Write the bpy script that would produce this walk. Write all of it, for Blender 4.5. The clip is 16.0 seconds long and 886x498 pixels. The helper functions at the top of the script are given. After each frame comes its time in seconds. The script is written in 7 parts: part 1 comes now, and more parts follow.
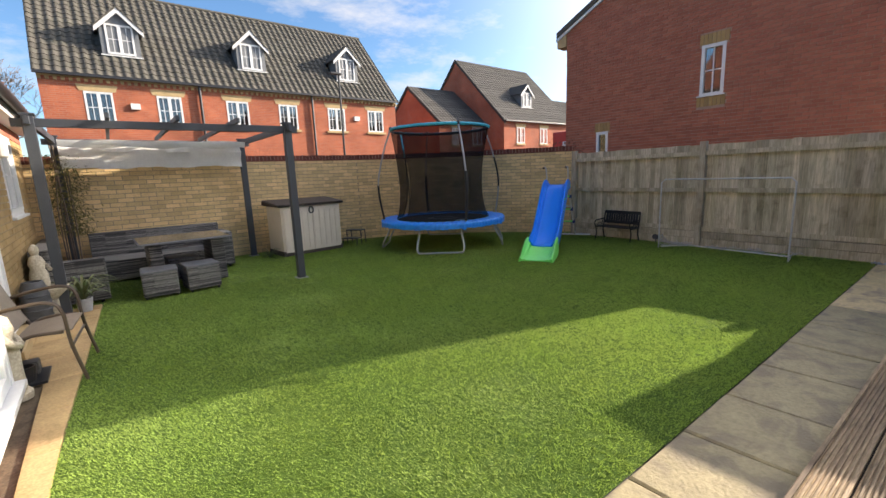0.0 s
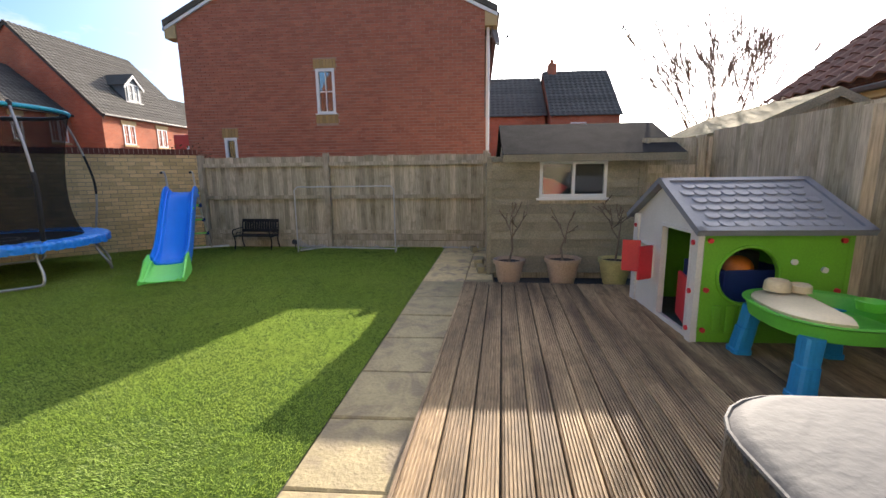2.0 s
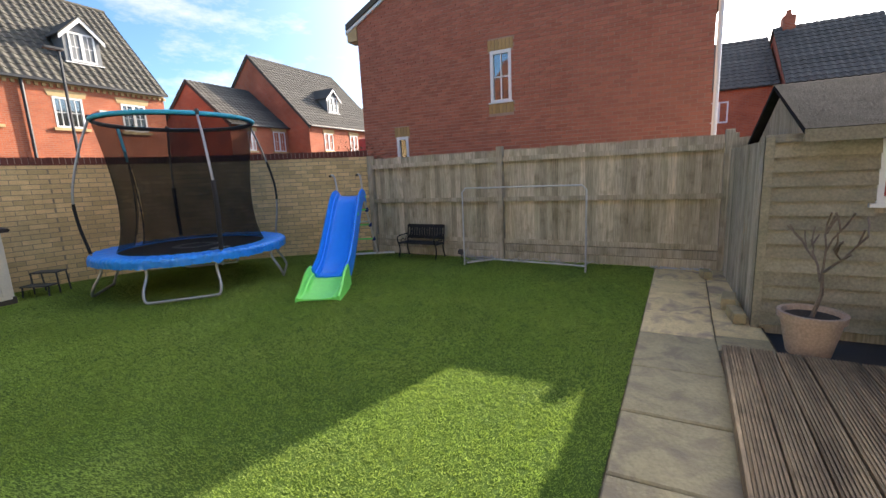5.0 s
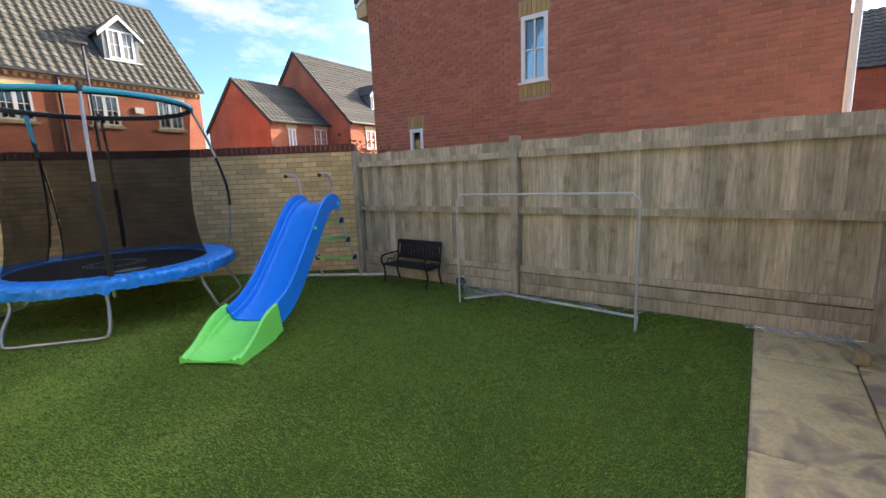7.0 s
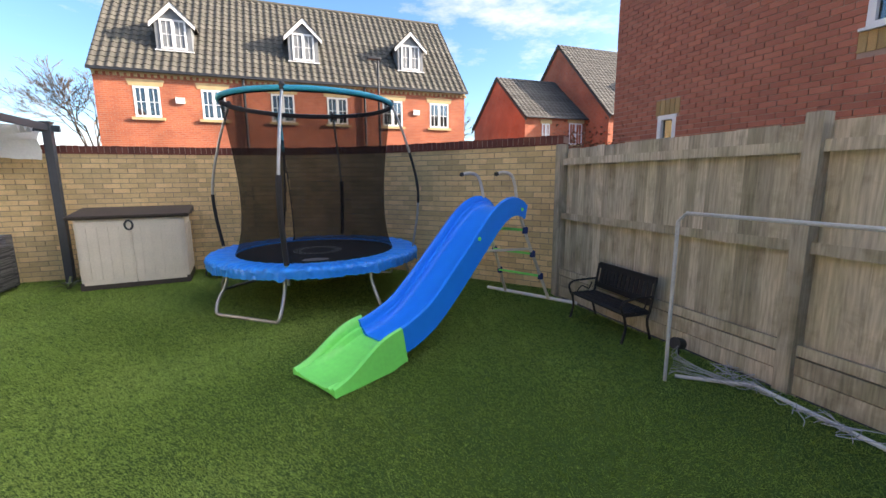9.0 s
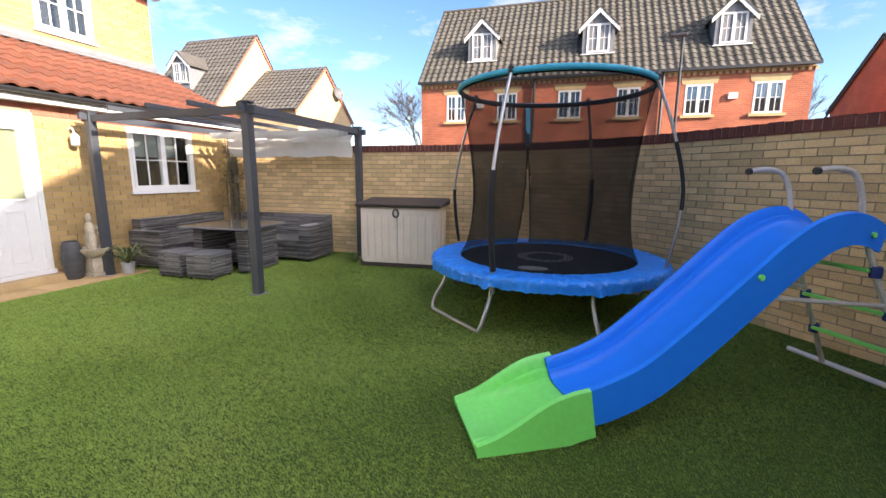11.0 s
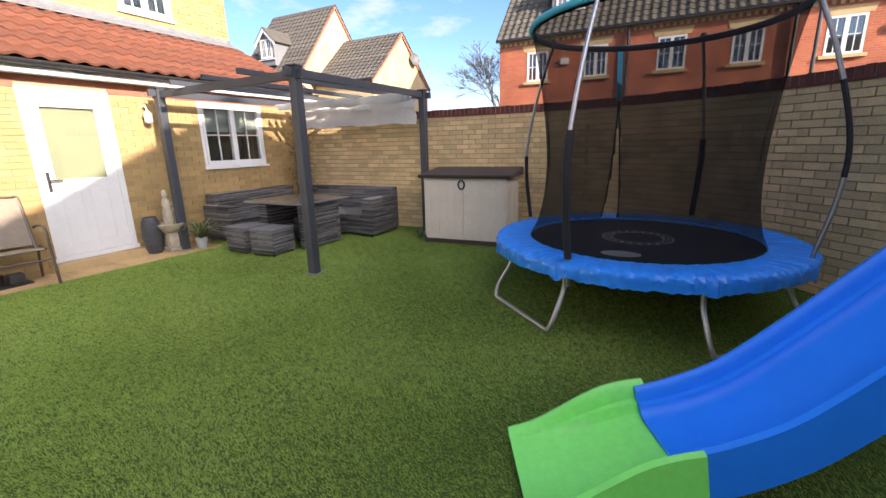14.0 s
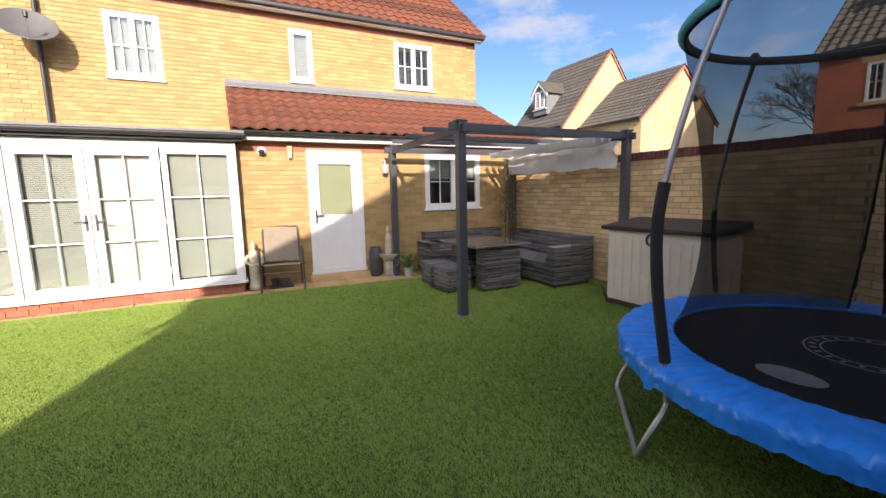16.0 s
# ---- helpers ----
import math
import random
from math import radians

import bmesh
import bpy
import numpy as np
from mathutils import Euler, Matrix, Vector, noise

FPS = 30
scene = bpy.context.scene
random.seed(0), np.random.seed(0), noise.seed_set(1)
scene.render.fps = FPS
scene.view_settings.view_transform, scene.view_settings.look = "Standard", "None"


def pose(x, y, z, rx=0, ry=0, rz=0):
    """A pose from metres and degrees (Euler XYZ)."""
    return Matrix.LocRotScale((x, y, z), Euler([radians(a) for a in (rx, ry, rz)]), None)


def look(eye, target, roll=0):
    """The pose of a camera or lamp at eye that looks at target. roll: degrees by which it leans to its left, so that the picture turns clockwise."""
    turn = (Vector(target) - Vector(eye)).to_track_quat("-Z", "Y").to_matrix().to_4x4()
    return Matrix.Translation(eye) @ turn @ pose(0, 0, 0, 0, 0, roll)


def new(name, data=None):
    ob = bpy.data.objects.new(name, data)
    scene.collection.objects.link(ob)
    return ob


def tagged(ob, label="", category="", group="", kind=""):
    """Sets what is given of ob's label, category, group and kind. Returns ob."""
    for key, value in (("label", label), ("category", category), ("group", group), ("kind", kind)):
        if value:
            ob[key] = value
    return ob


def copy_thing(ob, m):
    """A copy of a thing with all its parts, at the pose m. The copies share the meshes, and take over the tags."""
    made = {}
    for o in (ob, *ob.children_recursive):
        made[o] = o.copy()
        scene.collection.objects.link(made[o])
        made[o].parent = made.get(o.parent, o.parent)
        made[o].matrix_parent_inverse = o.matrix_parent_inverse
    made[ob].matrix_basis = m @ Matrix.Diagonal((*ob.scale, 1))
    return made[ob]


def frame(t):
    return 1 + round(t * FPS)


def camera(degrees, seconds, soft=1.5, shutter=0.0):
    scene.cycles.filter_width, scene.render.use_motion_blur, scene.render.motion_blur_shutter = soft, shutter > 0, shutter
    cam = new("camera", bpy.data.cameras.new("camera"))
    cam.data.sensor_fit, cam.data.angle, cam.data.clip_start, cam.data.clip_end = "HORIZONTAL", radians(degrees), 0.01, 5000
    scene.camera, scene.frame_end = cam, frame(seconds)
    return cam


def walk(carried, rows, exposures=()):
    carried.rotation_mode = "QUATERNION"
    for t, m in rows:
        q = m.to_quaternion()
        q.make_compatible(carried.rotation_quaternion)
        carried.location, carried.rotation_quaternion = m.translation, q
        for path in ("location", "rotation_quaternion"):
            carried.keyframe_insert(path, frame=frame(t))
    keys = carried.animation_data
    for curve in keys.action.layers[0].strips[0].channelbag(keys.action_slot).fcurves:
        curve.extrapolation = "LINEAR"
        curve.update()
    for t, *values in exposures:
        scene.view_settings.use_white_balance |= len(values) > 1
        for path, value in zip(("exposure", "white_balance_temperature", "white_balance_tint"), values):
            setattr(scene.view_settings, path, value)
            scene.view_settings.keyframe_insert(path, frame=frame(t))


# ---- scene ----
cam = camera(92.9, 16.0)
PATH = [
    (0, (0.17, -0.42, 1.476), (1.407, 1.111, 1.123), -2.3),
    (0.5, (0.247, -0.388, 1.429), (1.709, 0.928, 1.068), -2.1),
    (1, (0.276, -0.408, 1.437), (1.979, 0.572, 1.066), -2.0),
    (1.5, (0.315, -0.421, 1.413), (2.194, 0.158, 1.049), -1.4),
    (2, (0.319, -0.448, 1.408), (2.282, -0.279, 1.061), -0.7),
    (2.5, (0.329, -0.441, 1.4), (2.301, -0.441, 1.065), -0.1),
    (3, (0.452, -0.4, 1.377), (2.422, -0.289, 1.046), -0.0),
    (3.5, (0.732, -0.27, 1.387), (2.661, 0.139, 1.052), -0.4),
    (4, (1.006, -0.024, 1.387), (2.849, 0.677, 1.053), -1.4),
    (4.2, (1.142, 0.077, 1.424), (2.948, 0.872, 1.094), -1.8),
    (6.5, (3.456, 0.293, 1.451), (5.157, 1.285, 1.101), -2.8),
    (7, (3.969, 0.414, 1.43), (5.584, 1.543, 1.089), -2.3),
    (7.5, (4.476, 0.517, 1.484), (5.918, 1.862, 1.145), -2.0),
    (8, (4.76, 0.584, 1.47), (5.978, 2.136, 1.139), -1.5),
    (10.3, (5.938, 1.397, 1.461), (5.866, 3.366, 1.117), 0.4),
    (10.5, (5.964, 1.475, 1.464), (5.751, 3.434, 1.118), 0.5),
    (11, (6.0, 1.627, 1.452), (5.45, 3.519, 1.111), 0.5),
    (11.5, (5.965, 1.763, 1.418), (5.158, 3.56, 1.073), 0.2),
    (12, (5.846, 1.974, 1.423), (4.877, 3.687, 1.066), -0.2),
    (12.5, (5.741, 2.09, 1.432), (4.714, 3.764, 1.052), -0.5),
    (13, (5.714, 2.123, 1.43), (4.703, 3.799, 1.02), -0.9),
    (13.5, (5.764, 2.143, 1.438), (4.807, 3.842, 0.99), -1.1),
    (14, (5.946, 2.296, 1.436), (5.055, 4.02, 0.953), -1.4),
    (14.5, (6.174, 2.582, 1.466), (5.231, 4.28, 0.99), -1.6),
    (15, (6.328, 2.911, 1.447), (5.162, 4.48, 1.022), -1.5),
    (15.5, (6.471, 3.235, 1.481), (4.977, 4.516, 1.127), -1.2),
    (16, (6.72, 3.436, 1.486), (4.945, 4.317, 1.214), -1.2),
]
STOPS = [(0.0, 1.58, 14), (1.0, 1.70, 14), (4.0, 1.82, 14), (6.5, 2.1, 12), (8.0, 2.1, 13), (10.5, 2.1, 19), (12.5, 1.85, 21), (15.0, 1.85, 21), (15.5, 1.72, 21), (16.0, 1.32, 21)]
EXPOSURES = [(t, s, 7150, tint) for t, s, tint in STOPS]
walk(cam, [(t, look(eye, target, roll)) for t, eye, target, roll in PATH], EXPOSURES)

# ---- world, sun ----
SUN = Vector((0.874, -0.286, 0.39)).normalized()
world = bpy.data.worlds.new("sky")
scene.world = world
world.use_nodes = True
wn, wl = world.node_tree.nodes, world.node_tree.links
wn.clear()
sky = wn.new("ShaderNodeTexSky")
sky.sky_type = "NISHITA"
sky.sun_disc = False
sky.sun_elevation = math.asin(SUN.z)
sky.sun_rotation = math.atan2(SUN.x, SUN.y)
sky.air_density, sky.dust_density, sky.ozone_density = 1.0, 0.5, 4.5
coord = wn.new("ShaderNodeTexCoord")
stretch = wn.new("ShaderNodeMapping")
stretch.inputs["Scale"].default_value = (1.6, 1.6, 4.5)
cloud = wn.new("ShaderNodeTexNoise")
cloud.inputs["Scale"].default_value = 1.9
cloud.inputs["Detail"].default_value = 8
cloud.inputs["Roughness"].default_value = 0.62
ramp = wn.new("ShaderNodeValToRGB")
ramp.color_ramp.elements[0].position = 0.53
ramp.color_ramp.elements[1].position = 0.74
deep = wn.new("ShaderNodeHueSaturation")
deep.inputs["Saturation"].default_value = 1.1
deep.inputs["Value"].default_value = 0.56
mixc = wn.new("ShaderNodeMixRGB")
mixc.inputs[2].default_value = (2.3, 2.35, 2.45, 1)
# bright thin cloud around the sun, fading out over the sky
toward = wn.new("ShaderNodeVectorMath")
toward.operation = "DOT_PRODUCT"
toward.inputs[1].default_value = SUN
lift = wn.new("ShaderNodeMapRange")
lift.inputs["From Min"].default_value, lift.inputs["From Max"].default_value = 0.0, 1.0
fall = wn.new("ShaderNodeMath")
fall.operation = "POWER"
fall.inputs[1].default_value = 5.0
veil = wn.new("ShaderNodeMixRGB")
veil.blend_type = "ADD"
veil.inputs[0].default_value = 1.0
glow = wn.new("ShaderNodeMixRGB")
glow.inputs[1].default_value = (0, 0, 0, 1)
glow.inputs[2].default_value = (11.0, 10.6, 10.0, 1)
bgd = wn.new("ShaderNodeBackground")
bgd.inputs[1].default_value = 0.15
outw = wn.new("ShaderNodeOutputWorld")
wl.new(coord.outputs["Generated"], stretch.inputs[0])
wl.new(stretch.outputs[0], cloud.inputs[0])
wl.new(cloud.outputs[0], ramp.inputs[0])
wl.new(ramp.outputs[0], mixc.inputs[0])
wl.new(sky.outputs[0], deep.inputs["Color"])
wl.new(deep.outputs[0], mixc.inputs[1])
wl.new(coord.outputs["Generated"], toward.inputs[0])
wl.new(toward.outputs["Value"], lift.inputs["Value"])
wl.new(lift.outputs[0], fall.inputs[0])
wl.new(fall.outputs[0], glow.inputs[0])
wl.new(mixc.outputs[0], veil.inputs[1])
wl.new(glow.outputs[0], veil.inputs[2])
wl.new(veil.outputs[0], bgd.inputs[0])
wl.new(bgd.outputs[0], outw.inputs[0])

sun = new("sun", bpy.data.lights.new("sun", "SUN"))
sun.data.energy = 3.6
sun.data.angle = radians(0.55)
sun.data.color = (1.0, 0.93, 0.82)
sun.matrix_basis = look(SUN * 40, (0, 0, 0))


# ---- materials ----
def mat(name, color, rough=0.7, metal=0.0, vary=0.18, scale=6.0, fine=60.0, bump=0.15, tint=None, stain=0.0, per=0.0, spec=0.5, depth=0.01, grain=None, thin=0.0):
    """A worn surface: base colour with coarse blotches, fine grain, relief, and a shift per object or island."""
    m = bpy.data.materials.new(name)
    m.use_nodes = True
    n, l = m.node_tree.nodes, m.node_tree.links
    b = n["Principled BSDF"]
    b.inputs["Roughness"].default_value = rough
    b.inputs["Metallic"].default_value = metal
    b.inputs["Specular IOR Level"].default_value = spec
    tc = n.new("ShaderNodeTexCoord")
    big = n.new("ShaderNodeTexNoise")
    big.inputs["Scale"].default_value = scale
    big.inputs["Detail"].default_value = 5
    small = n.new("ShaderNodeTexNoise")
    small.inputs["Scale"].default_value = fine
    small.inputs["Detail"].default_value = 3
    src = tc.outputs["Object"]
    if per:
        who, far, shift = n.new("ShaderNodeObjectInfo"), n.new("ShaderNodeMath"), n.new("ShaderNodeVectorMath")
        far.operation = "MULTIPLY"
        far.inputs[1].default_value = 61.0
        l.new(who.outputs["Random"], far.inputs[0])
        l.new(src, shift.inputs[0])
        l.new(far.outputs[0], shift.inputs[1])
        src = shift.outputs[0]
    loose = src
    if grain:
        mp = n.new("ShaderNodeMapping")
        mp.inputs["Scale"].default_value = grain
        l.new(src, mp.inputs[0])
        src = mp.outputs[0]
    for q in (big, small):
        l.new(src, q.inputs["Vector"])
    mix = n.new("ShaderNodeMixRGB")
    other = tint or tuple(c * 0.55 for c in color)
    mix.inputs[1].default_value = (*color, 1)
    mix.inputs[2].default_value = (*other, 1)
    rampb = n.new("ShaderNodeValToRGB")
    rampb.color_ramp.elements[0].position = 0.38
    rampb.color_ramp.elements[1].position = 0.68
    rampb.color_ramp.elements[1].color = (min(1, vary * 2.4),) * 3 + (1,)
    l.new(big.outputs[0], rampb.inputs[0])
    l.new(rampb.outputs[0], mix.inputs[0])
    hsv = n.new("ShaderNodeHueSaturation")
    l.new(mix.outputs[0], hsv.inputs["Color"])
    val = n.new("ShaderNodeMapRange")
    val.inputs["From Min"].default_value, val.inputs["From Max"].default_value = 0.25, 0.75
    val.inputs["To Min"].default_value, val.inputs["To Max"].default_value = 1 - vary, 1 + vary
    l.new(small.outputs[0], val.inputs["Value"])
    if per:
        ge, oi = n.new("ShaderNodeNewGeometry"), n.new("ShaderNodeObjectInfo")
        add = n.new("ShaderNodeMath")
        l.new(ge.outputs["Random Per Island"], add.inputs[0])
        l.new(oi.outputs["Random"], add.inputs[1])
        fr = n.new("ShaderNodeMath")
        fr.operation = "FRACT"
        l.new(add.outputs[0], fr.inputs[0])
        mr = n.new("ShaderNodeMapRange")
        mr.inputs["To Min"].default_value, mr.inputs["To Max"].default_value = 1 - per, 1 + per
        l.new(fr.outputs[0], mr.inputs["Value"])
        mul = n.new("ShaderNodeMath")
        mul.operation = "MULTIPLY"
        l.new(mr.outputs[0], mul.inputs[0])
        l.new(val.outputs[0], mul.inputs[1])
        l.new(mul.outputs[0], hsv.inputs["Value"])
    else:
        l.new(val.outputs[0], hsv.inputs["Value"])
    final = hsv.outputs[0]
    if stain:
        spot, edge, dark = n.new("ShaderNodeTexNoise"), n.new("ShaderNodeValToRGB"), n.new("ShaderNodeMixRGB")
        spot.inputs["Scale"].default_value = 3.2
        spot.inputs["Detail"].default_value = 6
        spot.inputs["Roughness"].default_value = 0.65
        spot.inputs["Distortion"].default_value = 0.4
        edge.color_ramp.elements[0].position = 0.52
        edge.color_ramp.elements[1].position = 0.72
        edge.color_ramp.elements[1].color = (stain, stain, stain, 1)
        dark.blend_type = "MULTIPLY"
        dark.inputs[2].default_value = (0.42, 0.40, 0.33, 1)
        l.new(loose, spot.inputs["Vector"])
        l.new(spot.outputs[0], edge.inputs[0])
        l.new(edge.outputs[0], dark.inputs[0])
        l.new(final, dark.inputs[1])
        final = dark.outputs[0]
    l.new(final, b.inputs["Base Color"])
    if thin:
        tl, mx = n.new("ShaderNodeBsdfTranslucent"), n.new("ShaderNodeMixShader")
        l.new(final, tl.inputs[0])
        mx.inputs[0].default_value = thin
        l.new(b.outputs[0], mx.inputs[1])
        l.new(tl.outputs[0], mx.inputs[2])
        l.new(mx.outputs[0], n["Material Output"].inputs[0])
    if bump:
        bp = n.new("ShaderNodeBump")
        bp.inputs["Strength"].default_value = bump
        bp.inputs["Distance"].default_value = depth
        l.new(small.outputs[0], bp.inputs["Height"])
        l.new(bp.outputs[0], b.inputs["Normal"])
    return m


def brick_mat(name, c1, c2, mortar, rough=0.9):
    """Brickwork for walls far off: courses of 75 mm, laid on the object's own x or y and z."""
    m = mat(name, c1, rough, vary=0.12, scale=1.2, bump=0)
    n, l = m.node_tree.nodes, m.node_tree.links
    b = n["Principled BSDF"]
    tc = n.new("ShaderNodeTexCoord")
    sep = n.new("ShaderNodeSeparateXYZ")
    l.new(tc.outputs["Object"], sep.inputs[0])
    add = n.new("ShaderNodeMath")
    l.new(sep.outputs[0], add.inputs[0])
    l.new(sep.outputs[1], add.inputs[1])
    comb = n.new("ShaderNodeCombineXYZ")
    l.new(add.outputs[0], comb.inputs[0])
    l.new(sep.outputs[2], comb.inputs[1])
    br = n.new("ShaderNodeTexBrick")
    br.inputs["Scale"].default_value = 1.0
    br.inputs["Brick Width"].default_value = 0.225
    br.inputs["Row Height"].default_value = 0.075
    br.inputs["Mortar Size"].default_value = 0.006
    br.inputs["Color1"].default_value = (*c1, 1)
    br.inputs["Color2"].default_value = (*c2, 1)
    br.inputs["Mortar"].default_value = (*mortar, 1)
    l.new(comb.outputs[0], br.inputs["Vector"])
    big = n.new("ShaderNodeTexNoise")
    big.inputs["Scale"].default_value = 0.7
    l.new(tc.outputs["Object"], big.inputs["Vector"])
    hs = n.new("ShaderNodeHueSaturation")
    mr = n.new("ShaderNodeMapRange")
    mr.inputs["From Min"].default_value, mr.inputs["From Max"].default_value = 0.3, 0.7
    mr.inputs["To Min"].default_value, mr.inputs["To Max"].default_value = 0.8, 1.2
    l.new(big.outputs[0], mr.inputs["Value"])
    l.new(mr.outputs[0], hs.inputs["Value"])
    l.new(br.outputs[0], hs.inputs["Color"])
    l.new(hs.outputs[0], b.inputs["Base Color"])
    bp = n.new("ShaderNodeBump")
    bp.inputs["Strength"].default_value = 0.6
    bp.inputs["Distance"].default_value = 0.01
    bp.invert = True
    l.new(br.outputs["Fac"], bp.inputs["Height"])
    l.new(bp.outputs[0], b.inputs["Normal"])
    return m


def sandstone_mat(name, light, dark):
    """Riven sandstone: yellow beds with swirling purple-brown veins, shifted from slab to slab."""
    m = mat(name, light, 0.78, vary=0.16, scale=4, fine=45, bump=0.4, depth=0.02)
    n, l = m.node_tree.nodes, m.node_tree.links
    b = n["Principled BSDF"]
    old = b.inputs["Base Color"].links[0].from_socket
    tc, oi, vm, no, rp, mx = n.new("ShaderNodeTexCoord"), n.new("ShaderNodeObjectInfo"), n.new("ShaderNodeVectorMath"), n.new("ShaderNodeTexNoise"), n.new("ShaderNodeValToRGB"), n.new("ShaderNodeMixRGB")
    sc = n.new("ShaderNodeMath")
    sc.operation = "MULTIPLY"
    sc.inputs[1].default_value = 9.0
    l.new(oi.outputs["Random"], sc.inputs[0])
    l.new(tc.outputs["Object"], vm.inputs[0])
    l.new(sc.outputs[0], vm.inputs[1])
    l.new(vm.outputs[0], no.inputs["Vector"])
    no.inputs["Scale"].default_value = 3.4
    no.inputs["Detail"].default_value = 7
    no.inputs["Distortion"].default_value = 1.3
    rp.color_ramp.elements[0].position = 0.47
    rp.color_ramp.elements[1].position = 0.66
    l.new(no.outputs[0], rp.inputs[0])
    l.new(rp.outputs[0], mx.inputs[0])
    l.new(old, mx.inputs[1])
    mx.inputs[2].default_value = (*dark, 1)
    l.new(mx.outputs[0], b.inputs["Base Color"])
    return m


def glass_mat(name, color=(0.9, 0.95, 0.95), rough=0.02, ior=1.5):
    m = bpy.data.materials.new(name)
    m.use_nodes = True
    n, l = m.node_tree.nodes, m.node_tree.links
    n.clear()
    out = n.new("ShaderNodeOutputMaterial")
    tr, gl, mx, fr = n.new("ShaderNodeBsdfTransparent"), n.new("ShaderNodeBsdfGlossy"), n.new("ShaderNodeMixShader"), n.new("ShaderNodeFresnel")
    tr.inputs[0].default_value = (*color, 1)
    gl.inputs["Roughness"].default_value = rough
    fr.inputs[0].default_value = ior
    l.new(fr.outputs[0], mx.inputs[0])
    l.new(tr.outputs[0], mx.inputs[1])
    l.new(gl.outputs[0], mx.inputs[2])
    l.new(mx.outputs[0], out.inputs[0])
    return m


def net_mat(name, cover, color):
    """Fine mesh cloth: part thread, part gap."""
    m = bpy.data.materials.new(name)
    m.use_nodes = True
    n, l = m.node_tree.nodes, m.node_tree.links
    n.clear()
    out = n.new("ShaderNodeOutputMaterial")
    tr, df, mx = n.new("ShaderNodeBsdfTransparent"), n.new("ShaderNodeBsdfDiffuse"), n.new("ShaderNodeMixShader")
    tc, no, mr = n.new("ShaderNodeTexCoord"), n.new("ShaderNodeTexNoise"), n.new("ShaderNodeMapRange")
    no.inputs["Scale"].default_value = 3
    l.new(tc.outputs["Object"], no.inputs["Vector"])
    mr.inputs["To Min"].default_value, mr.inputs["To Max"].default_value = cover - 0.12, cover + 0.12
    l.new(no.outputs[0], mr.inputs["Value"])
    df.inputs[0].default_value = (*color, 1)
    l.new(mr.outputs[0], mx.inputs[0])
    l.new(tr.outputs[0], mx.inputs[1])
    l.new(df.outputs[0], mx.inputs[2])
    l.new(mx.outputs[0], out.inputs[0])
    return m


def weave_mat(name, c1, c2):
    """Flat synthetic rattan, woven in bands."""
    m = mat(name, c1, 0.55, vary=0.2, scale=9, fine=50, bump=0)
    n, l = m.node_tree.nodes, m.node_tree.links
    b = n["Principled BSDF"]
    tc = n.new("ShaderNodeTexCoord")
    sep = n.new("ShaderNodeSeparateXYZ")
    l.new(tc.outputs["Object"], sep.inputs[0])
    add = n.new("ShaderNodeMath")
    l.new(sep.outputs[0], add.inputs[0])
    l.new(sep.outputs[1], add.inputs[1])
    comb = n.new("ShaderNodeCombineXYZ")
    l.new(add.outputs[0], comb.inputs[0])
    l.new(sep.outputs[2], comb.inputs[1])
    br = n.new("ShaderNodeTexBrick")
    br.inputs["Scale"].default_value = 1
    br.inputs["Brick Width"].default_value = 0.55
    br.inputs["Row Height"].default_value = 0.0125
    br.inputs["Mortar Size"].default_value = 0.0022
    br.inputs["Bias"].default_value = 0.1
    br.inputs["Color1"].default_value = (*c1, 1)
    br.inputs["Color2"].default_value = (*c2, 1)
    br.inputs["Mortar"].default_value = (0.01, 0.01, 0.012, 1)
    l.new(comb.outputs[0], br.inputs["Vector"])
    l.new(br.outputs[0], b.inputs["Base Color"])
    bp = n.new("ShaderNodeBump")
    bp.inputs["Strength"].default_value = 0.8
    bp.inputs["Distance"].default_value = 0.008
    bp.invert = True
    l.new(br.outputs["Fac"], bp.inputs["Height"])
    l.new(bp.outputs[0], b.inputs["Normal"])
    return m


M = {}
M["grass_base"] = mat("turf_backing", (0.07, 0.12, 0.028), 0.95, vary=0.25, scale=1.6, fine=260, bump=0.6, tint=(0.095, 0.145, 0.03), depth=0.012, spec=0.1)
M["blade"] = mat("turf_blade", (0.295, 0.43, 0.085), 0.5, vary=0.22, scale=1.1, fine=40, bump=0, tint=(0.37, 0.47, 0.11), per=0.25, spec=0.4, thin=0.45)
M["ground"] = mat("asphalt", (0.06, 0.06, 0.062), 0.95, scale=2, fine=80, bump=0.3)
# same buff as the garden wall, colour darkened to offset direct sun
M["yellow_brick"] = mat("buff_brick", (0.37, 0.255, 0.112), 0.9, vary=0.16, scale=9, fine=90, bump=0.25, tint=(0.38, 0.22, 0.075), per=0.16)
M["mortar"] = mat("mortar", (0.33, 0.265, 0.185), 0.95, vary=0.15, scale=8, fine=120, bump=0.3)
# the buff house brick again, colour lightened to make up for shade
M["wall_brick"] = mat("lightened_buff_brick", (0.69, 0.50, 0.26), 0.92, vary=0.18, scale=7, fine=90, bump=0.3, tint=(0.52, 0.37, 0.18), per=0.18)
M["red_brick"] = mat("red_brick", (0.37, 0.135, 0.085), 0.9, vary=0.15, scale=6, fine=90, bump=0.25, tint=(0.31, 0.085, 0.05), per=0.16)
M["red_mortar"] = mat("pink_mortar", (0.40, 0.28, 0.22), 0.95, vary=0.15, scale=6, fine=90, bump=0.3)
M["coping"] = mat("dark_red_coping_brick", (0.16, 0.05, 0.035), 0.85, vary=0.25, scale=5, fine=80, bump=0.3, per=0.2)
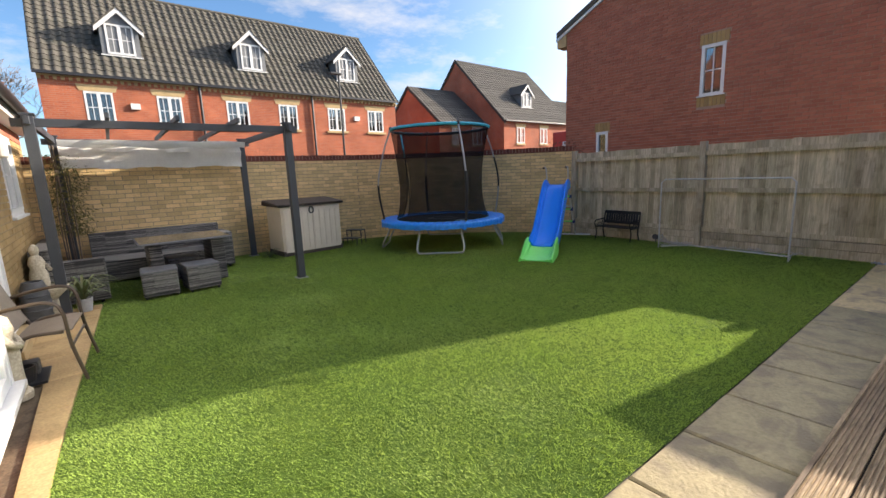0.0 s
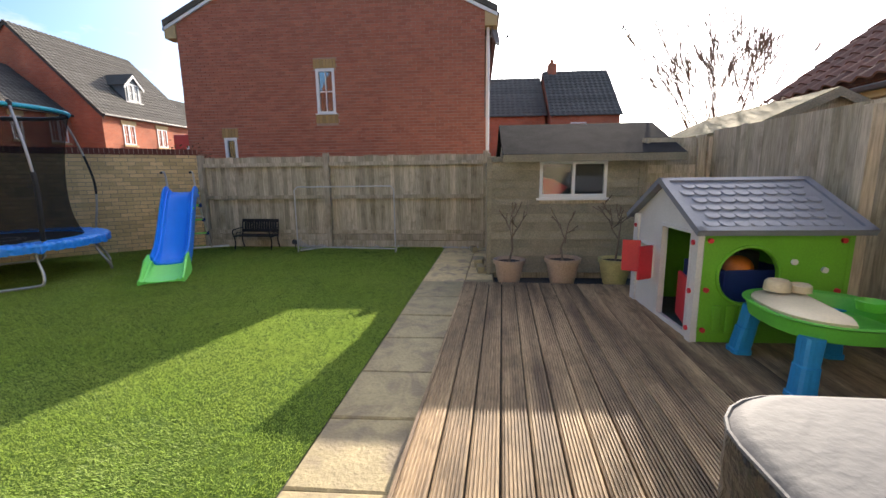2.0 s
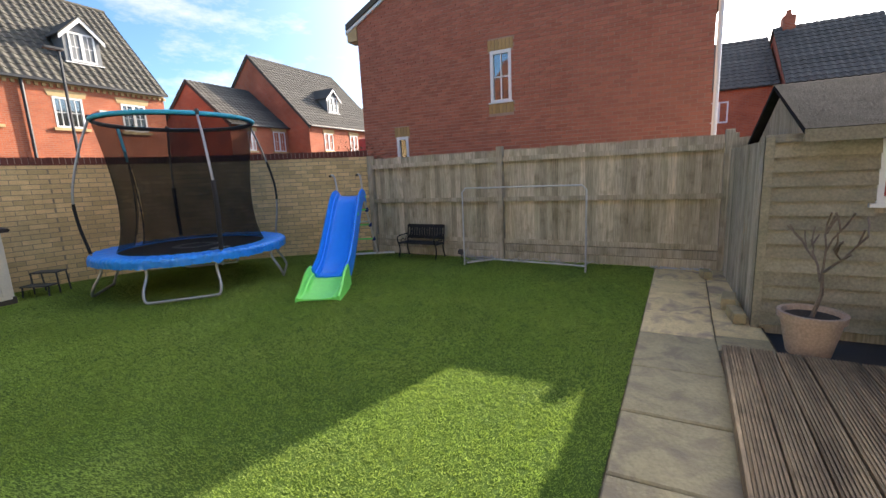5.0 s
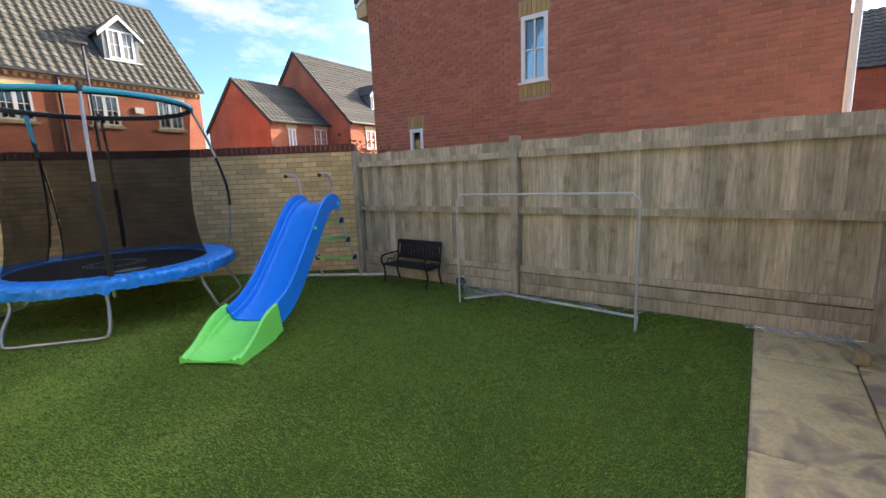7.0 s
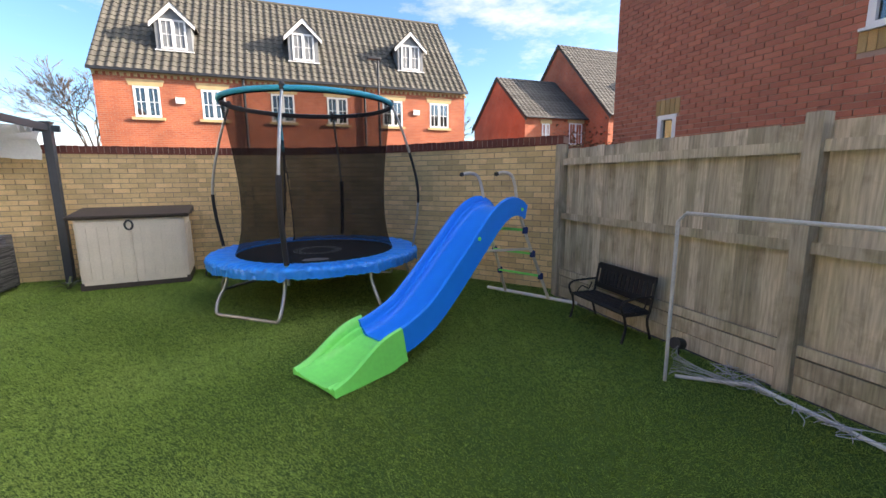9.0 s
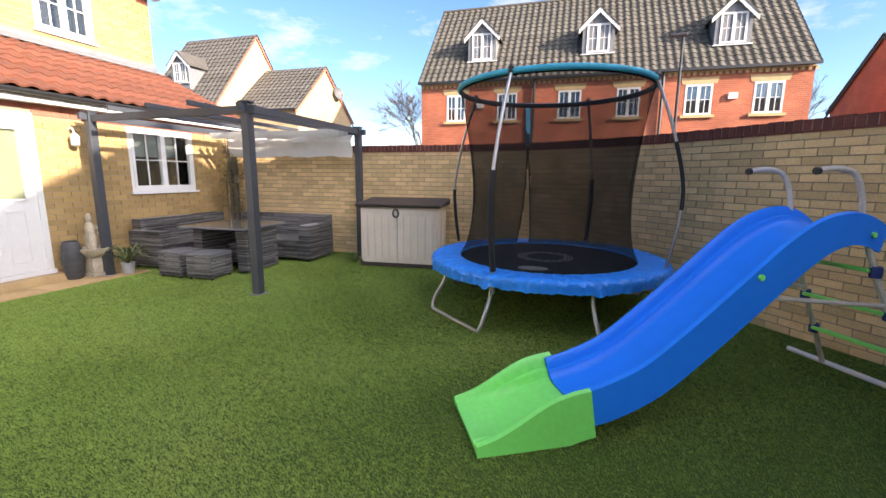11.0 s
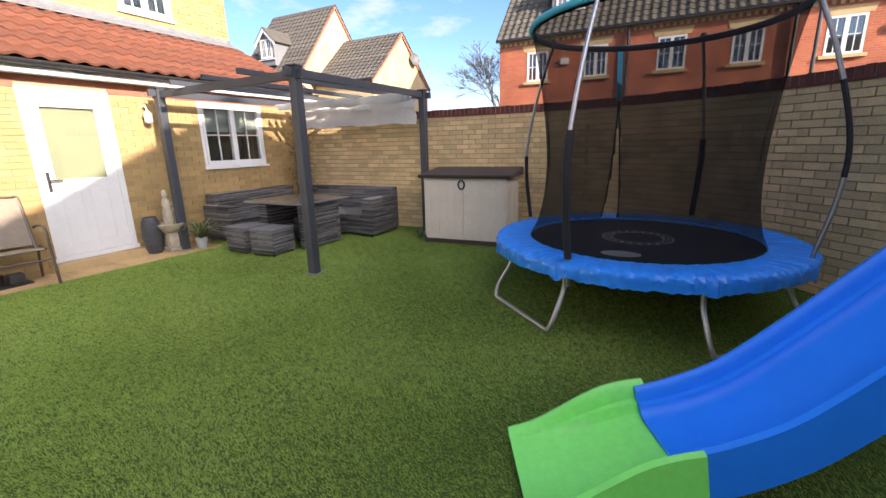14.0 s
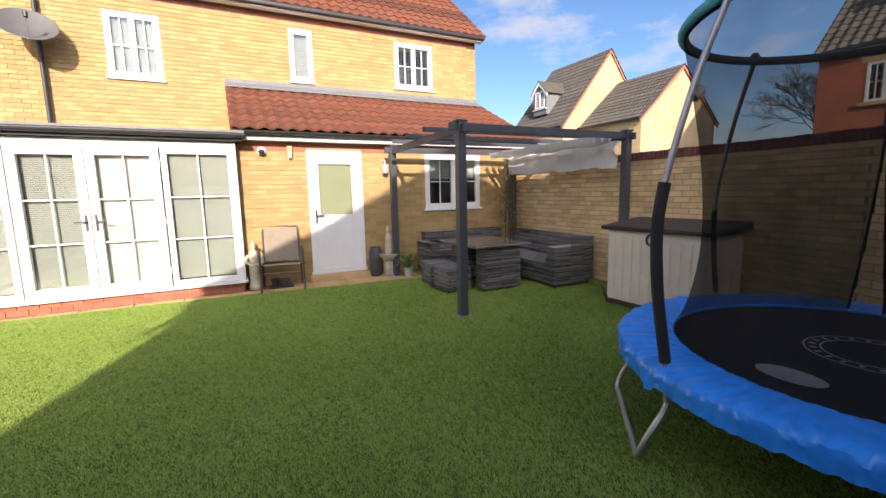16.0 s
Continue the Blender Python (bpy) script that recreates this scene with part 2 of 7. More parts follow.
M["far_brick"] = brick_mat("orange_red_brickwork", (0.42, 0.12, 0.055), (0.34, 0.09, 0.045), (0.33, 0.2, 0.14))
M["far_buff"] = brick_mat("pale_buff_brickwork", (0.52, 0.40, 0.22), (0.46, 0.34, 0.18), (0.42, 0.34, 0.24))
M["stone"] = mat("buff_stone", (0.50, 0.36, 0.18), 0.85, vary=0.15, scale=5, bump=0.2)
M["orange_tile"] = mat("terracotta_tile", (0.145, 0.046, 0.023), 0.85, vary=0.3, scale=7, fine=60, bump=0.25, tint=(0.085, 0.032, 0.02), per=0.3)
M["grey_tile"] = mat("brown_grey_concrete_tile", (0.078, 0.070, 0.058), 0.9, vary=0.25, scale=3, fine=50, bump=0.3, tint=(0.062, 0.062, 0.045), per=0.22)
M["brown_tile"] = mat("brown_red_pantile", (0.20, 0.085, 0.055), 0.8, vary=0.25, scale=5, fine=50, bump=0.25, tint=(0.13, 0.07, 0.05), per=0.2)
M["pale_felt"] = mat("ochre_mineral_felt", (0.23, 0.20, 0.11), 0.95, vary=0.2, scale=5, fine=90, bump=0.4)
M["slate"] = mat("grey_slate_tile", (0.085, 0.078, 0.067), 0.85, vary=0.2, scale=3, fine=40, bump=0.2, per=0.2)
M["lead"] = mat("lead_flashing", (0.16, 0.17, 0.18), 0.6, vary=0.2, scale=8, bump=0.2)
M["upvc"] = mat("white_upvc", (0.70, 0.70, 0.69), 0.35, vary=0.04, scale=3, fine=20, bump=0.02)
M["white_paint"] = mat("white_paint", (0.70, 0.70, 0.69), 0.45, vary=0.05, scale=4, bump=0.03)
M["black_plastic"] = mat("black_gutter_plastic", (0.022, 0.023, 0.026), 0.45, vary=0.15, scale=5, bump=0.05)
M["anthracite"] = mat("anthracite_aluminium", (0.045, 0.052, 0.062), 0.5, 0.0, vary=0.1, scale=4, bump=0.05)
M["glass"] = glass_mat("window_glass")
M["coated_glass"] = glass_mat("coated_double_glazing", rough=0.03, ior=2.2)
# shade of unlit interiors put into one near-black base colour
M["room"] = mat("painted_dim_room", (0.035, 0.035, 0.04), 0.9, vary=0.3, scale=2, bump=0)
M["blind_white"] = mat("white_blind", (0.72, 0.72, 0.71), 0.7, vary=0.05, scale=3, bump=0.02)
M["blind"] = mat("pale_blind", (0.44, 0.455, 0.41), 0.7, vary=0.05, scale=3, bump=0.02)
M["blind_grey"] = mat("grey_blind", (0.24, 0.25, 0.255), 0.7, vary=0.05, scale=3, bump=0.02)
M["blind_cream"] = mat("cream_blind", (0.30, 0.30, 0.19), 0.7, vary=0.05, scale=3, bump=0.02)
M["fence"] = mat("weathered_grey_green_timber", (0.49, 0.42, 0.32), 0.9, vary=0.32, scale=0.9, fine=9, bump=0.4, tint=(0.27, 0.245, 0.155), per=0.24, grain=(7, 7, 0.55), stain=0.7)
M["deck"] = mat("brown_decking_timber", (0.36, 0.255, 0.148), 0.75, vary=0.4, scale=1.0, fine=14, bump=0.3, tint=(0.10, 0.062, 0.036), per=0.22, grain=(0.7, 7, 7), stain=0.8)
M["soil_wood"] = mat("dark_damp_joist", (0.035, 0.028, 0.02), 0.9, vary=0.3, scale=4, bump=0.2)
M["flag"] = sandstone_mat("veined_riven_sandstone", (0.35, 0.29, 0.165), (0.215, 0.175, 0.115))
M["flag_yellow"] = sandstone_mat("yellow_veined_sandstone", (0.70, 0.54, 0.28), (0.36, 0.26, 0.18))
M["patio"] = mat("yellow_sandstone", (0.48, 0.335, 0.16), 0.85, vary=0.2, scale=4, fine=60, bump=0.25, tint=(0.38, 0.24, 0.11), per=0.1, stain=0.6)
M["joint"] = mat("sandy_joint", (0.16, 0.12, 0.075), 0.95, vary=0.3, scale=10, bump=0.3)
M["bark"] = mat("grey_brown_bark", (0.17, 0.13, 0.10), 0.9, vary=0.25, scale=10, bump=0.4)
M["blue_pad"] = mat("blue_vinyl", (0.006, 0.25, 0.82), 0.33, vary=0.12, scale=9, fine=13, bump=0.3, depth=0.03)
M["teal_foam"] = mat("teal_foam_sleeve", (0.02, 0.40, 0.56), 0.6, vary=0.12, scale=8, bump=0.1)
M["mat_black"] = mat("black_jumping_mat", (0.012, 0.012, 0.014), 0.75, vary=0.2, scale=9, bump=0.1)
M["foam_black"] = mat("black_foam_sleeve", (0.015, 0.015, 0.017), 0.8, vary=0.2, scale=9, bump=0.2)
M["galv"] = mat("galvanised_steel", (0.42, 0.43, 0.43), 0.42, 0.85, vary=0.12, scale=12, bump=0.05)
M["slide_blue"] = mat("blue_moulded_plastic", (0.0005, 0.23, 0.88), 0.3, vary=0.03, scale=3, fine=12, bump=0.03, spec=0.2)
M["slide_green"] = mat("lime_moulded_plastic", (0.20, 0.84, 0.16), 0.36, vary=0.05, scale=3, fine=30, bump=0.04)
M["navy"] = mat("navy_plastic", (0.01, 0.03, 0.15), 0.5, vary=0.1, scale=4, bump=0.05)
M["pale_tube"] = mat("beige_painted_tube", (0.60, 0.56, 0.48), 0.45, 0.0, vary=0.12, scale=9, bump=0.05)
M["shed_beige"] = mat("beige_moulded_plastic", (0.70, 0.62, 0.51), 0.6, vary=0.07, scale=4, bump=0.08)
M["shed_brown"] = mat("dark_brown_plastic", (0.055, 0.042, 0.036), 0.6, vary=0.15, scale=6, bump=0.1)
M["rattan"] = weave_mat("grey_rattan", (0.34, 0.33, 0.31), (0.03, 0.03, 0.032))
M["rattan_top"] = mat("grey_rattan_edge", (0.15, 0.152, 0.16), 0.6, vary=0.25, scale=30, fine=80, bump=0.3)
M["table_glass"] = mat("bronze_table_glass", (0.16, 0.145, 0.12), 0.12, vary=0.05, scale=2, bump=0)
M["canvas"] = mat("off_white_canvas", (0.84, 0.83, 0.80), 0.85, vary=0.06, scale=5, fine=40, bump=0.2, thin=0.35)
M["bronze_tube"] = mat("bronze_painted_steel", (0.10, 0.075, 0.055), 0.4, 0.3, vary=0.12, scale=9, bump=0.05)
M["sling"] = mat("taupe_mesh_fabric", (0.23, 0.19, 0.145), 0.85, vary=0.12, scale=14, fine=120, bump=0.3)
M["statue"] = mat("weathered_cast_stone", (0.50, 0.44, 0.33), 0.9, vary=0.3, scale=9, bump=0.4)
M["dark_pot"] = mat("dark_grey_glaze", (0.06, 0.062, 0.066), 0.5, vary=0.25, scale=8, bump=0.15)
M["white_pot"] = mat("grey_white_pot", (0.45, 0.46, 0.47), 0.6, vary=0.12, scale=8, bump=0.1)
M["terracotta"] = mat("terracotta_pot", (0.42, 0.30, 0.22), 0.85, vary=0.25, scale=9, bump=0.25, tint=(0.4, 0.3, 0.22))
M["yellow_pot"] = mat("yellow_glazed_pot", (0.52, 0.45, 0.20), 0.6, vary=0.2, scale=9, bump=0.15)
M["soil"] = mat("soil", (0.05, 0.035, 0.025), 0.95, vary=0.3, scale=20, bump=0.4)
M["leaf"] = mat("strap_leaf", (0.10, 0.15, 0.05), 0.5, vary=0.25, scale=8, bump=0.1, tint=(0.25, 0.22, 0.10), per=0.3)
M["dry_leaf"] = mat("dry_red_leaf", (0.24, 0.11, 0.06), 0.7, vary=0.25, scale=8, bump=0.1, per=0.4)
M["hedge"] = mat("bamboo_leaf", (0.17, 0.155, 0.05), 0.6, vary=0.25, scale=8, bump=0.1, per=0.4)
M["play_white"] = mat("white_play_plastic", (0.66, 0.65, 0.62), 0.5, vary=0.08, scale=5, bump=0.08)
M["play_green"] = mat("green_play_plastic", (0.14, 0.42, 0.03), 0.45, vary=0.08, scale=5, bump=0.08)
M["play_roof"] = mat("slate_grey_play_plastic", (0.20, 0.215, 0.25), 0.5, vary=0.08, scale=5, bump=0.08)
M["play_red"] = mat("red_play_plastic", (0.62, 0.03, 0.045), 0.45, vary=0.08, scale=5, bump=0.05)
M["table_green"] = mat("lime_play_plastic", (0.11, 0.52, 0.06), 0.42, vary=0.08, scale=5, bump=0.06)
M["play_blue"] = mat("sky_blue_play_plastic", (0.008, 0.27, 0.56), 0.45, vary=0.08, scale=5, bump=0.05)
M["play_cream"] = mat("cream_play_plastic", (0.62, 0.52, 0.34), 0.5, vary=0.08, scale=5, bump=0.05)
M["tub_vinyl"] = mat("grey_cover_vinyl", (0.125, 0.125, 0.127), 0.68, vary=0.07, scale=3, fine=24, bump=0.3, depth=0.015, spec=0.15)
M["tub_dark"] = mat("dark_quilted_vinyl", (0.035, 0.034, 0.034), 0.38, vary=0.3, scale=9, fine=16, bump=1.0, depth=0.05)
M["iron"] = mat("black_cast_iron", (0.015, 0.015, 0.016), 0.6, 0.2, vary=0.2, scale=9, bump=0.2)
M["felt"] = mat("roof_felt", (0.030, 0.030, 0.032), 1.0, vary=0.25, scale=4, bump=0.4, spec=0.05)
M["lap"] = mat("pale_weathered_lap_board", (0.30, 0.265, 0.19), 0.9, vary=0.25, scale=5, fine=50, bump=0.35, tint=(0.19, 0.18, 0.12), per=0.2)
M["orange_toy"] = mat("orange_toy_plastic", (0.60, 0.18, 0.03), 0.5, vary=0.08, scale=5, bump=0.04)
M["red_toy"] = mat("red_toy_plastic", (0.55, 0.05, 0.04), 0.5, vary=0.1, scale=5, bump=0.05)
M["dish_grey"] = mat("grey_dish_paint", (0.11, 0.11, 0.112), 0.6, 0.0, vary=0.1, scale=5, bump=0.03)
M["net_dense"] = net_mat("dense_black_net", 0.60, (0.016, 0.015, 0.015))


# ---- building helpers ----
def link(name, me, parent=None, label="", smooth=False):
    if smooth:
        me.polygons.foreach_set("use_smooth", [True] * len(me.polygons))
        me.set_sharp_from_angle(angle=radians(40))
    ob = new(name, me)
    ob.parent = parent
    if label:
        ob["label"] = label
    return ob


def part(name, bm, material, parent=None, label="", smooth=False):
    """One mesh object out of a bmesh, under a thing or a part."""
    bmesh.ops.recalc_face_normals(bm, faces=bm.faces)
    me = bpy.data.meshes.new(name)
    bm.to_mesh(me)
    bm.free()
    me.materials.append(M[material])
    return link(name, me, parent, label, smooth)


def thing(name, label, category, group="", m=None, kind=""):
    e = new(name)
    e.empty_display_size = 0.1
    tagged(e, label, category, group, kind)
    if m:
        e.matrix_basis = m
    return e


def BM():
    return bmesh.new()


def box(bm, x0, x1, y0, y1, z0, z1, bevel=0.0, m=None):
    r = bmesh.ops.create_cube(bm, size=1)
    vs = r["verts"]
    for v in vs:
        v.co = Vector(((x0 + x1) / 2 + v.co.x * (x1 - x0), (y0 + y1) / 2 + v.co.y * (y1 - y0), (z0 + z1) / 2 + v.co.z * (z1 - z0)))
    if bevel:
        es = {e for v in vs for e in v.link_edges}
        r2 = bmesh.ops.bevel(bm, geom=list(es), offset=bevel, segments=2, profile=0.6, affect="EDGES")
        vs = list({v for f in r2["faces"] for v in f.verts} | {v for v in vs if v.is_valid})
    if m:
        bmesh.ops.transform(bm, matrix=m, verts=vs)
    return bm


def tube(bm, pts, r, seg=8, closed=False):
    """A round bar along the points; r may be one radius or one for each point."""
    pts = [Vector(p) for p in pts]
    n = len(pts)
    rings, side = [], None
    for i, p in enumerate(pts):
        a = pts[i - 1] if (i or closed) else p
        b = pts[(i + 1) % n] if (i < n - 1 or closed) else p
        d = (b - a).normalized()
        if side is None:
            side = d.orthogonal().normalized()
        side = (side - d * side.dot(d)).normalized()
        up = d.cross(side)
        rad = r[i] if isinstance(r, (list, tuple)) else r
        rings.append([bm.verts.new(p + (side * math.cos(k * math.tau / seg) + up * math.sin(k * math.tau / seg)) * rad) for k in range(seg)])
    for i in range(n if closed else n - 1):
        A, B = rings[i], rings[(i + 1) % n]
        for k in range(seg):
            bm.faces.new((A[k], A[(k + 1) % seg], B[(k + 1) % seg], B[k]))
    if not closed:
        bm.faces.new(rings[0][::-1])
        bm.faces.new(rings[-1])
    return bm


def smooth(pts, n=6):
    """Points of a smooth curve through the given ones."""
    pts = [Vector(p) for p in pts]
    out = []
    for i in range(len(pts) - 1):
        p0, p1, p2, p3 = pts[max(i - 1, 0)], pts[i], pts[i + 1], pts[min(i + 2, len(pts) - 1)]
        for k in range(n):
            t = k / n
            out.append(0.5 * ((2 * p1) + (p2 - p0) * t + (2 * p0 - 5 * p1 + 4 * p2 - p3) * t * t + (3 * p1 - p0 - 3 * p2 + p3) * t ** 3))
    return out + [pts[-1]]


def lathe(bm, profile, c=(0, 0, 0), seg=20, squash=1.0):
    """A turned shape from (radius, height) pairs."""
    rings = []
    for r, z in profile:
        rings.append([bm.verts.new((c[0] + max(r, 0.0005) * math.cos(k * math.tau / seg), c[1] + squash * max(r, 0.0005) * math.sin(k * math.tau / seg), c[2] + z)) for k in range(seg)])
    for A, B in zip(rings, rings[1:]):
        for k in range(seg):
            bm.faces.new((A[k], A[(k + 1) % seg], B[(k + 1) % seg], B[k]))
    bm.faces.new(rings[0][::-1])
    bm.faces.new(rings[-1])
    return bm


def loft(bm, loops, cap=True, closed=True):
    rows = [[bm.verts.new(p) for p in lp] for lp in loops]
    n = len(rows[0])
    for A, B in zip(rows, rows[1:]):
        for k in range(n if closed else n - 1):
            bm.faces.new((A[k], A[(k + 1) % n], B[(k + 1) % n], B[k]))
    if cap and closed:
        bm.faces.new(rows[0][::-1])
        bm.faces.new(rows[-1])
    return bm


def prism(bm, poly, place, depth):
    """A flat outline [(u, v)] given depth along w; place(u, v, w) puts it in space."""
    return loft(bm, [[place(u, v, 0) for u, v in poly], [place(u, v, depth) for u, v in poly]])


def mesh_of(name, verts, faces, material):
    me = bpy.data.meshes.new(name)
    me.from_pydata(verts, [], faces)
    me.materials.append(M[material])
    return me


def clip(poly, n, c):
    """The part of a polygon with n . p <= c."""
    out = []
    for i, a in enumerate(poly):
        b = poly[(i + 1) % len(poly)]
        da, db = n[0] * a[0] + n[1] * a[1] - c, n[0] * b[0] + n[1] * b[1] - c
        if da <= 0:
            out.append(a)
        if (da < 0 < db) or (db < 0 < da):
            t = da / (da - db)
            out.append((a[0] + (b[0] - a[0]) * t, a[1] + (b[1] - a[1]) * t))
    return out


def courses(length, z0, z1, holes=(), slopes=(), bw=0.215, bh=0.065, gap=0.010, start=0.0):
    """Stretcher bond: brick outlines (u, z), with openings left out and ends cut to any slope."""
    rows = []
    z, k = z0, 0
    while z < z1 - 0.01:
        top = min(z + bh, z1)
        u = start - (bw + gap) * (0.5 if k % 2 else 0.0)
        cuts = sorted((h[0], h[1]) for h in holes if h[2] < top - 0.004 and h[3] > z + 0.004)
        while u < length:
            spans = [(max(u, start), min(u + bw, length))]
            for a, b in cuts:
                nxt = []
                for s, e in spans:
                    if b <= s or a >= e:
                        nxt.append((s, e))
                    else:
                        if a > s:
                            nxt.append((s, a))
                        if b < e:
                            nxt.append((b, e))
                spans = nxt
            for s, e in spans:
                if e - s > 0.02:
                    p = [(s, z), (e, z), (e, top), (s, top)]
                    for nrm, c in slopes:
                        p = clip(p, nrm, c) if p else p
                    if len(p) > 2:
                        rows.append(p)
            u += bw + gap
        z += bh + gap
        k += 1
    return rows


def brick_mesh(name, polys, place, material, proud=0.010, rng=None):
    """Brick outlines as blocks that stand proud of their mortar; place(u, z, w)."""
    V, F = [], []
    for p in polys:
        n, b = len(p), len(V)
        w = proud + (rng.uniform(-0.002, 0.002) if rng else 0)
        V += [place(u, z, -0.02) for u, z in p] + [place(u, z, w) for u, z in p]
        F.append(tuple(range(b + n, b + 2 * n)))
        F += [(b + i, b + (i + 1) % n, b + n + (i + 1) % n, b + n + i) for i in range(n)]
    return mesh_of(name, V, F, material)


def wall_with_holes(bm, length, z0, z1, holes, place, thick):
    """A solid wall slab with openings that go through it; place(u, z, w), w inwards negative."""
    us = sorted({0.0, length, *[h[0] for h in holes], *[h[1] for h in holes]})
    zs = sorted({z0, z1, *[h[2] for h in holes], *[h[3] for h in holes]})
    us, zs = [u for u in us if 0 <= u <= length], [z for z in zs if z0 <= z <= z1]
    solid = lambda i, j: 0 <= i < len(us) - 1 and 0 <= j < len(zs) - 1 and not any(h[0] < (us[i] + us[i + 1]) / 2 < h[1] and h[2] < (zs[j] + zs[j + 1]) / 2 < h[3] for h in holes)
    for i in range(len(us) - 1):
        for j in range(len(zs) - 1):
            if not solid(i, j):
                continue
            u0, u1, a, b = us[i], us[i + 1], zs[j], zs[j + 1]
            q = lambda *c: bm.faces.new([bm.verts.new(place(*p)) for p in c])
            q((u0, a, 0), (u1, a, 0), (u1, b, 0), (u0, b, 0))
            q((u0, a, -thick), (u0, b, -thick), (u1, b, -thick), (u1, a, -thick))
            for di, dj, e in ((-1, 0, ((u0, a), (u0, b))), (1, 0, ((u1, a), (u1, b))), (0, -1, ((u0, a), (u1, a))), (0, 1, ((u0, b), (u1, b)))):
                if not solid(i + di, j + dj):
                    q((*e[0], 0), (*e[1], 0), (*e[1], -thick), (*e[0], -thick))
    bmesh.ops.remove_doubles(bm, verts=bm.verts, dist=0.0005)
    return bm


def tiled(name, a, along, up, length, slope, tile, course, wave, material, seg=6):
    """A roof slope of profiled tiles in overlapping courses, with a solid underside. a: eaves corner."""
    a, along, up = Vector(a), Vector(along).normalized(), Vector(up).normalized()
    nrm = along.cross(up).normalized()
    if nrm.z < 0:
        nrm = -nrm
    V, F = [], []
    cols = max(1, round(length / tile))
    n = cols * seg
    rows = max(1, round(slope / course))
    ch = slope / rows
    for r in range(rows):
        b = len(V)
        for lift, v in ((0.0, r * ch), (0.028, r * ch), (0.004, (r + 1) * ch + 0.01)):
            for i in range(n + 1):
                f = (i % seg) / seg
                h = wave * (math.sin(f * math.tau) * 0.5 + 0.5)
                V.append(a + along * (length * i / n) + up * v + nrm * (h + lift))
        for k in range(2):
            for i in range(n):
                p = b + k * (n + 1) + i
                F.append((p, p + 1, p + n + 2, p + n + 1))
    b = len(V)
    V += [a - nrm * 0.03, a + along * length - nrm * 0.03, a + along * length + up * slope - nrm * 0.03, a + up * slope - nrm * 0.03]
    F.append((b, b + 1, b + 2, b + 3))
    return mesh_of(name, V, F, material)


def window(name, place, u0, u1, z0, z1, lights=2, cols=2, rows=2, sill=True, label="white uPVC casement window with glazing bars", blind=None, parent=None, depth=0.07, room=True):
    """A casement window in an opening: outer frame, sashes with panes and bars, sill. place(u, z, w)."""
    w = thing(name, label, "window", kind="structure") if parent is None else link(name, mesh_of(name, [place(u0, z0, -0.05), place(u1, z0, -0.05), place(u1, z1, -0.05)], [(0, 1, 2)], "upvc"), parent)
    f = 0.055

    def blk(bm, a, b, c, d, w0, w1):
        loft(bm, [[place(a, c, w0), place(b, c, w0), place(b, d, w0), place(a, d, w0)], [place(a, c, w1), place(b, c, w1), place(b, d, w1), place(a, d, w1)]])
    bm = BM()
    for q in ((u0, u1, z0, z0 + f), (u0, u1, z1 - f, z1), (u0, u0 + f, z0 + f, z1 - f), (u1 - f, u1, z0 + f, z1 - f)):
        blk(bm, *q, -depth, 0.004)
    part("window_frame", bm, "upvc", w)
    step = (u1 - u0 - 2 * f) / lights
    for i in range(lights):
        a, b = u0 + f + i * step, u0 + f + (i + 1) * step
        s = 0.042
        bm = BM()
        for q in ((a, b, z0 + f, z0 + f + s), (a, b, z1 - f - s, z1 - f), (a, a + s, z0 + f + s, z1 - f - s), (b - s, b, z0 + f + s, z1 - f - s)):
            blk(bm, *q, -depth + 0.01, 0.014)
        part("sash", bm, "upvc", w)
        a2, b2, c2, d2 = a + s, b - s, z0 + f + s, z1 - f - s
        bm = BM()
        for k in range(1, cols):
            x = a2 + (b2 - a2) * k / cols
            blk(bm, x - 0.008, x + 0.008, c2, d2, -0.034, -0.012)
        for k in range(1, rows):
            z = c2 + (d2 - c2) * k / rows
            blk(bm, a2, b2, z - 0.008, z + 0.008, -0.034, -0.012)
        if cols > 1 or rows > 1:
            part("glazing_bar", bm, "upvc", w)
        bm = BM()
        blk(bm, a2 - 0.01, b2 + 0.01, c2 - 0.01, d2 + 0.01, -0.032, -0.026)
        g = part("pane", bm, "glass", w)
        g.visible_shadow = False
        if blind:
            bm = BM()
            z = d2
            low = c2 if blind[1] is None else blind[1]
            while z > low:
                blk(bm, a2, b2, z - 0.021, z, -0.085, -0.078)
                z -= 0.026
            part("blind", bm, blind[0], w)
    # near-black sheet behind the panes imitates an unlit room
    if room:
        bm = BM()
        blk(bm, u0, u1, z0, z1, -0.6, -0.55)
        part("dark_room_sheet", bm, "room", w, "near-black sheet painted as the dim interior behind the glass")
    if sill:
        bm = BM()
        blk(bm, u0 - 0.03, u1 + 0.03, z0 - 0.035, z0 - 0.002, -0.02, 0.055)
        part("window_sill", bm, "upvc", w)
    return w


# ---- ground, lawn, path, patio, deck ----
bm = BM()
bmesh.ops.create_grid(bm, x_segments=2, y_segments=2, size=1500)
g = part("ground", bm, "ground")
g.location.z = -0.06
tagged(g, "grey asphalt ground running out to the horizon", "ground", kind="structure")

WALL = [(-0.9, 8.72), (4.2, 8.72), (5.0, 8.63), (5.8, 8.35), (6.5, 7.93), (7.05, 7.45), (7.55, 6.88), (8.72, 5.32)]
LAWN = [(-0.23, -0.2), (-0.21, 2.4), (0.05, 6.4), (-0.62, 6.4), (-0.62, 8.7)] + [(x, y) for x, y in WALL[1:]] + [(8.5, 5.1), (8.48, 0.215), (0.5, 0.502), (0.5, -0.2)]
bm = BM()
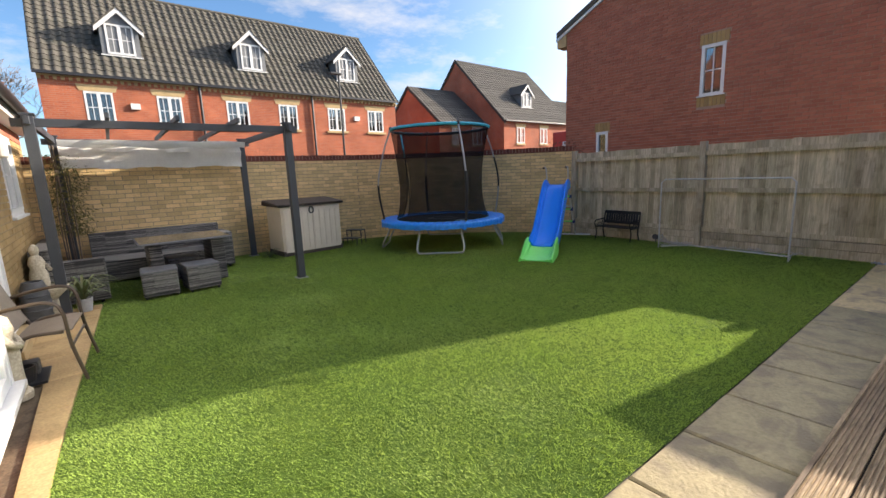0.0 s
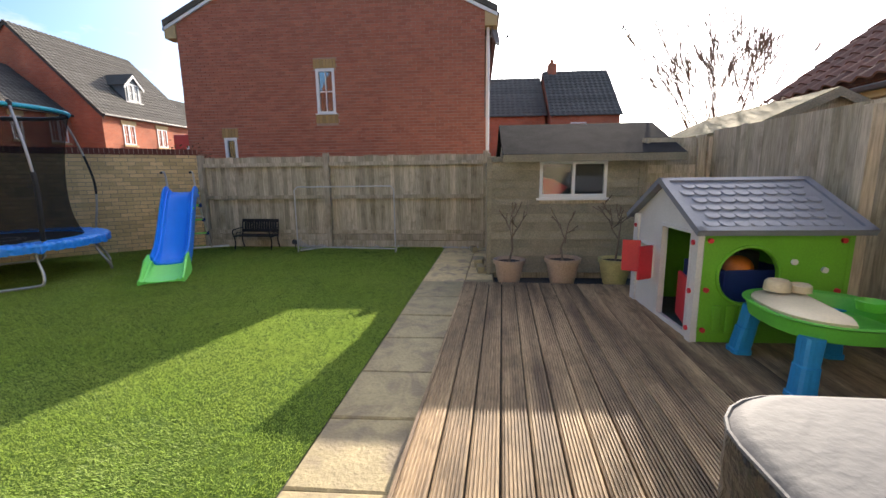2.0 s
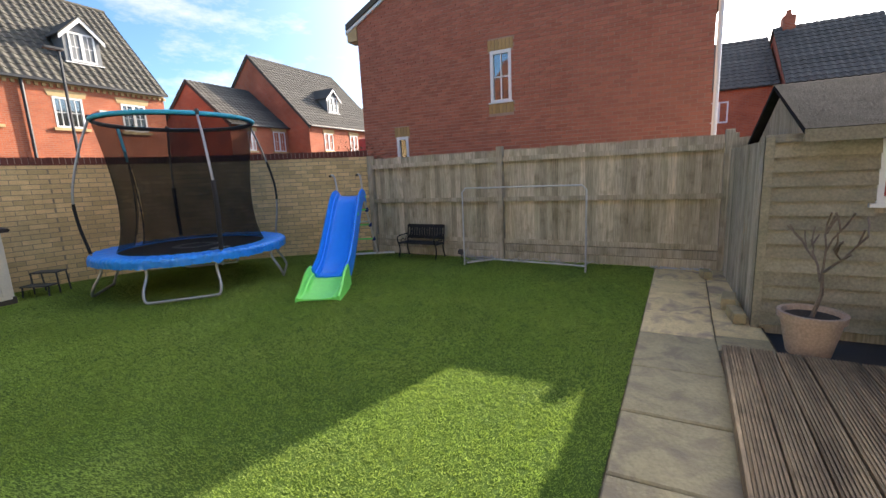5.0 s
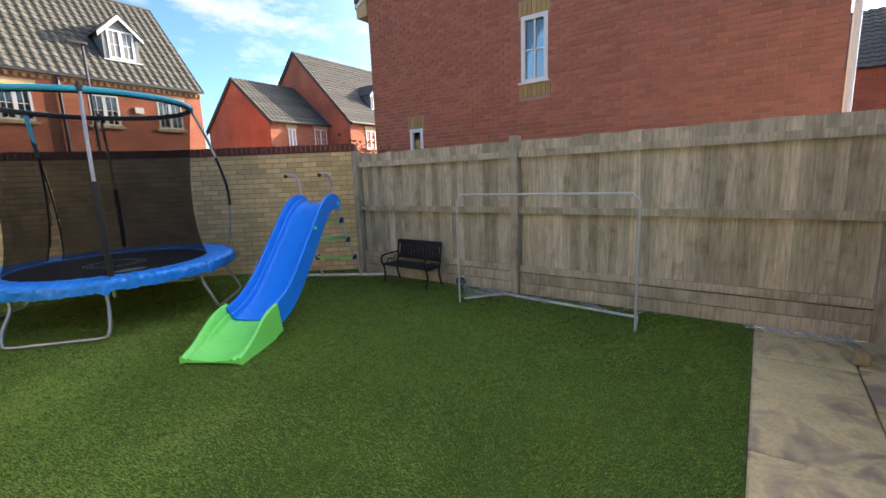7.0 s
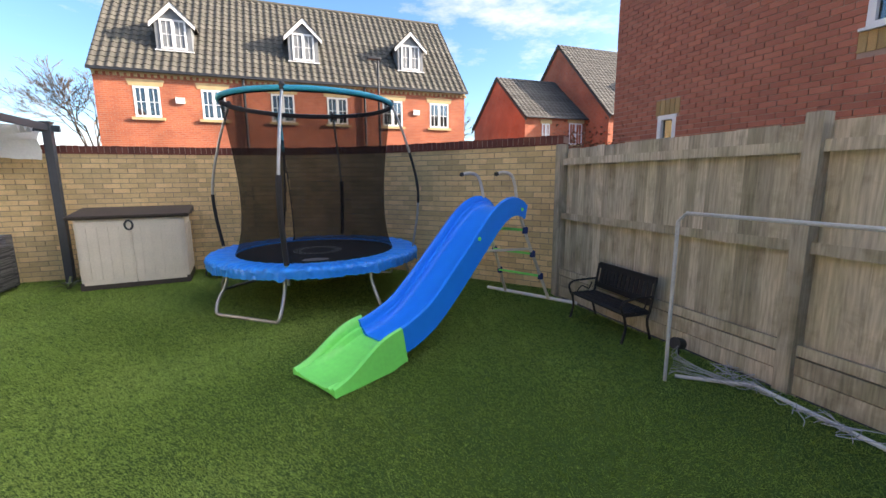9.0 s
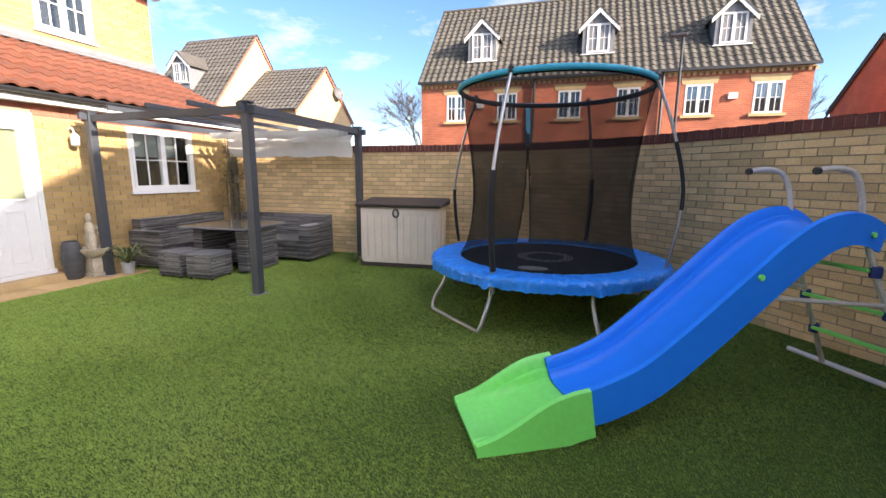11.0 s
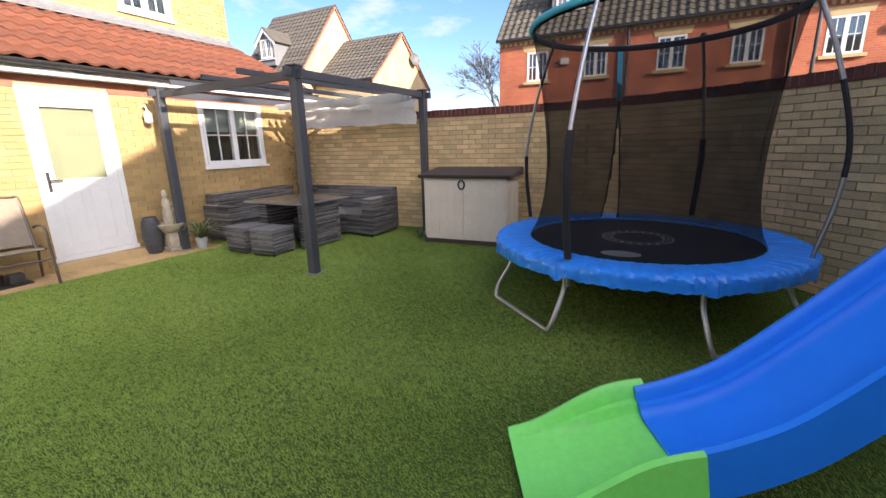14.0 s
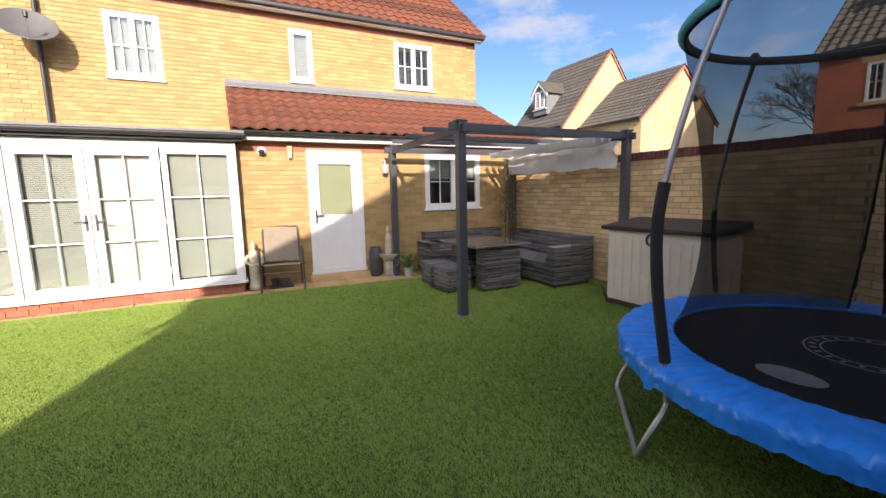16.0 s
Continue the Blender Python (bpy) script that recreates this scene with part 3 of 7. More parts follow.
bm.faces.new([bm.verts.new((x, y, 0.0)) for x, y in LAWN])
bmesh.ops.triangulate(bm, faces=bm.faces)
lawn = part("lawn", bm, "grass_base")
tagged(lawn, "short green artificial turf lawn, faintly striped", "lawn", kind="structure")


def inside(px, py):
    r = np.zeros(len(px), bool)
    n = len(LAWN)
    for i in range(n):
        (x0, y0), (x1, y1) = LAWN[i], LAWN[(i + 1) % n]
        c = (y0 > py) != (y1 > py)
        with np.errstate(divide="ignore", invalid="ignore"):
            r ^= c & (px < (x1 - x0) * (py - y0) / (y1 - y0 + 1e-12) + x0)
    return r


def turf():
    """Blades of turf, thicker along the stretch that is walked."""
    rng = np.random.default_rng(4)
    px, py = rng.uniform(-0.7, 8.8, 2000000), rng.uniform(-0.2, 8.8, 2000000)
    keep = inside(px, py)
    far = np.hypot(px - 4.0, py - 2.2)
    keep &= rng.random(len(px)) < np.clip(1.25 - far / 9.0, 0.35, 1.0)
    px, py = px[keep], py[keep]
    # clumps and worn gaps, at a hand's and a foot's width
    fine, broad = rng.random((400, 400)), rng.random((60, 60))

    def soft(grid, cell):
        u, v = (px + 0.8) / cell, (py + 0.3) / cell
        i, j = u.astype(int), v.astype(int)
        a, b = u - i, v - j
        return (grid[i, j] * (1 - a) + grid[i + 1, j] * a) * (1 - b) + (grid[i, j + 1] * (1 - a) + grid[i + 1, j + 1] * a) * b
    tuft, swell = soft(fine, 0.026), soft(broad, 0.2)
    keep = rng.random(len(px)) < np.clip(0.55 + 0.7 * tuft + 0.3 * (swell - 0.5), 0.2, 1.0)
    px, py, tuft, swell = px[keep], py[keep], tuft[keep], swell[keep]
    n = len(px)
    lean = rng.uniform(0.006, 0.015, n)
    h, w = rng.uniform(0.008, 0.016, n) * (0.75 + 0.5 * tuft), rng.uniform(0.0014, 0.0028, n)
    # the pile lies in brushed swathes
    lay = np.sin(px * 2.3 + 1.6 * np.sin(py * 1.9 + 0.6)) + 0.7 * np.sin(py * 3.7 + 1.2 * np.sin(px * 3.1)) + 1.6 * (swell - 0.5)
    dirn = 3.5 + 0.35 * lay + rng.normal(0, 0.7, n)
    ang = 1.4 + 0.3 * lay + rng.normal(0, 0.75, n)
    lean += 0.002 * np.abs(lay)
    v = np.zeros((n, 3, 3), np.float32)
    v[:, 0, 0], v[:, 0, 1] = px - np.cos(ang) * w, py - np.sin(ang) * w
    v[:, 1, 0], v[:, 1, 1] = px + np.cos(ang) * w, py + np.sin(ang) * w
    v[:, 2, 0], v[:, 2, 1], v[:, 2, 2] = px + np.cos(dirn) * lean, py + np.sin(dirn) * lean, h
    me = bpy.data.meshes.new("turf_blades")
    me.vertices.add(3 * n)
    me.vertices.foreach_set("co", v.ravel())
    me.loops.add(3 * n)
    me.loops.foreach_set("vertex_index", np.arange(3 * n, dtype=np.int32))
    me.polygons.add(n)
    me.polygons.foreach_set("loop_start", np.arange(0, 3 * n, 3, dtype=np.int32))
    me.update()
    me.validate()
    me.materials.append(M["blade"])
    tagged(link("turf_blades", me, lawn), "fine green synthetic grass blades", kind="stuff")


turf()


def slab_piece(bm, poly, z0, z1, rng, rough=0.004):
    """A paving stone with a chamfered, slightly uneven top."""
    cx, cy = sum(p[0] for p in poly) / len(poly), sum(p[1] for p in poly) / len(poly)
    ins = [(cx + (x - cx) * 0.965, cy + (y - cy) * 0.965) for x, y in poly]
    loft(bm, [[(x, y, z0) for x, y in poly], [(x, y, z1 - 0.008 + rng.uniform(-rough, rough)) for x, y in poly], [(x, y, z1 + rng.uniform(-rough, rough)) for x, y in ins]])


def path_strip():
    rng = random.Random(3)
    base = BM()
    box(base, -0.6, 8.45, -0.66, 0.20, -0.05, -0.012)
    prism(base, [(-0.6, 0.2), (8.45, 0.2), (8.45, 0.215), (-0.6, 0.54)], lambda u, v, w: (u, v, -0.05 + w), 0.038)
    p = part("paved_path", base, "joint")
    tagged(p, "riven sandstone slab path between lawn and decking", "path", kind="structure")
    left = lambda x: 0.518 - 0.036 * x
    right = lambda x: 0.012 - 0.054 * x if x < 5.3 else -0.24 - 0.048 * (x - 5.3)
    joints = (-0.55, 0.10, 0.72, 1.34, 1.95, 2.53, 3.12, 3.78, 4.38, 5.04, 5.78, 6.41, 7.08, 7.74, 8.44)

    def slab(poly, top, stone):
        bm = BM()
        slab_piece(bm, poly, -0.03, top, rng)
        part("paving_slab", bm, stone, p)
    for x, e in zip(joints, joints[1:]):
        g, skew = 0.006, rng.uniform(-0.012, 0.012)
        stone = "flag_yellow" if x > 5.3 else "flag"
        slab([(x + g, right(x) + g), (e - g + skew, right(e) + g), (e - g - skew * 0.3, left(e) - g), (x + g, left(x) - g)], 0.006 + rng.uniform(0, 0.006), stone)
        if e > 5.5:
            x2 = max(x, 5.46) + rng.uniform(0.0, 0.12)
            slab([(x2 + g, -0.64), (min(e + 0.1, 8.44) - g, -0.64), (min(e + 0.1, 8.44) - g, right(e) - g), (x2 + g, right(x2) - g)], 0.004 + rng.uniform(0, 0.006), stone)


path_strip()


def house_patio():
    rng = random.Random(8)
    base = BM()
    box(base, -0.66, -0.22, -0.2, 2.4, -0.05, -0.010)
    prism(base, [(-0.66, 2.4), (-0.21, 2.4), (0.04, 6.38), (-0.66, 6.38)], lambda u, v, w: (u, v, -0.05 + w), 0.04)
    p = part("patio", base, "joint")
    tagged(p, "narrow yellow sandstone patio strip along the house", "patio", kind="structure")
    y = 0.62
    while y < 6.3:
        e = min(y + rng.choice((0.45, 0.6, 0.6)), 6.38)
        edge = lambda v: -0.215 + max(0, v - 2.4) * 0.064
        cols = [(-0.64, None)] if y > 3.5 else [(-0.35, None)]
        for a, _ in cols:
            bm = BM()
            slab_piece(bm, [(a, y + 0.004), (edge(y) - 0.003, y + 0.004), (edge(e) - 0.003, e - 0.004), (a, e - 0.004)], -0.03, 0.008, rng, 0.002)
            part("paving_slab", bm, "patio", p)
        y = e


house_patio()
DECK = 0.10


def decking():
    d = thing("deck", "brown grooved timber decking, worn and stained", "decking", kind="structure", m=pose(0, 0.02, 0, 0, 0, -3.1))
    bm = BM()
    box(bm, -0.1, 5.42, -3.46, -0.09, -0.05, DECK - 0.03)
    part("joist_frame", bm, "soil_wood", d)
    w, gap = 0.138, 0.011
    prof = []
    n = 7
    for i in range(n):
        a = -w / 2 + 0.006 + i * (w - 0.012) / n
        s = (w - 0.012) / n
        prof += [(a, 0.0), (a + s * 0.46, 0.0), (a + s * 0.56, -0.0095), (a + s * 0.92, -0.0095)]
    prof = [(-w / 2, -0.028), (-w / 2, -0.005)] + prof + [(w / 2 - 0.006, 0.0), (w / 2, -0.005), (w / 2, -0.028)]
    me = None
    rng = random.Random(5)
    y = -0.085
    while y > -3.45:
        if me is None:
            bm = BM()
            loft(bm, [[(-0.12, u, v) for u, v in prof], [(5.44, u, v) for u, v in prof]])
            bmesh.ops.recalc_face_normals(bm, faces=bm.faces)
            me = bpy.data.meshes.new("board")
            bm.to_mesh(me)
            bm.free()
            me.materials.append(M["deck"])
        o = link("board", me, d)
        o.matrix_basis = pose(rng.uniform(-0.004, 0.004), y, DECK + rng.uniform(-0.0015, 0.0015), 0, 0, rng.uniform(-0.03, 0.03))
        y -= w + gap
    bm = BM()
    box(bm, -0.1, 5.45, -0.012, 0.008, -0.02, DECK - 0.006, 0.003)
    part("edge_board", bm, "deck", d)


decking()


# ---- garden wall ----
def garden_wall():
    """A curved screen wall: mortar core, bricks, brick-on-edge coping."""
    H = 1.86
    w = thing("garden_wall", "buff brick garden wall with dark red coping bricks", "wall", kind="structure")
    pts = [Vector((*p, 0)) for p in WALL]
    nrm = []
    for a, b in zip(pts, pts[1:]):
        d = (b - a).normalized()
        nrm.append(Vector((d.y, -d.x, 0)))
    bm = BM()
    inner, outer = [], []
    for i, p in enumerate(pts):
        n = ((nrm[i - 1] if i else nrm[0]) + (nrm[i] if i < len(nrm) else nrm[-1])).normalized()
        inner.append(p)
        outer.append(p - n * 0.215)
    loop = lambda z: [(*v.to_2d(), z) for v in inner] + [(*v.to_2d(), z) for v in reversed(outer)]
    loft(bm, [loop(-0.05), loop(H)])
    part("core", bm, "mortar", w)
    rng = random.Random(11)
    single, shared = 0, {}
    for a, b, n in zip(pts, pts[1:], nrm):
        d = b - a
        L = d.length
        d = d.normalized()
        place = lambda u, z, q, a=a, d=d, n=n: tuple(a + d * u + n * q + Vector((0, 0, z)))
        polys = courses(L, 0.005, H)
        rest = []
        for p in polys:
            cu, cz = sum(q[0] for q in p) / 4, sum(q[1] for q in p) / 4
            at = a + d * cu
            full = len(p) == 4 and abs(p[1][0] - p[0][0] - 0.215) < 0.001 and abs(p[2][1] - p[1][1] - 0.065) < 0.001
            if full and at.x > 7.1 and single < 300:
                if "m" not in shared:
                    shared["m"] = brick_mesh("brick", [[(-0.1075, -0.0325), (0.1075, -0.0325), (0.1075, 0.0325), (-0.1075, 0.0325)]], lambda u, z, q: (u, -q, z), "wall_brick")
                o = link("brick", shared["m"], w)
                o.matrix_basis = Matrix.Translation(a + d * cu + n * rng.uniform(-0.002, 0.002) + Vector((0, 0, cz))) @ pose(0, 0, 0, 0, 0, math.degrees(math.atan2(d.y, d.x)))
                single += 1
            else:
                rest.append(p)
        if rest:
            tagged(link("brickwork", brick_mesh("brickwork", rest, place, "wall_brick", rng=rng), w), "buff bricks in stretcher bond", kind="stuff")
        # coping: a tile course and bricks on edge
        bm = BM()
        quad = lambda z: [place(-0.01, z, 0.02), place(L + 0.01, z, 0.02), place(L + 0.01, z, -0.235), place(-0.01, z, -0.235)]
        loft(bm, [quad(H), quad(H + 0.02)])
        part("tile_course", bm, "coping", w)
        polys, u = [], 0.0
        while u < L - 0.02:
            polys.append((u, min(u + 0.065, L)))
            u += 0.075
        bm = BM()
        for s, e in polys:
            j = rng.uniform(-0.004, 0.004)
            loft(bm, [[place(s, H + 0.02, 0.008 + j), place(e, H + 0.02, 0.008 + j), place(e, H + 0.02, -0.22), place(s, H + 0.02, -0.22)],
                      [place(s, H + 0.118 + j, 0.008 + j), place(e, H + 0.118 + j, 0.008 + j), place(e, H + 0.118 + j, -0.22), place(s, H + 0.118 + j, -0.22)]])
        tagged(part("coping_bricks", bm, "coping", w), "dark red bricks set on edge", kind="stuff")
        bm = BM()
        q2 = lambda z: [place(0, z, 0.0), place(L, z, 0.0), place(L, z, -0.21), place(0, z, -0.21)]
        loft(bm, [q2(H + 0.02), q2(H + 0.105)])
        part("coping_mortar", bm, "red_mortar", w)


garden_wall()


# ---- fences ----
def fence(name, label, x0, y0, x1, y1, posts, height, rails, face):
    """Upright overlapping boards on rails and posts; face +1 shows the rails on the left of the run."""
    f = thing(name, label, "fence", kind="structure")
    a, d = Vector((x0, y0, 0)), Vector((x1 - x0, y1 - y0, 0))
    L = d.length
    d = d.normalized()
    n = Vector((-d.y, d.x, 0)) * face
    turn = math.degrees(math.atan2(d.y, d.x))
    rng = random.Random(7)
    me = None
    u = 0.0
    while u < L - 0.03:
        bm = None
        if me is None or rng.random() < 0.3:
            bm = BM()
            t = rng.uniform(-0.012, 0.006)
            loft(bm, [[(0, 0, z), (0.112, 0, z), (0.112, 0.013, z), (0, 0.006, z)] for z in (0.12, height + t)])
            bmesh.ops.recalc_face_normals(bm, faces=bm.faces)
            me = bpy.data.meshes.new("board")
            bm.to_mesh(me)
            bm.free()
            me.materials.append(M["fence"])
        o = link("board", me, f)
        o.matrix_basis = Matrix.Translation(a + d * u - n * (0.02 + rng.uniform(0, 0.004))) @ pose(0, 0, 0, 0, rng.uniform(-0.25, 0.25), turn)
        u += 0.1
    for i, (s, e) in enumerate(zip(posts, posts[1:])):
        for z in rails:
            bm = BM()
            m = Matrix.Translation(a + d * s + n * 0.018) @ pose(0, 0, 0, 0, 0, turn)
            loft(bm, [[m @ Vector(p) for p in ((t, -0.03, z - 0.035), (t, 0.030, z - 0.028), (t, 0.032, z + 0.028), (t, -0.03, z + 0.04))] for t in (0.05, e - s - 0.05)])
            part("rail", bm, "fence", f)
        for z0, z1, out in ((0.0, 0.135, 0.012), (0.142, 0.262, 0.018)):
            bm = BM()
            box(bm, 0.05, e - s - 0.05, -0.03, 0.0, z0, z1, 0.004, Matrix.Translation(a + d * s + n * out) @ pose(0, 0, 0, 0, 0, turn))
            part("gravel_board", bm, "fence", f)
    for s in posts:
        bm = BM()
        box(bm, -0.05, 0.05, -0.06, 0.05, -0.05, height + 0.05, 0.006, Matrix.Translation(a + d * s + n * 0.03) @ pose(0, 0, 0, 0, 0, turn)) if rails else box(bm, -0.05, 0.05, -0.15, -0.05, -0.05, height - 0.06, 0.006, Matrix.Translation(a + d * s + n * 0.03) @ pose(0, 0, 0, 0, 0, turn))
        part("post", bm, "fence", f)
    return f


fence("fence_east", "weathered grey-green closeboard timber fence with rails", 8.60, 5.20, 8.50, -0.62, (0.05, 2.67, 5.78), 1.80, (1.64, 1.0, 0.31), -1)
fence("fence_south", "tall grey weathered closeboard fence behind the decking", 6.35, -3.52, -1.2, -3.52, (0.0, 2.5, 5.0, 7.5), 1.95, (), -1)
fence("fence_corner", "grey weathered timber fence beside the garden shed", 8.5, -0.62, 8.5, -3.6, (0.0, 2.95), 1.75, (1.6, 0.9, 0.28), -1)

# plain walls that close the place behind
bm = BM()
box(bm, -1.3, -1.2, -3.7, -1.6, 0, 2.0)
tagged(part("wall_south_west", bm, "fence"), "plain timber side screen", "wall", kind="structure")


# ---- the house ----
def roof(name, parent, a, along, up, length, slope, tile, course, wave, material, label=""):
    return tagged(link(name, tiled(name, a, along, up, length, slope, tile, course, wave, material), parent, label), kind="stuff")


def home():
    h = thing("house_wall_west", "buff brick house with orange pantile roofs", "house", kind="structure")
    rng = random.Random(21)
    X, Y0, Y1 = -0.65, 3.5, 9.1
    low = lambda u, z, w: (X + w, Y0 + u, z)
    door = (4.60 - Y0, 5.53 - Y0, 0.12, 2.20)
    win = (6.74 - Y0, 7.95 - Y0, 1.16, 2.18)
    bm = BM()
    wall_with_holes(bm, Y1 - Y0, -0.05, 2.42, [door, win], low, 0.28)
    part("lower_wall", bm, "mortar", h)
    polys = courses(Y1 - Y0, 0.0, 2.175, [door, win])
    tagged(link("brickwork", brick_mesh("brickwork", polys, low, "yellow_brick", rng=rng), h), "buff facing bricks", kind="stuff")
    polys = courses(Y1 - Y0, 2.18, 2.32, [door], bh=0.065)
    tagged(link("red_band", brick_mesh("red_band", polys, low, "red_brick", rng=rng), h), "course of red bricks under the eaves", kind="stuff")
    # side wall of the lean-to and floor behind
    bm = BM()
    prism(bm, [(-0.65, -0.05), (-2.7, -0.05), (-2.7, 3.5), (-0.65, 2.35)], lambda u, v, w: (u, 9.1 - w, v), 0.25)
    part("end_wall", bm, "far_buff", h)
    # eaves
    bm = BM()
    box(bm, -0.638, -0.47, 3.55, 9.15, 2.325, 2.44)
    part("fascia", bm, "white_paint", h)
    bm = BM()
    loft(bm, [[(-0.40 + 0.055 * math.cos(t), y, 2.455 + 0.055 * math.sin(t)) for t in np.linspace(math.pi, math.tau, 9)] + [(-0.40 + 0.047 * math.cos(t), y, 2.455 + 0.047 * math.sin(t)) for t in np.linspace(math.tau, math.pi, 9)] for y in (3.6, 9.18)])
    part("gutter", bm, "black_plastic", h)
    up = Vector((-2.25, 0, 1.10))
    roof("lean_to_roof", h, (-0.40, 3.5, 2.47), (0, 1, 0), up, 5.68, up.length, 0.21, 0.30, 0.035, "orange_tile", "orange clay pantile lean-to roof")
    bm = BM()
    box(bm, -2.70, -2.66, 3.5, 9.12, 3.55, 3.72, 0.004)
    prism(bm, [(-2.66, 3.63), (-2.42, 3.52), (-2.42, 3.535), (-2.66, 3.65)], lambda u, v, w: (u, 3.5 + w, v), 5.62)
    part("flashing", bm, "lead", h)
    # upper storey
    UX, U0, U1 = -2.7, -3.5, 9.1
    upw = lambda u, z, w: (UX + w, U0 + u, z)
    holes = [(1.71 - U0, 2.52 - U0, 3.58, 4.68), (4.72 - U0, 5.18 - U0, 3.78, 4.80), (6.98 - U0, 7.92 - U0, 3.84, 4.84)]
    bm = BM()
    wall_with_holes(bm, U1 - U0, -0.05, 5.2, holes, upw, 0.28)
    part("upper_wall", bm, "mortar", h)
    polys = courses(U1 - U0, 2.3, 4.93, holes, start=2.0)
    tagged(link("brickwork", brick_mesh("brickwork", polys, upw, "yellow_brick", rng=rng), h), "buff facing bricks", kind="stuff")
    polys = courses(U1 - U0, 4.94, 5.03, [])
    tagged(link("red_band", brick_mesh("red_band", polys, upw, "red_brick", rng=rng), h), "course of red bricks under the eaves", kind="stuff")
    bm = BM()
    box(bm, -2.62, -2.48, -3.6, 9.2, 5.04, 5.10)
    part("fascia", bm, "white_paint", h)
    bm = BM()
    box(bm, -2.50, -2.40, -3.6, 9.22, 5.07, 5.15, 0.02)
    part("gutter", bm, "black_plastic", h)
    up = Vector((-3.8, 0, 3.2))
    roof("main_roof", h, (-2.42, -3.6, 5.13), (0, 1, 0), up, 12.85, up.length, 0.21, 0.30, 0.035, "orange_tile", "orange clay pantile main roof")
    bm = BM()
    prism(bm, [(-2.7, -0.05), (-10.0, -0.05), (-10, 5.1), (-6.25, 8.25), (-2.7, 5.2)], lambda u, v, w: (u, 9.1 - w, v), 0.25)
    part("gable_wall", bm, "far_buff", h)
    bm = BM()
    tube(bm, [(-2.62, 0.86, 5.05), (-2.62, 0.86, 2.5)], 0.034, 10)
    part("downpipe", bm, "black_plastic", h)
    return low, upw, Y0, U0


low, upw, LY, UY = home()
window("window_1", low, 6.74 - LY, 7.95 - LY, 1.16, 2.18, 2, 2, 2, label="white uPVC kitchen window with glazing bars and half-drawn blind", blind=("blind", 1.72))
window("window_2", upw, 1.71 - UY, 2.52 - UY, 3.58, 4.68, 2, 2, 2, blind=("blind_grey", None), label="white uPVC bedroom window with drawn pale blinds")
window("window_3", upw, 4.72 - UY, 5.18 - UY, 3.78, 4.80, 1, 1, 1, blind=("blind_grey", None), label="narrow white uPVC window with slatted blind")
window("window_4", upw, 6.98 - UY, 7.92 - UY, 3.84, 4.84, 2, 2, 2, label="white uPVC bedroom window with glazing bars")


def back_door():
    d = thing("door_1", "white panelled half-glazed back door with cream blind", "door", kind="structure")
    bm = BM()
    for q in ((4.60, 5.53, 2.13, 2.20), (4.60, 4.67, 0.16, 2.13), (5.46, 5.53, 0.16, 2.13)):
        box(bm, -0.74, -0.635, q[0], q[1], q[2], q[3], 0.004)
    part("door_frame", bm, "upvc", d)
    bm = BM()
    box(bm, -0.72, -0.62, 4.58, 5.55, 0.11, 0.165, 0.006)
    part("threshold", bm, "upvc", d)
    bm = BM()
    wall_with_holes(bm, 0.79, 0.17, 2.13, [(0.10, 0.68, 1.12, 1.98)], lambda u, z, w: (-0.655 + w, 4.67 + u, z), 0.05)
    leaf = part("leaf", bm, "white_paint", d)
    bm = BM()
    for y0, y1 in ((4.80, 5.03), (5.10, 5.33)):
        for q in ((y0, y1, 0.30, 0.325), (y0, y1, 0.955, 0.98), (y0, y0 + 0.025, 0.325, 0.955), (y1 - 0.025, y1, 0.325, 0.955)):
            box(bm, -0.657, -0.645, q[0], q[1], q[2], q[3], 0.004)
    part("panel_moulding", bm, "white_paint", leaf)
    bm = BM()
    for q in ((4.75, 5.37, 1.09, 1.12), (4.75, 5.37, 1.98, 2.01), (4.75, 4.78, 1.12, 1.98), (5.34, 5.37, 1.12, 1.98)):
        box(bm, -0.66, -0.642, q[0], q[1], q[2], q[3], 0.004)
    part("glazing_bead", bm, "white_paint", leaf)
    bm = BM()
    box(bm, -0.676, -0.668, 4.77, 5.35, 1.12, 1.98)
    part("pane", bm, "glass", leaf).visible_shadow = False
    bm = BM()
    z = 1.975
    while z > 1.13:
        box(bm, -0.69, -0.684, 4.775, 5.345, z - 0.019, z)
        z -= 0.022
    part("blind", bm, "blind_cream", leaf, "cream slatted blind inside the glass")
    bm = BM()
    box(bm, -0.655, -0.640, 4.695, 4.73, 0.98, 1.22, 0.006)
    tube(bm, [(-0.64, 4.712, 1.12), (-0.60, 4.712, 1.12), (-0.595, 4.74, 1.12), (-0.595, 4.83, 1.115)], 0.010, 8)
    part("handle", bm, "black_plastic", leaf, "dark lever handle")
    bm = BM()
    box(bm, -0.70, -0.50, 4.55, 5.60, 0.0, 0.105, 0.006)
    tagged(part("doorstep", bm, "stone"), "low buff stone doorstep under the back door", "doorstep", kind="structure")


back_door()


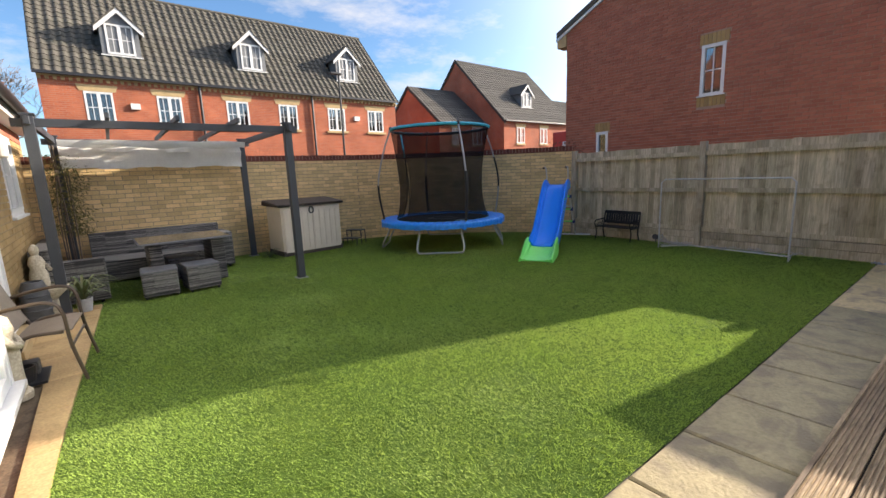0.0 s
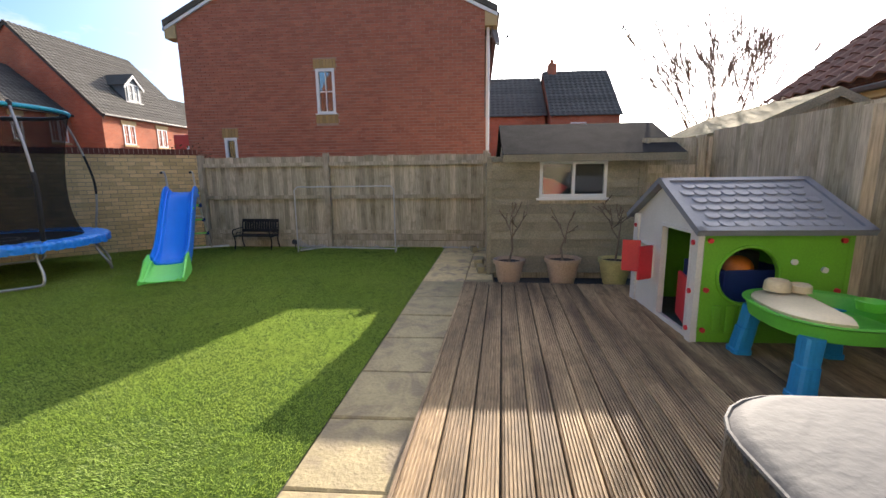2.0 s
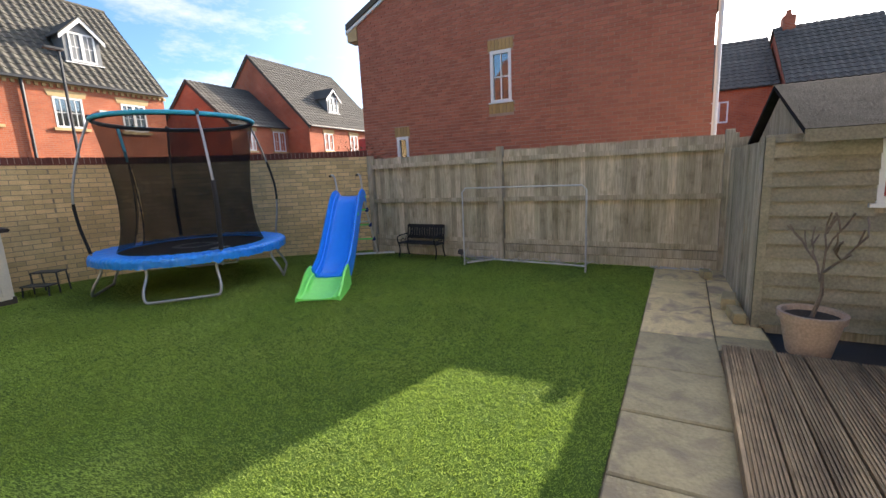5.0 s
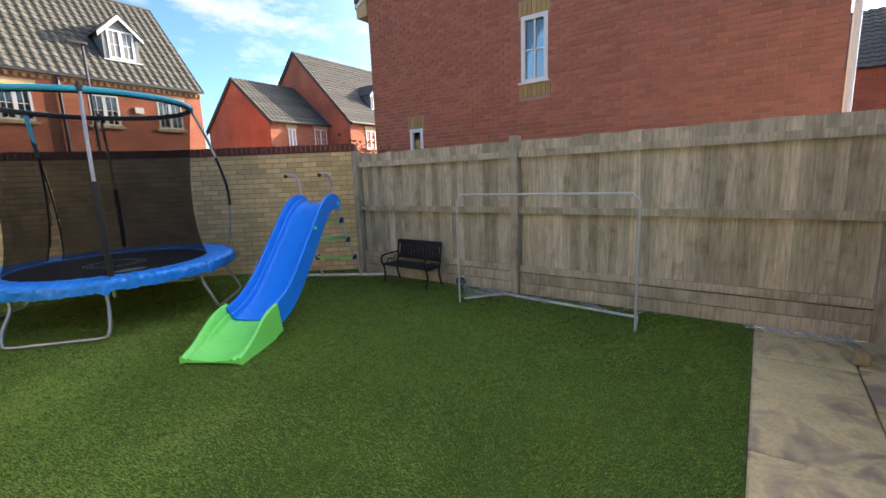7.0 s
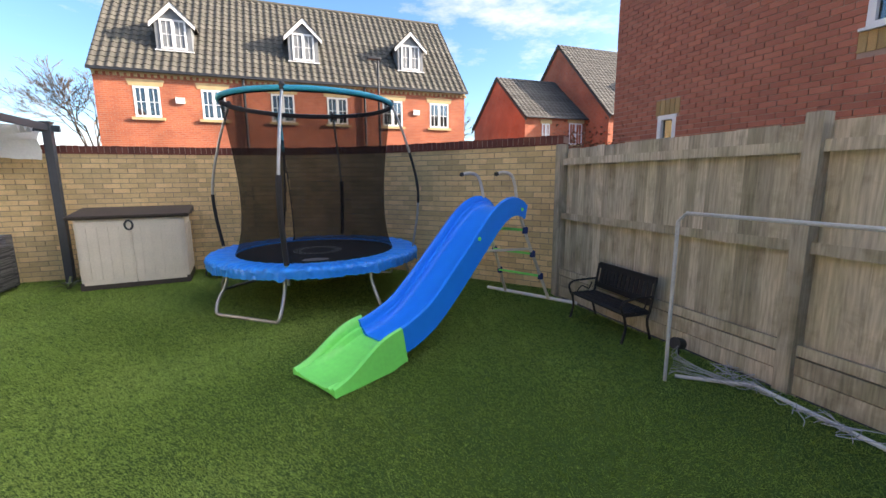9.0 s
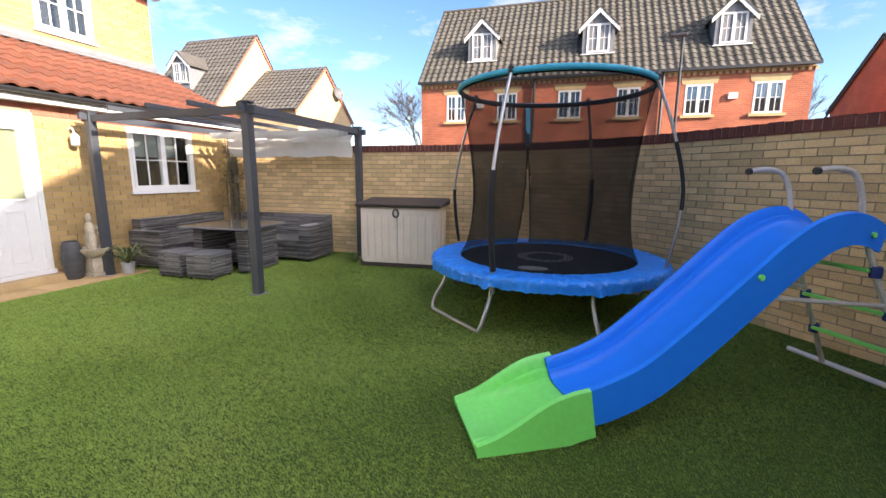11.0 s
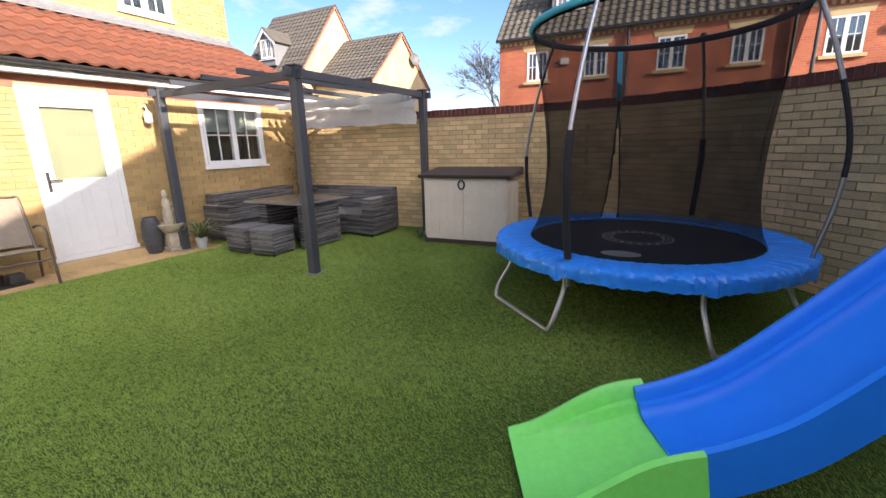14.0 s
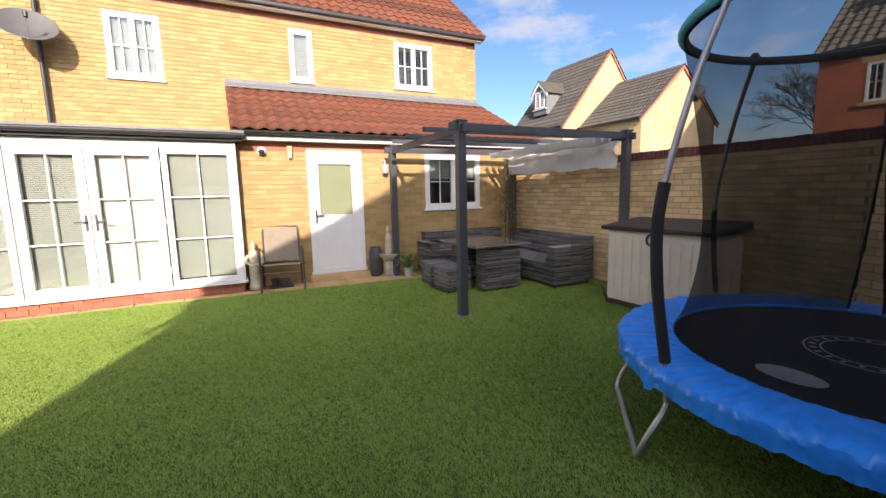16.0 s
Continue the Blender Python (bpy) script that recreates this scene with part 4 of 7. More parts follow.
def garden_room():
    """White framed garden room with glazed doors, low brick plinth and dark flat roof."""
    g = thing("garden_room", "white uPVC glazed garden room with dark flat roof", "conservatory", kind="structure")
    X, Y0, Y1 = -0.46, -1.5, 3.52
    rng = random.Random(5)
    bm = BM()
    box(bm, -2.7, X - 0.005, Y0, Y1, -0.05, 0.125)
    part("plinth", bm, "red_mortar", g)
    polys = courses(Y1 - Y0, 0.0, 0.14)
    tagged(link("brickwork", brick_mesh("brickwork", polys, lambda u, z, w: (X + w, Y0 + u, z), "red_brick", rng=rng), g), "red plinth bricks", kind="stuff")
    bm = BM()
    box(bm, X - 0.25, X + 0.075, Y0, Y1 + 0.06, 0.142, 0.182, 0.006)
    part("sill", bm, "upvc", g)
    bays = [(-1.45, -0.62, "panel"), (-0.60, 0.12, "panel"), (0.14, 0.94, "panel"), (0.96, 1.735, "leafL"), (1.745, 2.57, "leafR"), (2.59, 3.50, "panel")]
    bm = BM()
    box(bm, X - 0.07, X + 0.01, Y0, Y1, 2.17, 2.28, 0.004)
    part("head_frame", bm, "upvc", g)
    bm = BM()
    box(bm, X - 0.08, X + 0.016, Y1 - 0.03, Y1 + 0.03, 0.18, 2.28, 0.004)
    part("corner_post", bm, "upvc", g)
    bm = BM()
    box(bm, -2.7, X - 0.02, Y1 - 0.04, Y1 + 0.02, 0.12, 2.28)
    part("side_wall", bm, "far_buff", g)
    for i, (a, b, kind) in enumerate(bays):
        leaf = kind != "panel"
        s = 0.105 if leaf else 0.075
        top, bot = 2.165, 0.185
        door = BM()
        low = 0.12 if leaf else 0.08
        for q in ((a, b, top - s, top), (a, b, bot, bot + low), (a, a + s, bot + low, top - s), (b - s, b, bot + low, top - s)):
            box(door, X - 0.06, X + 0.006 + (0.012 if leaf else 0), *q[:2], *q[2:], 0.005)
        nm = part("door_leaf" if leaf else "fixed_light", door, "upvc", g)
        a2, b2, c2, d2 = a + s, b - s, bot + low, top - s
        bm = BM()
        box(bm, X - 0.022, X - 0.006, (a2 + b2) / 2 - 0.009, (a2 + b2) / 2 + 0.009, c2, d2)
        for k in (1, 2):
            z = c2 + (d2 - c2) * k / 3
            box(bm, X - 0.0215, X - 0.0065, a2, b2, z - 0.009, z + 0.009)
        part("glazing_bar", bm, "upvc", nm)
        bm = BM()
        box(bm, X - 0.034, X - 0.026, a2 - 0.01, b2 + 0.01, c2 - 0.01, d2 + 0.01)
        part("pane", bm, "coated_glass", nm).visible_shadow = False
        bm = BM()
        z = d2
        tilt = rng.uniform(0.003, 0.008)
        while z > c2 + 0.02:
            loft(bm, [[(X - 0.075, y, z), (X - 0.075 - tilt, y, z - 0.022), (X - 0.079 - tilt, y, z - 0.022), (X - 0.079, y, z)] for y in (a2 + 0.004, b2 - 0.004)])
            z -= 0.0255
        part("blind", bm, "blind_white" if kind == "leafR" else "blind", nm, "pale slatted blind behind the glass")
        if leaf:
            hy = b - 0.05 if kind == "leafL" else a + 0.05
            d = -1 if kind == "leafL" else 1
            bm = BM()
            box(bm, X + 0.018, X + 0.030, hy - 0.015, hy + 0.015, 1.05, 1.27, 0.005)
            tube(bm, [(X + 0.03, hy, 1.18), (X + 0.07, hy, 1.18), (X + 0.075, hy + d * 0.03, 1.18), (X + 0.075, hy + d * 0.12, 1.175)], 0.010, 8)
            part("handle", bm, "dark_pot", nm, "dark lever handle")
        if kind == "leafR":
            for z in (0.42, 1.15, 1.95):
                bm = BM()
                tube(bm, [(X + 0.028, b + 0.006, z - 0.05), (X + 0.028, b + 0.006, z + 0.05)], 0.011, 8)
                part("hinge", bm, "upvc", nm)
    # sheet painted near-black to pass for the unlit room behind the blinds
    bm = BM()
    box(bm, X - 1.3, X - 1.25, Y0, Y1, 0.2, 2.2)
    part("dark_room_sheet", bm, "room", g, "near-black sheet painted as the dim interior behind the blinds")
    bm = BM()
    box(bm, -2.7, X + 0.10, Y0, Y1 + 0.12, 2.285, 2.40, 0.006)
    part("roof_fascia", bm, "anthracite", g, "dark grey roof edge")
    bm = BM()
    prism(bm, [(-2.7, 2.402), (X + 0.14, 2.402), (X + 0.14, 2.435), (-2.7, 2.60)], lambda u, v, w: (u, Y0 + w, v), Y1 + 0.16 - Y0)
    part("roof_deck", bm, "lead", g, "grey flat roof sheet")
    bm = BM()
    loft(bm, [[(X + 0.15 + 0.05 * math.cos(t), y, 2.37 + 0.05 * math.sin(t)) for t in np.linspace(math.pi, math.tau, 8)] + [(X + 0.20, y, 2.385), (X + 0.10, y, 2.385)] for y in (Y0, Y1 + 0.17)])
    part("gutter", bm, "black_plastic", g)


garden_room()


# ---- houses around ----
def far_window(name, parent, place, u0, u1, z0, z1, lights=2, bars=True):
    """A window of a house across the way: recessed glass, frame, bars, stone head and sill."""
    # sheet close behind the glass, room shade put into its dark colour
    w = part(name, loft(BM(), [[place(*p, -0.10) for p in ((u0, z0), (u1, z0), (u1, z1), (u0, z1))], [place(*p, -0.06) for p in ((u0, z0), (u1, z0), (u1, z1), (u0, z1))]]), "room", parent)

    def blk(bm, a, b, c, d, w0, w1):
        loft(bm, [[place(a, c, w0), place(b, c, w0), place(b, d, w0), place(a, d, w0)], [place(a, c, w1), place(b, c, w1), place(b, d, w1), place(a, d, w1)]])
    bm = BM()
    f = 0.07
    for q in ((u0, u1, z0, z0 + f), (u0, u1, z1 - f, z1), (u0, u0 + f, z0 + f, z1 - f), (u1 - f, u1, z0 + f, z1 - f)):
        blk(bm, *q, -0.06, 0.012)
    for k in range(1, lights):
        x = u0 + (u1 - u0) * k / lights
        blk(bm, x - 0.06, x + 0.06, z0 + f, z1 - f, -0.06, 0.012)
    part("window_frame", bm, "upvc", w)
    bm = BM()
    st = (u1 - u0) / lights
    if bars:
        for k in range(lights):
            x = u0 + st * (k + 0.5)
            blk(bm, x - 0.012, x + 0.012, z0 + f, z1 - f, -0.05, -0.015)
        for t in (0.36, 0.68) if bars != 1 else (0.5,):
            z = z0 + (z1 - z0) * t
            blk(bm, u0 + f, u1 - f, z - 0.012, z + 0.012, -0.05, -0.015)
        part("glazing_bar", bm, "upvc", w)
    else:
        bm.free()
    bm = BM()
    blk(bm, u0 + f, u1 - f, z0 + f, z1 - f, -0.045, -0.04)
    part("pane", bm, "coated_glass", w).visible_shadow = False
    return w


def block(bm, place, a, b, c, d, w0, w1):
    loft(bm, [[place(a, c, w0), place(b, c, w0), place(b, d, w0), place(a, d, w0)], [place(a, c, w1), place(b, c, w1), place(b, d, w1), place(a, d, w1)]])


def dormer(parent, cx, y, z, w, h, place_m, tilemat="grey_tile"):
    """A small gabled dormer: cheeks, window, white bargeboards, tiled roof. place_m: local to world."""
    P = lambda x, yy, zz: tuple(place_m @ Vector((cx + x, y + yy, zz)))
    bm = BM()
    out = [(-w / 2, z - 0.35), (w / 2, z - 0.35), (w / 2, z + h), (0, z + h + w * 0.42), (-w / 2, z + h)]
    prism(bm, out, lambda u, v, q: P(u, q, v), 2.6)
    d = part("dormer", bm, "lead", parent, "grey clad dormer with white window")
    far_window("window", d, lambda u, zz, q: P(u, -q - 0.02, zz), -w * 0.36, w * 0.36, z + 0.05, z + h + 0.05, 2, 1)
    bm = BM()
    for s in (-1, 1):
        e = w / 2 + 0.17
        prism(bm, [(s * e, z + h - 0.16), (0, z + h + w * 0.42 + 0.12), (0, z + h + w * 0.42 - 0.07), (s * e, z + h - 0.33)], lambda u, v, q: P(u, -0.14 + q, v), 0.05)
    part("bargeboard", bm, "white_paint", d)
    for s in (-1, 1):
        e = w / 2 + 0.17
        bm = BM()
        loft(bm, [[P(s * e, q, z + h - 0.14), P(0, q, z + h + w * 0.42 + 0.13), P(0, q, z + h + w * 0.42 + 0.18), P(s * e, q, z + h - 0.09)] for q in (-0.16, 2.7)])
        part("dormer_roof", bm, tilemat, d)
    bm = BM()
    prism(bm, [(-w / 2 - 0.05, z - 0.04), (w / 2 + 0.05, z - 0.04), (w / 2 + 0.05, z + 0.0), (-w / 2 - 0.05, z + 0.0)], lambda u, v, q: P(u, -0.08 + q, v), 0.1)
    part("dormer_sill", bm, "white_paint", d)


def terrace():
    t = thing("terraced_house", "row of orange-red brick terraced houses with dormer roof", "house")
    X0, X1, Y = -0.9, 14.65, 21.5
    pl = lambda u, z, w: (X0 + u, Y - w, z)
    wins = [(0.35, 1.25), (2.72, 3.62), (5.40, 6.36), (7.78, 8.70), (10.36, 11.34), (12.76, 13.76)]
    holes = [(a - X0, b - X0, 3.98, 5.16) for a, b in wins] + [(a - X0, b - X0, 1.0, 2.3) for a, b in wins]
    bm = BM()
    wall_with_holes(bm, X1 - X0, -0.06, 5.72, holes, pl, 0.3)
    part("wall", bm, "far_brick", t)
    bm = BM()
    prism(bm, [(21.75, -0.06), (29.7, -0.06), (29.7, 5.72), (25.6, 10.05), (21.75, 5.9)], lambda u, v, w: (X0 + w, u, v), X1 - X0)
    part("gable_wall", bm, "far_brick", t)
    for a, b in wins:
        far_window("window", t, pl, a - X0, b - X0, 3.98, 5.16)
        bm = BM()
        prism(bm, [(a - X0 - 0.12, 5.17), (b - X0 + 0.12, 5.17), (b - X0 + 0.2, 5.42), (a - X0 - 0.2, 5.42)], lambda u, v, w: pl(u, v, w - 0.05), 0.07)
        part("lintel", bm, "stone", t)
        bm = BM()
        block(bm, pl, a - X0 - 0.12, b - X0 + 0.12, 3.86, 3.97, -0.05, 0.09)
        part("sill", bm, "stone", t)
    bm = BM()
    u = 0.0
    while u < X1 - X0:
        block(bm, pl, u, u + 0.11, 5.5, 5.62, 0.0, 0.06)
        u += 0.225
    block(bm, pl, 0, X1 - X0, 5.62, 5.72, 0.0, 0.08)
    part("dentil_course", bm, "stone", t)
    up = Vector((0, 4.2, 4.5))
    tagged(link("roof", tiled("roof", (X0 - 0.1, Y - 0.22, 5.72), (1, 0, 0), up, X1 - X0 + 0.2, up.length, 0.30, 0.33, 0.055, "grey_tile", 8), t), "brown-grey profiled roof tiles", kind="stuff")
    bm = BM()
    block(bm, pl, -0.1, X1 - X0 + 0.1, 5.66, 5.76, 0.16, 0.27)
    part("gutter", bm, "black_plastic", t)
    bm = BM()
    tube(bm, [(X0 - 0.1, Y + 3.98, 10.22), (X1 + 0.1, Y + 3.98, 10.22)], 0.11, 8)
    part("ridge", bm, "grey_tile", t)
    for x in (4.36, 9.5):
        bm = BM()
        tube(bm, [(x, Y - 0.10, 5.7), (x, Y - 0.08, 0.0)], 0.06, 8)
        part("downpipe", bm, "black_plastic", t)
    for x in (1.95, 12.04):
        bm = BM()
        block(bm, pl, x - X0 - 0.16, x - X0 + 0.16, 4.55, 4.78, 0.0, 0.09)
        part("alarm_box", bm, "white_paint", t)
    for x in (1.84, 6.93, 12.0):
        dormer(t, x, 22.15, 6.75, 1.30, 1.15, Matrix.Identity(4))


terrace()


def gabled(name, label, m, w, depth, eave, rise, wallmat, roofmat, wins=(), gable_wins=(), over=0.2, tile=0.3):
    """A house with its gable on local x = 0 to w facing -y, ridge running back along y."""
    h = thing(name, label, "house", m=m)
    bm = BM()
    prism(bm, [(0, -0.06), (w, -0.06), (w, eave), (w / 2, eave + rise), (0, eave)], lambda u, v, q: (u, q, v), depth)
    part("wall", bm, wallmat, h)
    for s in (0, 1):
        a = (w + over, -0.12, eave - over * rise / (w / 2) + 0.06) if s else (-over, -0.12, eave - over * rise / (w / 2) + 0.06)
        up = Vector(((-1 if s else 1) * (w / 2 + over), 0, rise * (1 + over / (w / 2))))
        tagged(link("roof_slope", tiled("roof_slope", a, (0, 1, 0), up, depth + 0.24, up.length, tile, 0.33, 0.04, roofmat), h), "overlapping roof tiles", kind="stuff")
        bm = BM()
        box(bm, (w + over) if s else (-over - 0.1), (w + over + 0.1) if s else -over, -0.1, depth + 0.1, eave - 0.16, eave - 0.06, 0.02)
        part("gutter", bm, "black_plastic", h)
    for s in (-1, 1):
        bm = BM()
        e = w / 2 + over
        prism(bm, [(w / 2 + s * e, eave - 0.18), (w / 2, eave + rise + 0.04), (w / 2, eave + rise - 0.14), (w / 2 + s * e, eave - 0.34)], lambda u, v, q: (u, -0.1 + q, v), 0.06)
        part("verge_board", bm, "red_brick" if wallmat == "far_buff" else "grey_tile", h)
    for a, b, c, d in gable_wins:
        far_window("window", h, lambda u, z, q: (u, -0.02 - q, z), a, b, c, d)
    for side, a, b, c, d in wins:
        if side > 0:
            far_window("window", h, lambda u, z, q: (w + 0.02 + q, u, z), a, b, c, d)
        else:
            far_window("window", h, lambda u, z, q: (-0.02 - q, u, z), a, b, c, d)
        bm = BM()
        x = w if side > 0 else 0
        box(bm, x - 0.05, x + 0.06, a - 0.12, b + 0.12, d, d + 0.25)
        part("lintel", bm, "stone", h)
        bm = BM()
        box(bm, x - 0.05, x + 0.1, a - 0.1, b + 0.1, c - 0.12, c - 0.01)
        part("sill", bm, "stone", h)
    return h


# low wing and taller house across the road: gables face west, so local -y is turned to -x
turn = pose(19.5, 30.4, 0, 0, 0, -90)
gabled("red_house_wing", "low red brick house wing with grey tiled roof", turn, 7.0, 5.0, 5.15, 2.8, "far_brick", "slate", wins=((1, 1.2, 1.75, 3.5, 4.7), (1, 3.2, 4.2, 3.5, 4.8)))
turn = pose(24.0, 31.6, 0, 0, 0, -90)
tall = gabled("red_house", "tall red brick house with grey roof and dormer", turn, 10.2, 8.5, 5.2, 5.1, "far_brick", "slate", wins=((1, 1.4, 2.3, 3.5, 4.7), (1, 4.2, 5.1, 3.5, 4.7)))
dormer(tall, 0, 0, 6.4, 1.3, 1.1, Matrix.Translation((9.1, 3.9, 0)) @ pose(0, 0, 0, 0, 0, 90), "slate")
turn = pose(33.0, 31.0, 0, 0, 0, -90)
gabled("red_house_end", "red brick end house with grey roof", turn, 9.0, 9.0, 4.9, 3.2, "far_brick", "slate", wins=((1, 1.0, 2.0, 3.2, 4.4), (1, 4.0, 5.0, 3.2, 4.4)))
# buff houses beyond the wall
turn = pose(-8.1, 21.9, 0, 0, 0, 90)
gabled("buff_house", "pale buff brick house with grey roof and red verge", turn, 5.9, 4.3, 5.0, 2.65, "far_buff", "slate")
turn = pose(-12.2, 20.6, 0, 0, 0, 90)
bh = gabled("buff_house_tall", "tall pale buff house with steep grey roof", turn, 7.0, 4.9, 5.1, 4.4, "far_buff", "slate")
dormer(bh, 0, 0, 6.4, 1.2, 1.0, Matrix.Translation((0.45, 2.6, 0)) @ pose(0, 0, 0, 0, 0, -90), "slate")


def gable_house():
    """The red brick house beyond the east fence, gable end on."""
    h = thing("gable_house", "red brick house gable end with narrow white window", "house")
    X, Y0, Y1, E, R = 11.3, -0.58, 7.28, 5.38, 1.9
    pl = lambda u, z, w: (X - w, Y0 + u, z)
    L = Y1 - Y0
    holes = [(3.20 - Y0, 3.69 - Y0, 2.98, 4.09), (5.93 - Y0, 6.28 - Y0, 1.5, 2.44)]
    heads = [(3.15 - Y0, 3.74 - Y0, 4.09, 4.32), (3.15 - Y0, 3.74 - Y0, 2.75, 2.98), (5.88 - Y0, 6.33 - Y0, 2.44, 2.68)]
    bm = BM()
    wall_with_holes(bm, L, -0.06, E, holes, pl, 0.3)
    loft(bm, [[pl(0, E, 0), pl(L, E, 0), pl(L / 2, E + R, 0)], [pl(0, E, -0.3), pl(L, E, -0.3), pl(L / 2, E + R, -0.3)]])
    part("wall", bm, "red_mortar", h)
    k = R / (L / 2)
    slopes = [((-k, 1), E), ((k, 1), E + k * L)]
    polys = courses(L, 1.2, E + R, holes + heads, slopes)
    tagged(link("brickwork", brick_mesh("brickwork", polys, pl, "red_brick", rng=random.Random(2)), h), "red facing bricks", kind="stuff")
    for a, b, c, d in heads:
        n = 7 if b - a > 0.5 else 5
        for i in range(n):
            s = (b - a) / n
            bm = BM()
            block(bm, pl, a + i * s + 0.004, a + (i + 1) * s - 0.004, c + 0.003, d - 0.003, -0.02, 0.012)
            part("brick", bm, "yellow_brick", h, "buff brick set on end")
    far_window("window", h, pl, *holes[0], 1, True)
    far_window("window", h, pl, *holes[1], 1, False)
    bm = BM()
    block(bm, pl, 3.16 - Y0, 3.73 - Y0, 2.965, 2.995, 0.0, 0.06)
    part("sill", bm, "upvc", h)
    bm = BM()
    prism(bm, [(Y0, -0.06), (Y1, -0.06), (Y1, E), ((Y0 + Y1) / 2, E + R), (Y0, E)], lambda u, v, w: (X + 0.3 + w, u, v), 9.0)
    part("body", bm, "far_brick", h)
    for s in (-1, 1):
        mid = (Y0 + Y1) / 2
        e = L / 2 + 0.3
        bm = BM()
        prism(bm, [(mid + s * e, E - 0.30 * k - 0.02), (mid, E + R - 0.02), (mid, E + R + 0.12), (mid + s * e, E - 0.30 * k + 0.12)], lambda u, v, w: (X - 0.10 + w, u, v), 9.4)
        part("roof", bm, "grey_tile", h)
        bm = BM()
        prism(bm, [(mid + s * e, E - 0.30 * k - 0.11), (mid, E + R - 0.11), (mid, E + R - 0.03), (mid + s * e, E - 0.30 * k - 0.03)], lambda u, v, w: (X - 0.07 + w, u, v), 0.05)
        part("bargeboard", bm, "white_paint", h)
        bm = BM()
        box(bm, X - 0.05, X + 9, mid + s * e - 0.05, mid + s * e + 0.05, E - 0.26, E - 0.16, 0.02)
        part("gutter", bm, "black_plastic", h)
        bm = BM()
        box(bm, X - 0.05, X + 0.3, min(mid + s * (L / 2), mid + s * e), max(mid + s * (L / 2), mid + s * e), E - 0.45, E - 0.10)
        part("corbel", bm, "stone", h, "buff kneeler at the eaves")
    bm = BM()
    tube(bm, [(X + 0.12, Y0 - 0.08, E - 0.2), (X + 0.12, Y0 - 0.08, 0)], 0.045, 8)
    part("downpipe", bm, "white_paint", h)


gable_house()


def far_house(name, label, x, y0, y1, eave, ridge, wallmat, roofmat, depth=7.0):
    """A house seen over the shed: ridge along y."""
    h = thing(name, label, "house")
    bm = BM()
    prism(bm, [(x, -0.06), (x + depth, -0.06), (x + depth, eave), (x + depth / 2, ridge), (x, eave)], lambda u, v, w: (u, y0 + w, v), y1 - y0)
    part("wall", bm, wallmat, h)
    for s in (0, 1):
        a = (x + depth + 0.2, y0 - 0.1, eave - 0.1) if s else (x - 0.2, y0 - 0.1, eave - 0.1)
        up = Vector(((-1 if s else 1) * (depth / 2 + 0.2), 0, ridge - eave + 0.2))
        tagged(link("roof_slope", tiled("roof_slope", a, (0, 1, 0), up, y1 - y0 + 0.2, up.length, 0.3, 0.33, 0.04, roofmat), h), "overlapping roof tiles", kind="stuff")
    return h


fh = far_house("far_house", "distant brick house with dark roof and chimney", 26.0, -8.45, -4.6, 4.75, 7.75, "far_brick", "slate")
bm = BM()
box(bm, 29.2, 29.9, -5.35, -4.85, 7.3, 8.3, 0.03)
tube(bm, [(29.55, -5.1, 8.3), (29.55, -5.1, 8.6)], [0.14, 0.11], 10)
part("chimney", bm, "far_brick", fh)
far_window("window", fh, lambda u, z, w: (26.0 - w, u, z), -6.6, -5.7, 3.2, 4.3)
fh2 = far_house("far_house", "distant brick house with a lower dark roof", 27.0, -4.4, 1.5, 4.9, 7.6, "far_brick", "slate")
far_window("window", fh2, lambda u, z, w: (27.0 - w, u, z), -2.6, -1.8, 3.3, 4.3)


def side_bungalow():
    h = thing("side_house", "neighbouring brick house with red-brown pantile roof", "house")
    E = 2.62
    bm = BM()
    prism(bm, [(-6.15, -0.06), (-14.0, -0.06), (-14.0, E), (-10.05, E + 2.95), (-6.15, E)], lambda u, v, w: (9.0 - w, u, v), 10.5)
    part("wall", bm, "far_brick", h)
    up = Vector((0, -4.1, 3.05))
    tagged(link("roof_slope", tiled("roof_slope", (-1.45, -5.85, E + 0.03), (1, 0, 0), up, 10.6, up.length, 0.30, 0.33, 0.06, "brown_tile", 8), h), "red-brown overlapping pantiles", kind="stuff")
    bm = BM()
    box(bm, -1.4, 9.1, -5.92, -5.83, E - 0.13, E - 0.04, 0.02)
    part("gutter", bm, "black_plastic", h)
    bm = BM()
    box(bm, -1.4, 9.08, -6.14, -5.93, E - 0.22, E - 0.06)
    part("fascia", bm, "stone", h, "cream eaves board")
    bm = BM()
    tube(bm, [(5.0, -5.95, E - 0.12), (5.0, -6.08, E - 0.4), (5.0, -6.08, 0.0)], 0.055, 10)
    part("downpipe", bm, "black_plastic", h)
    bm = BM()
    tube(bm, [(-1.45, -9.93, E + 3.10), (9.15, -9.93, E + 3.10)], 0.11, 10)
    part("ridge", bm, "brown_tile", h)


side_bungalow()


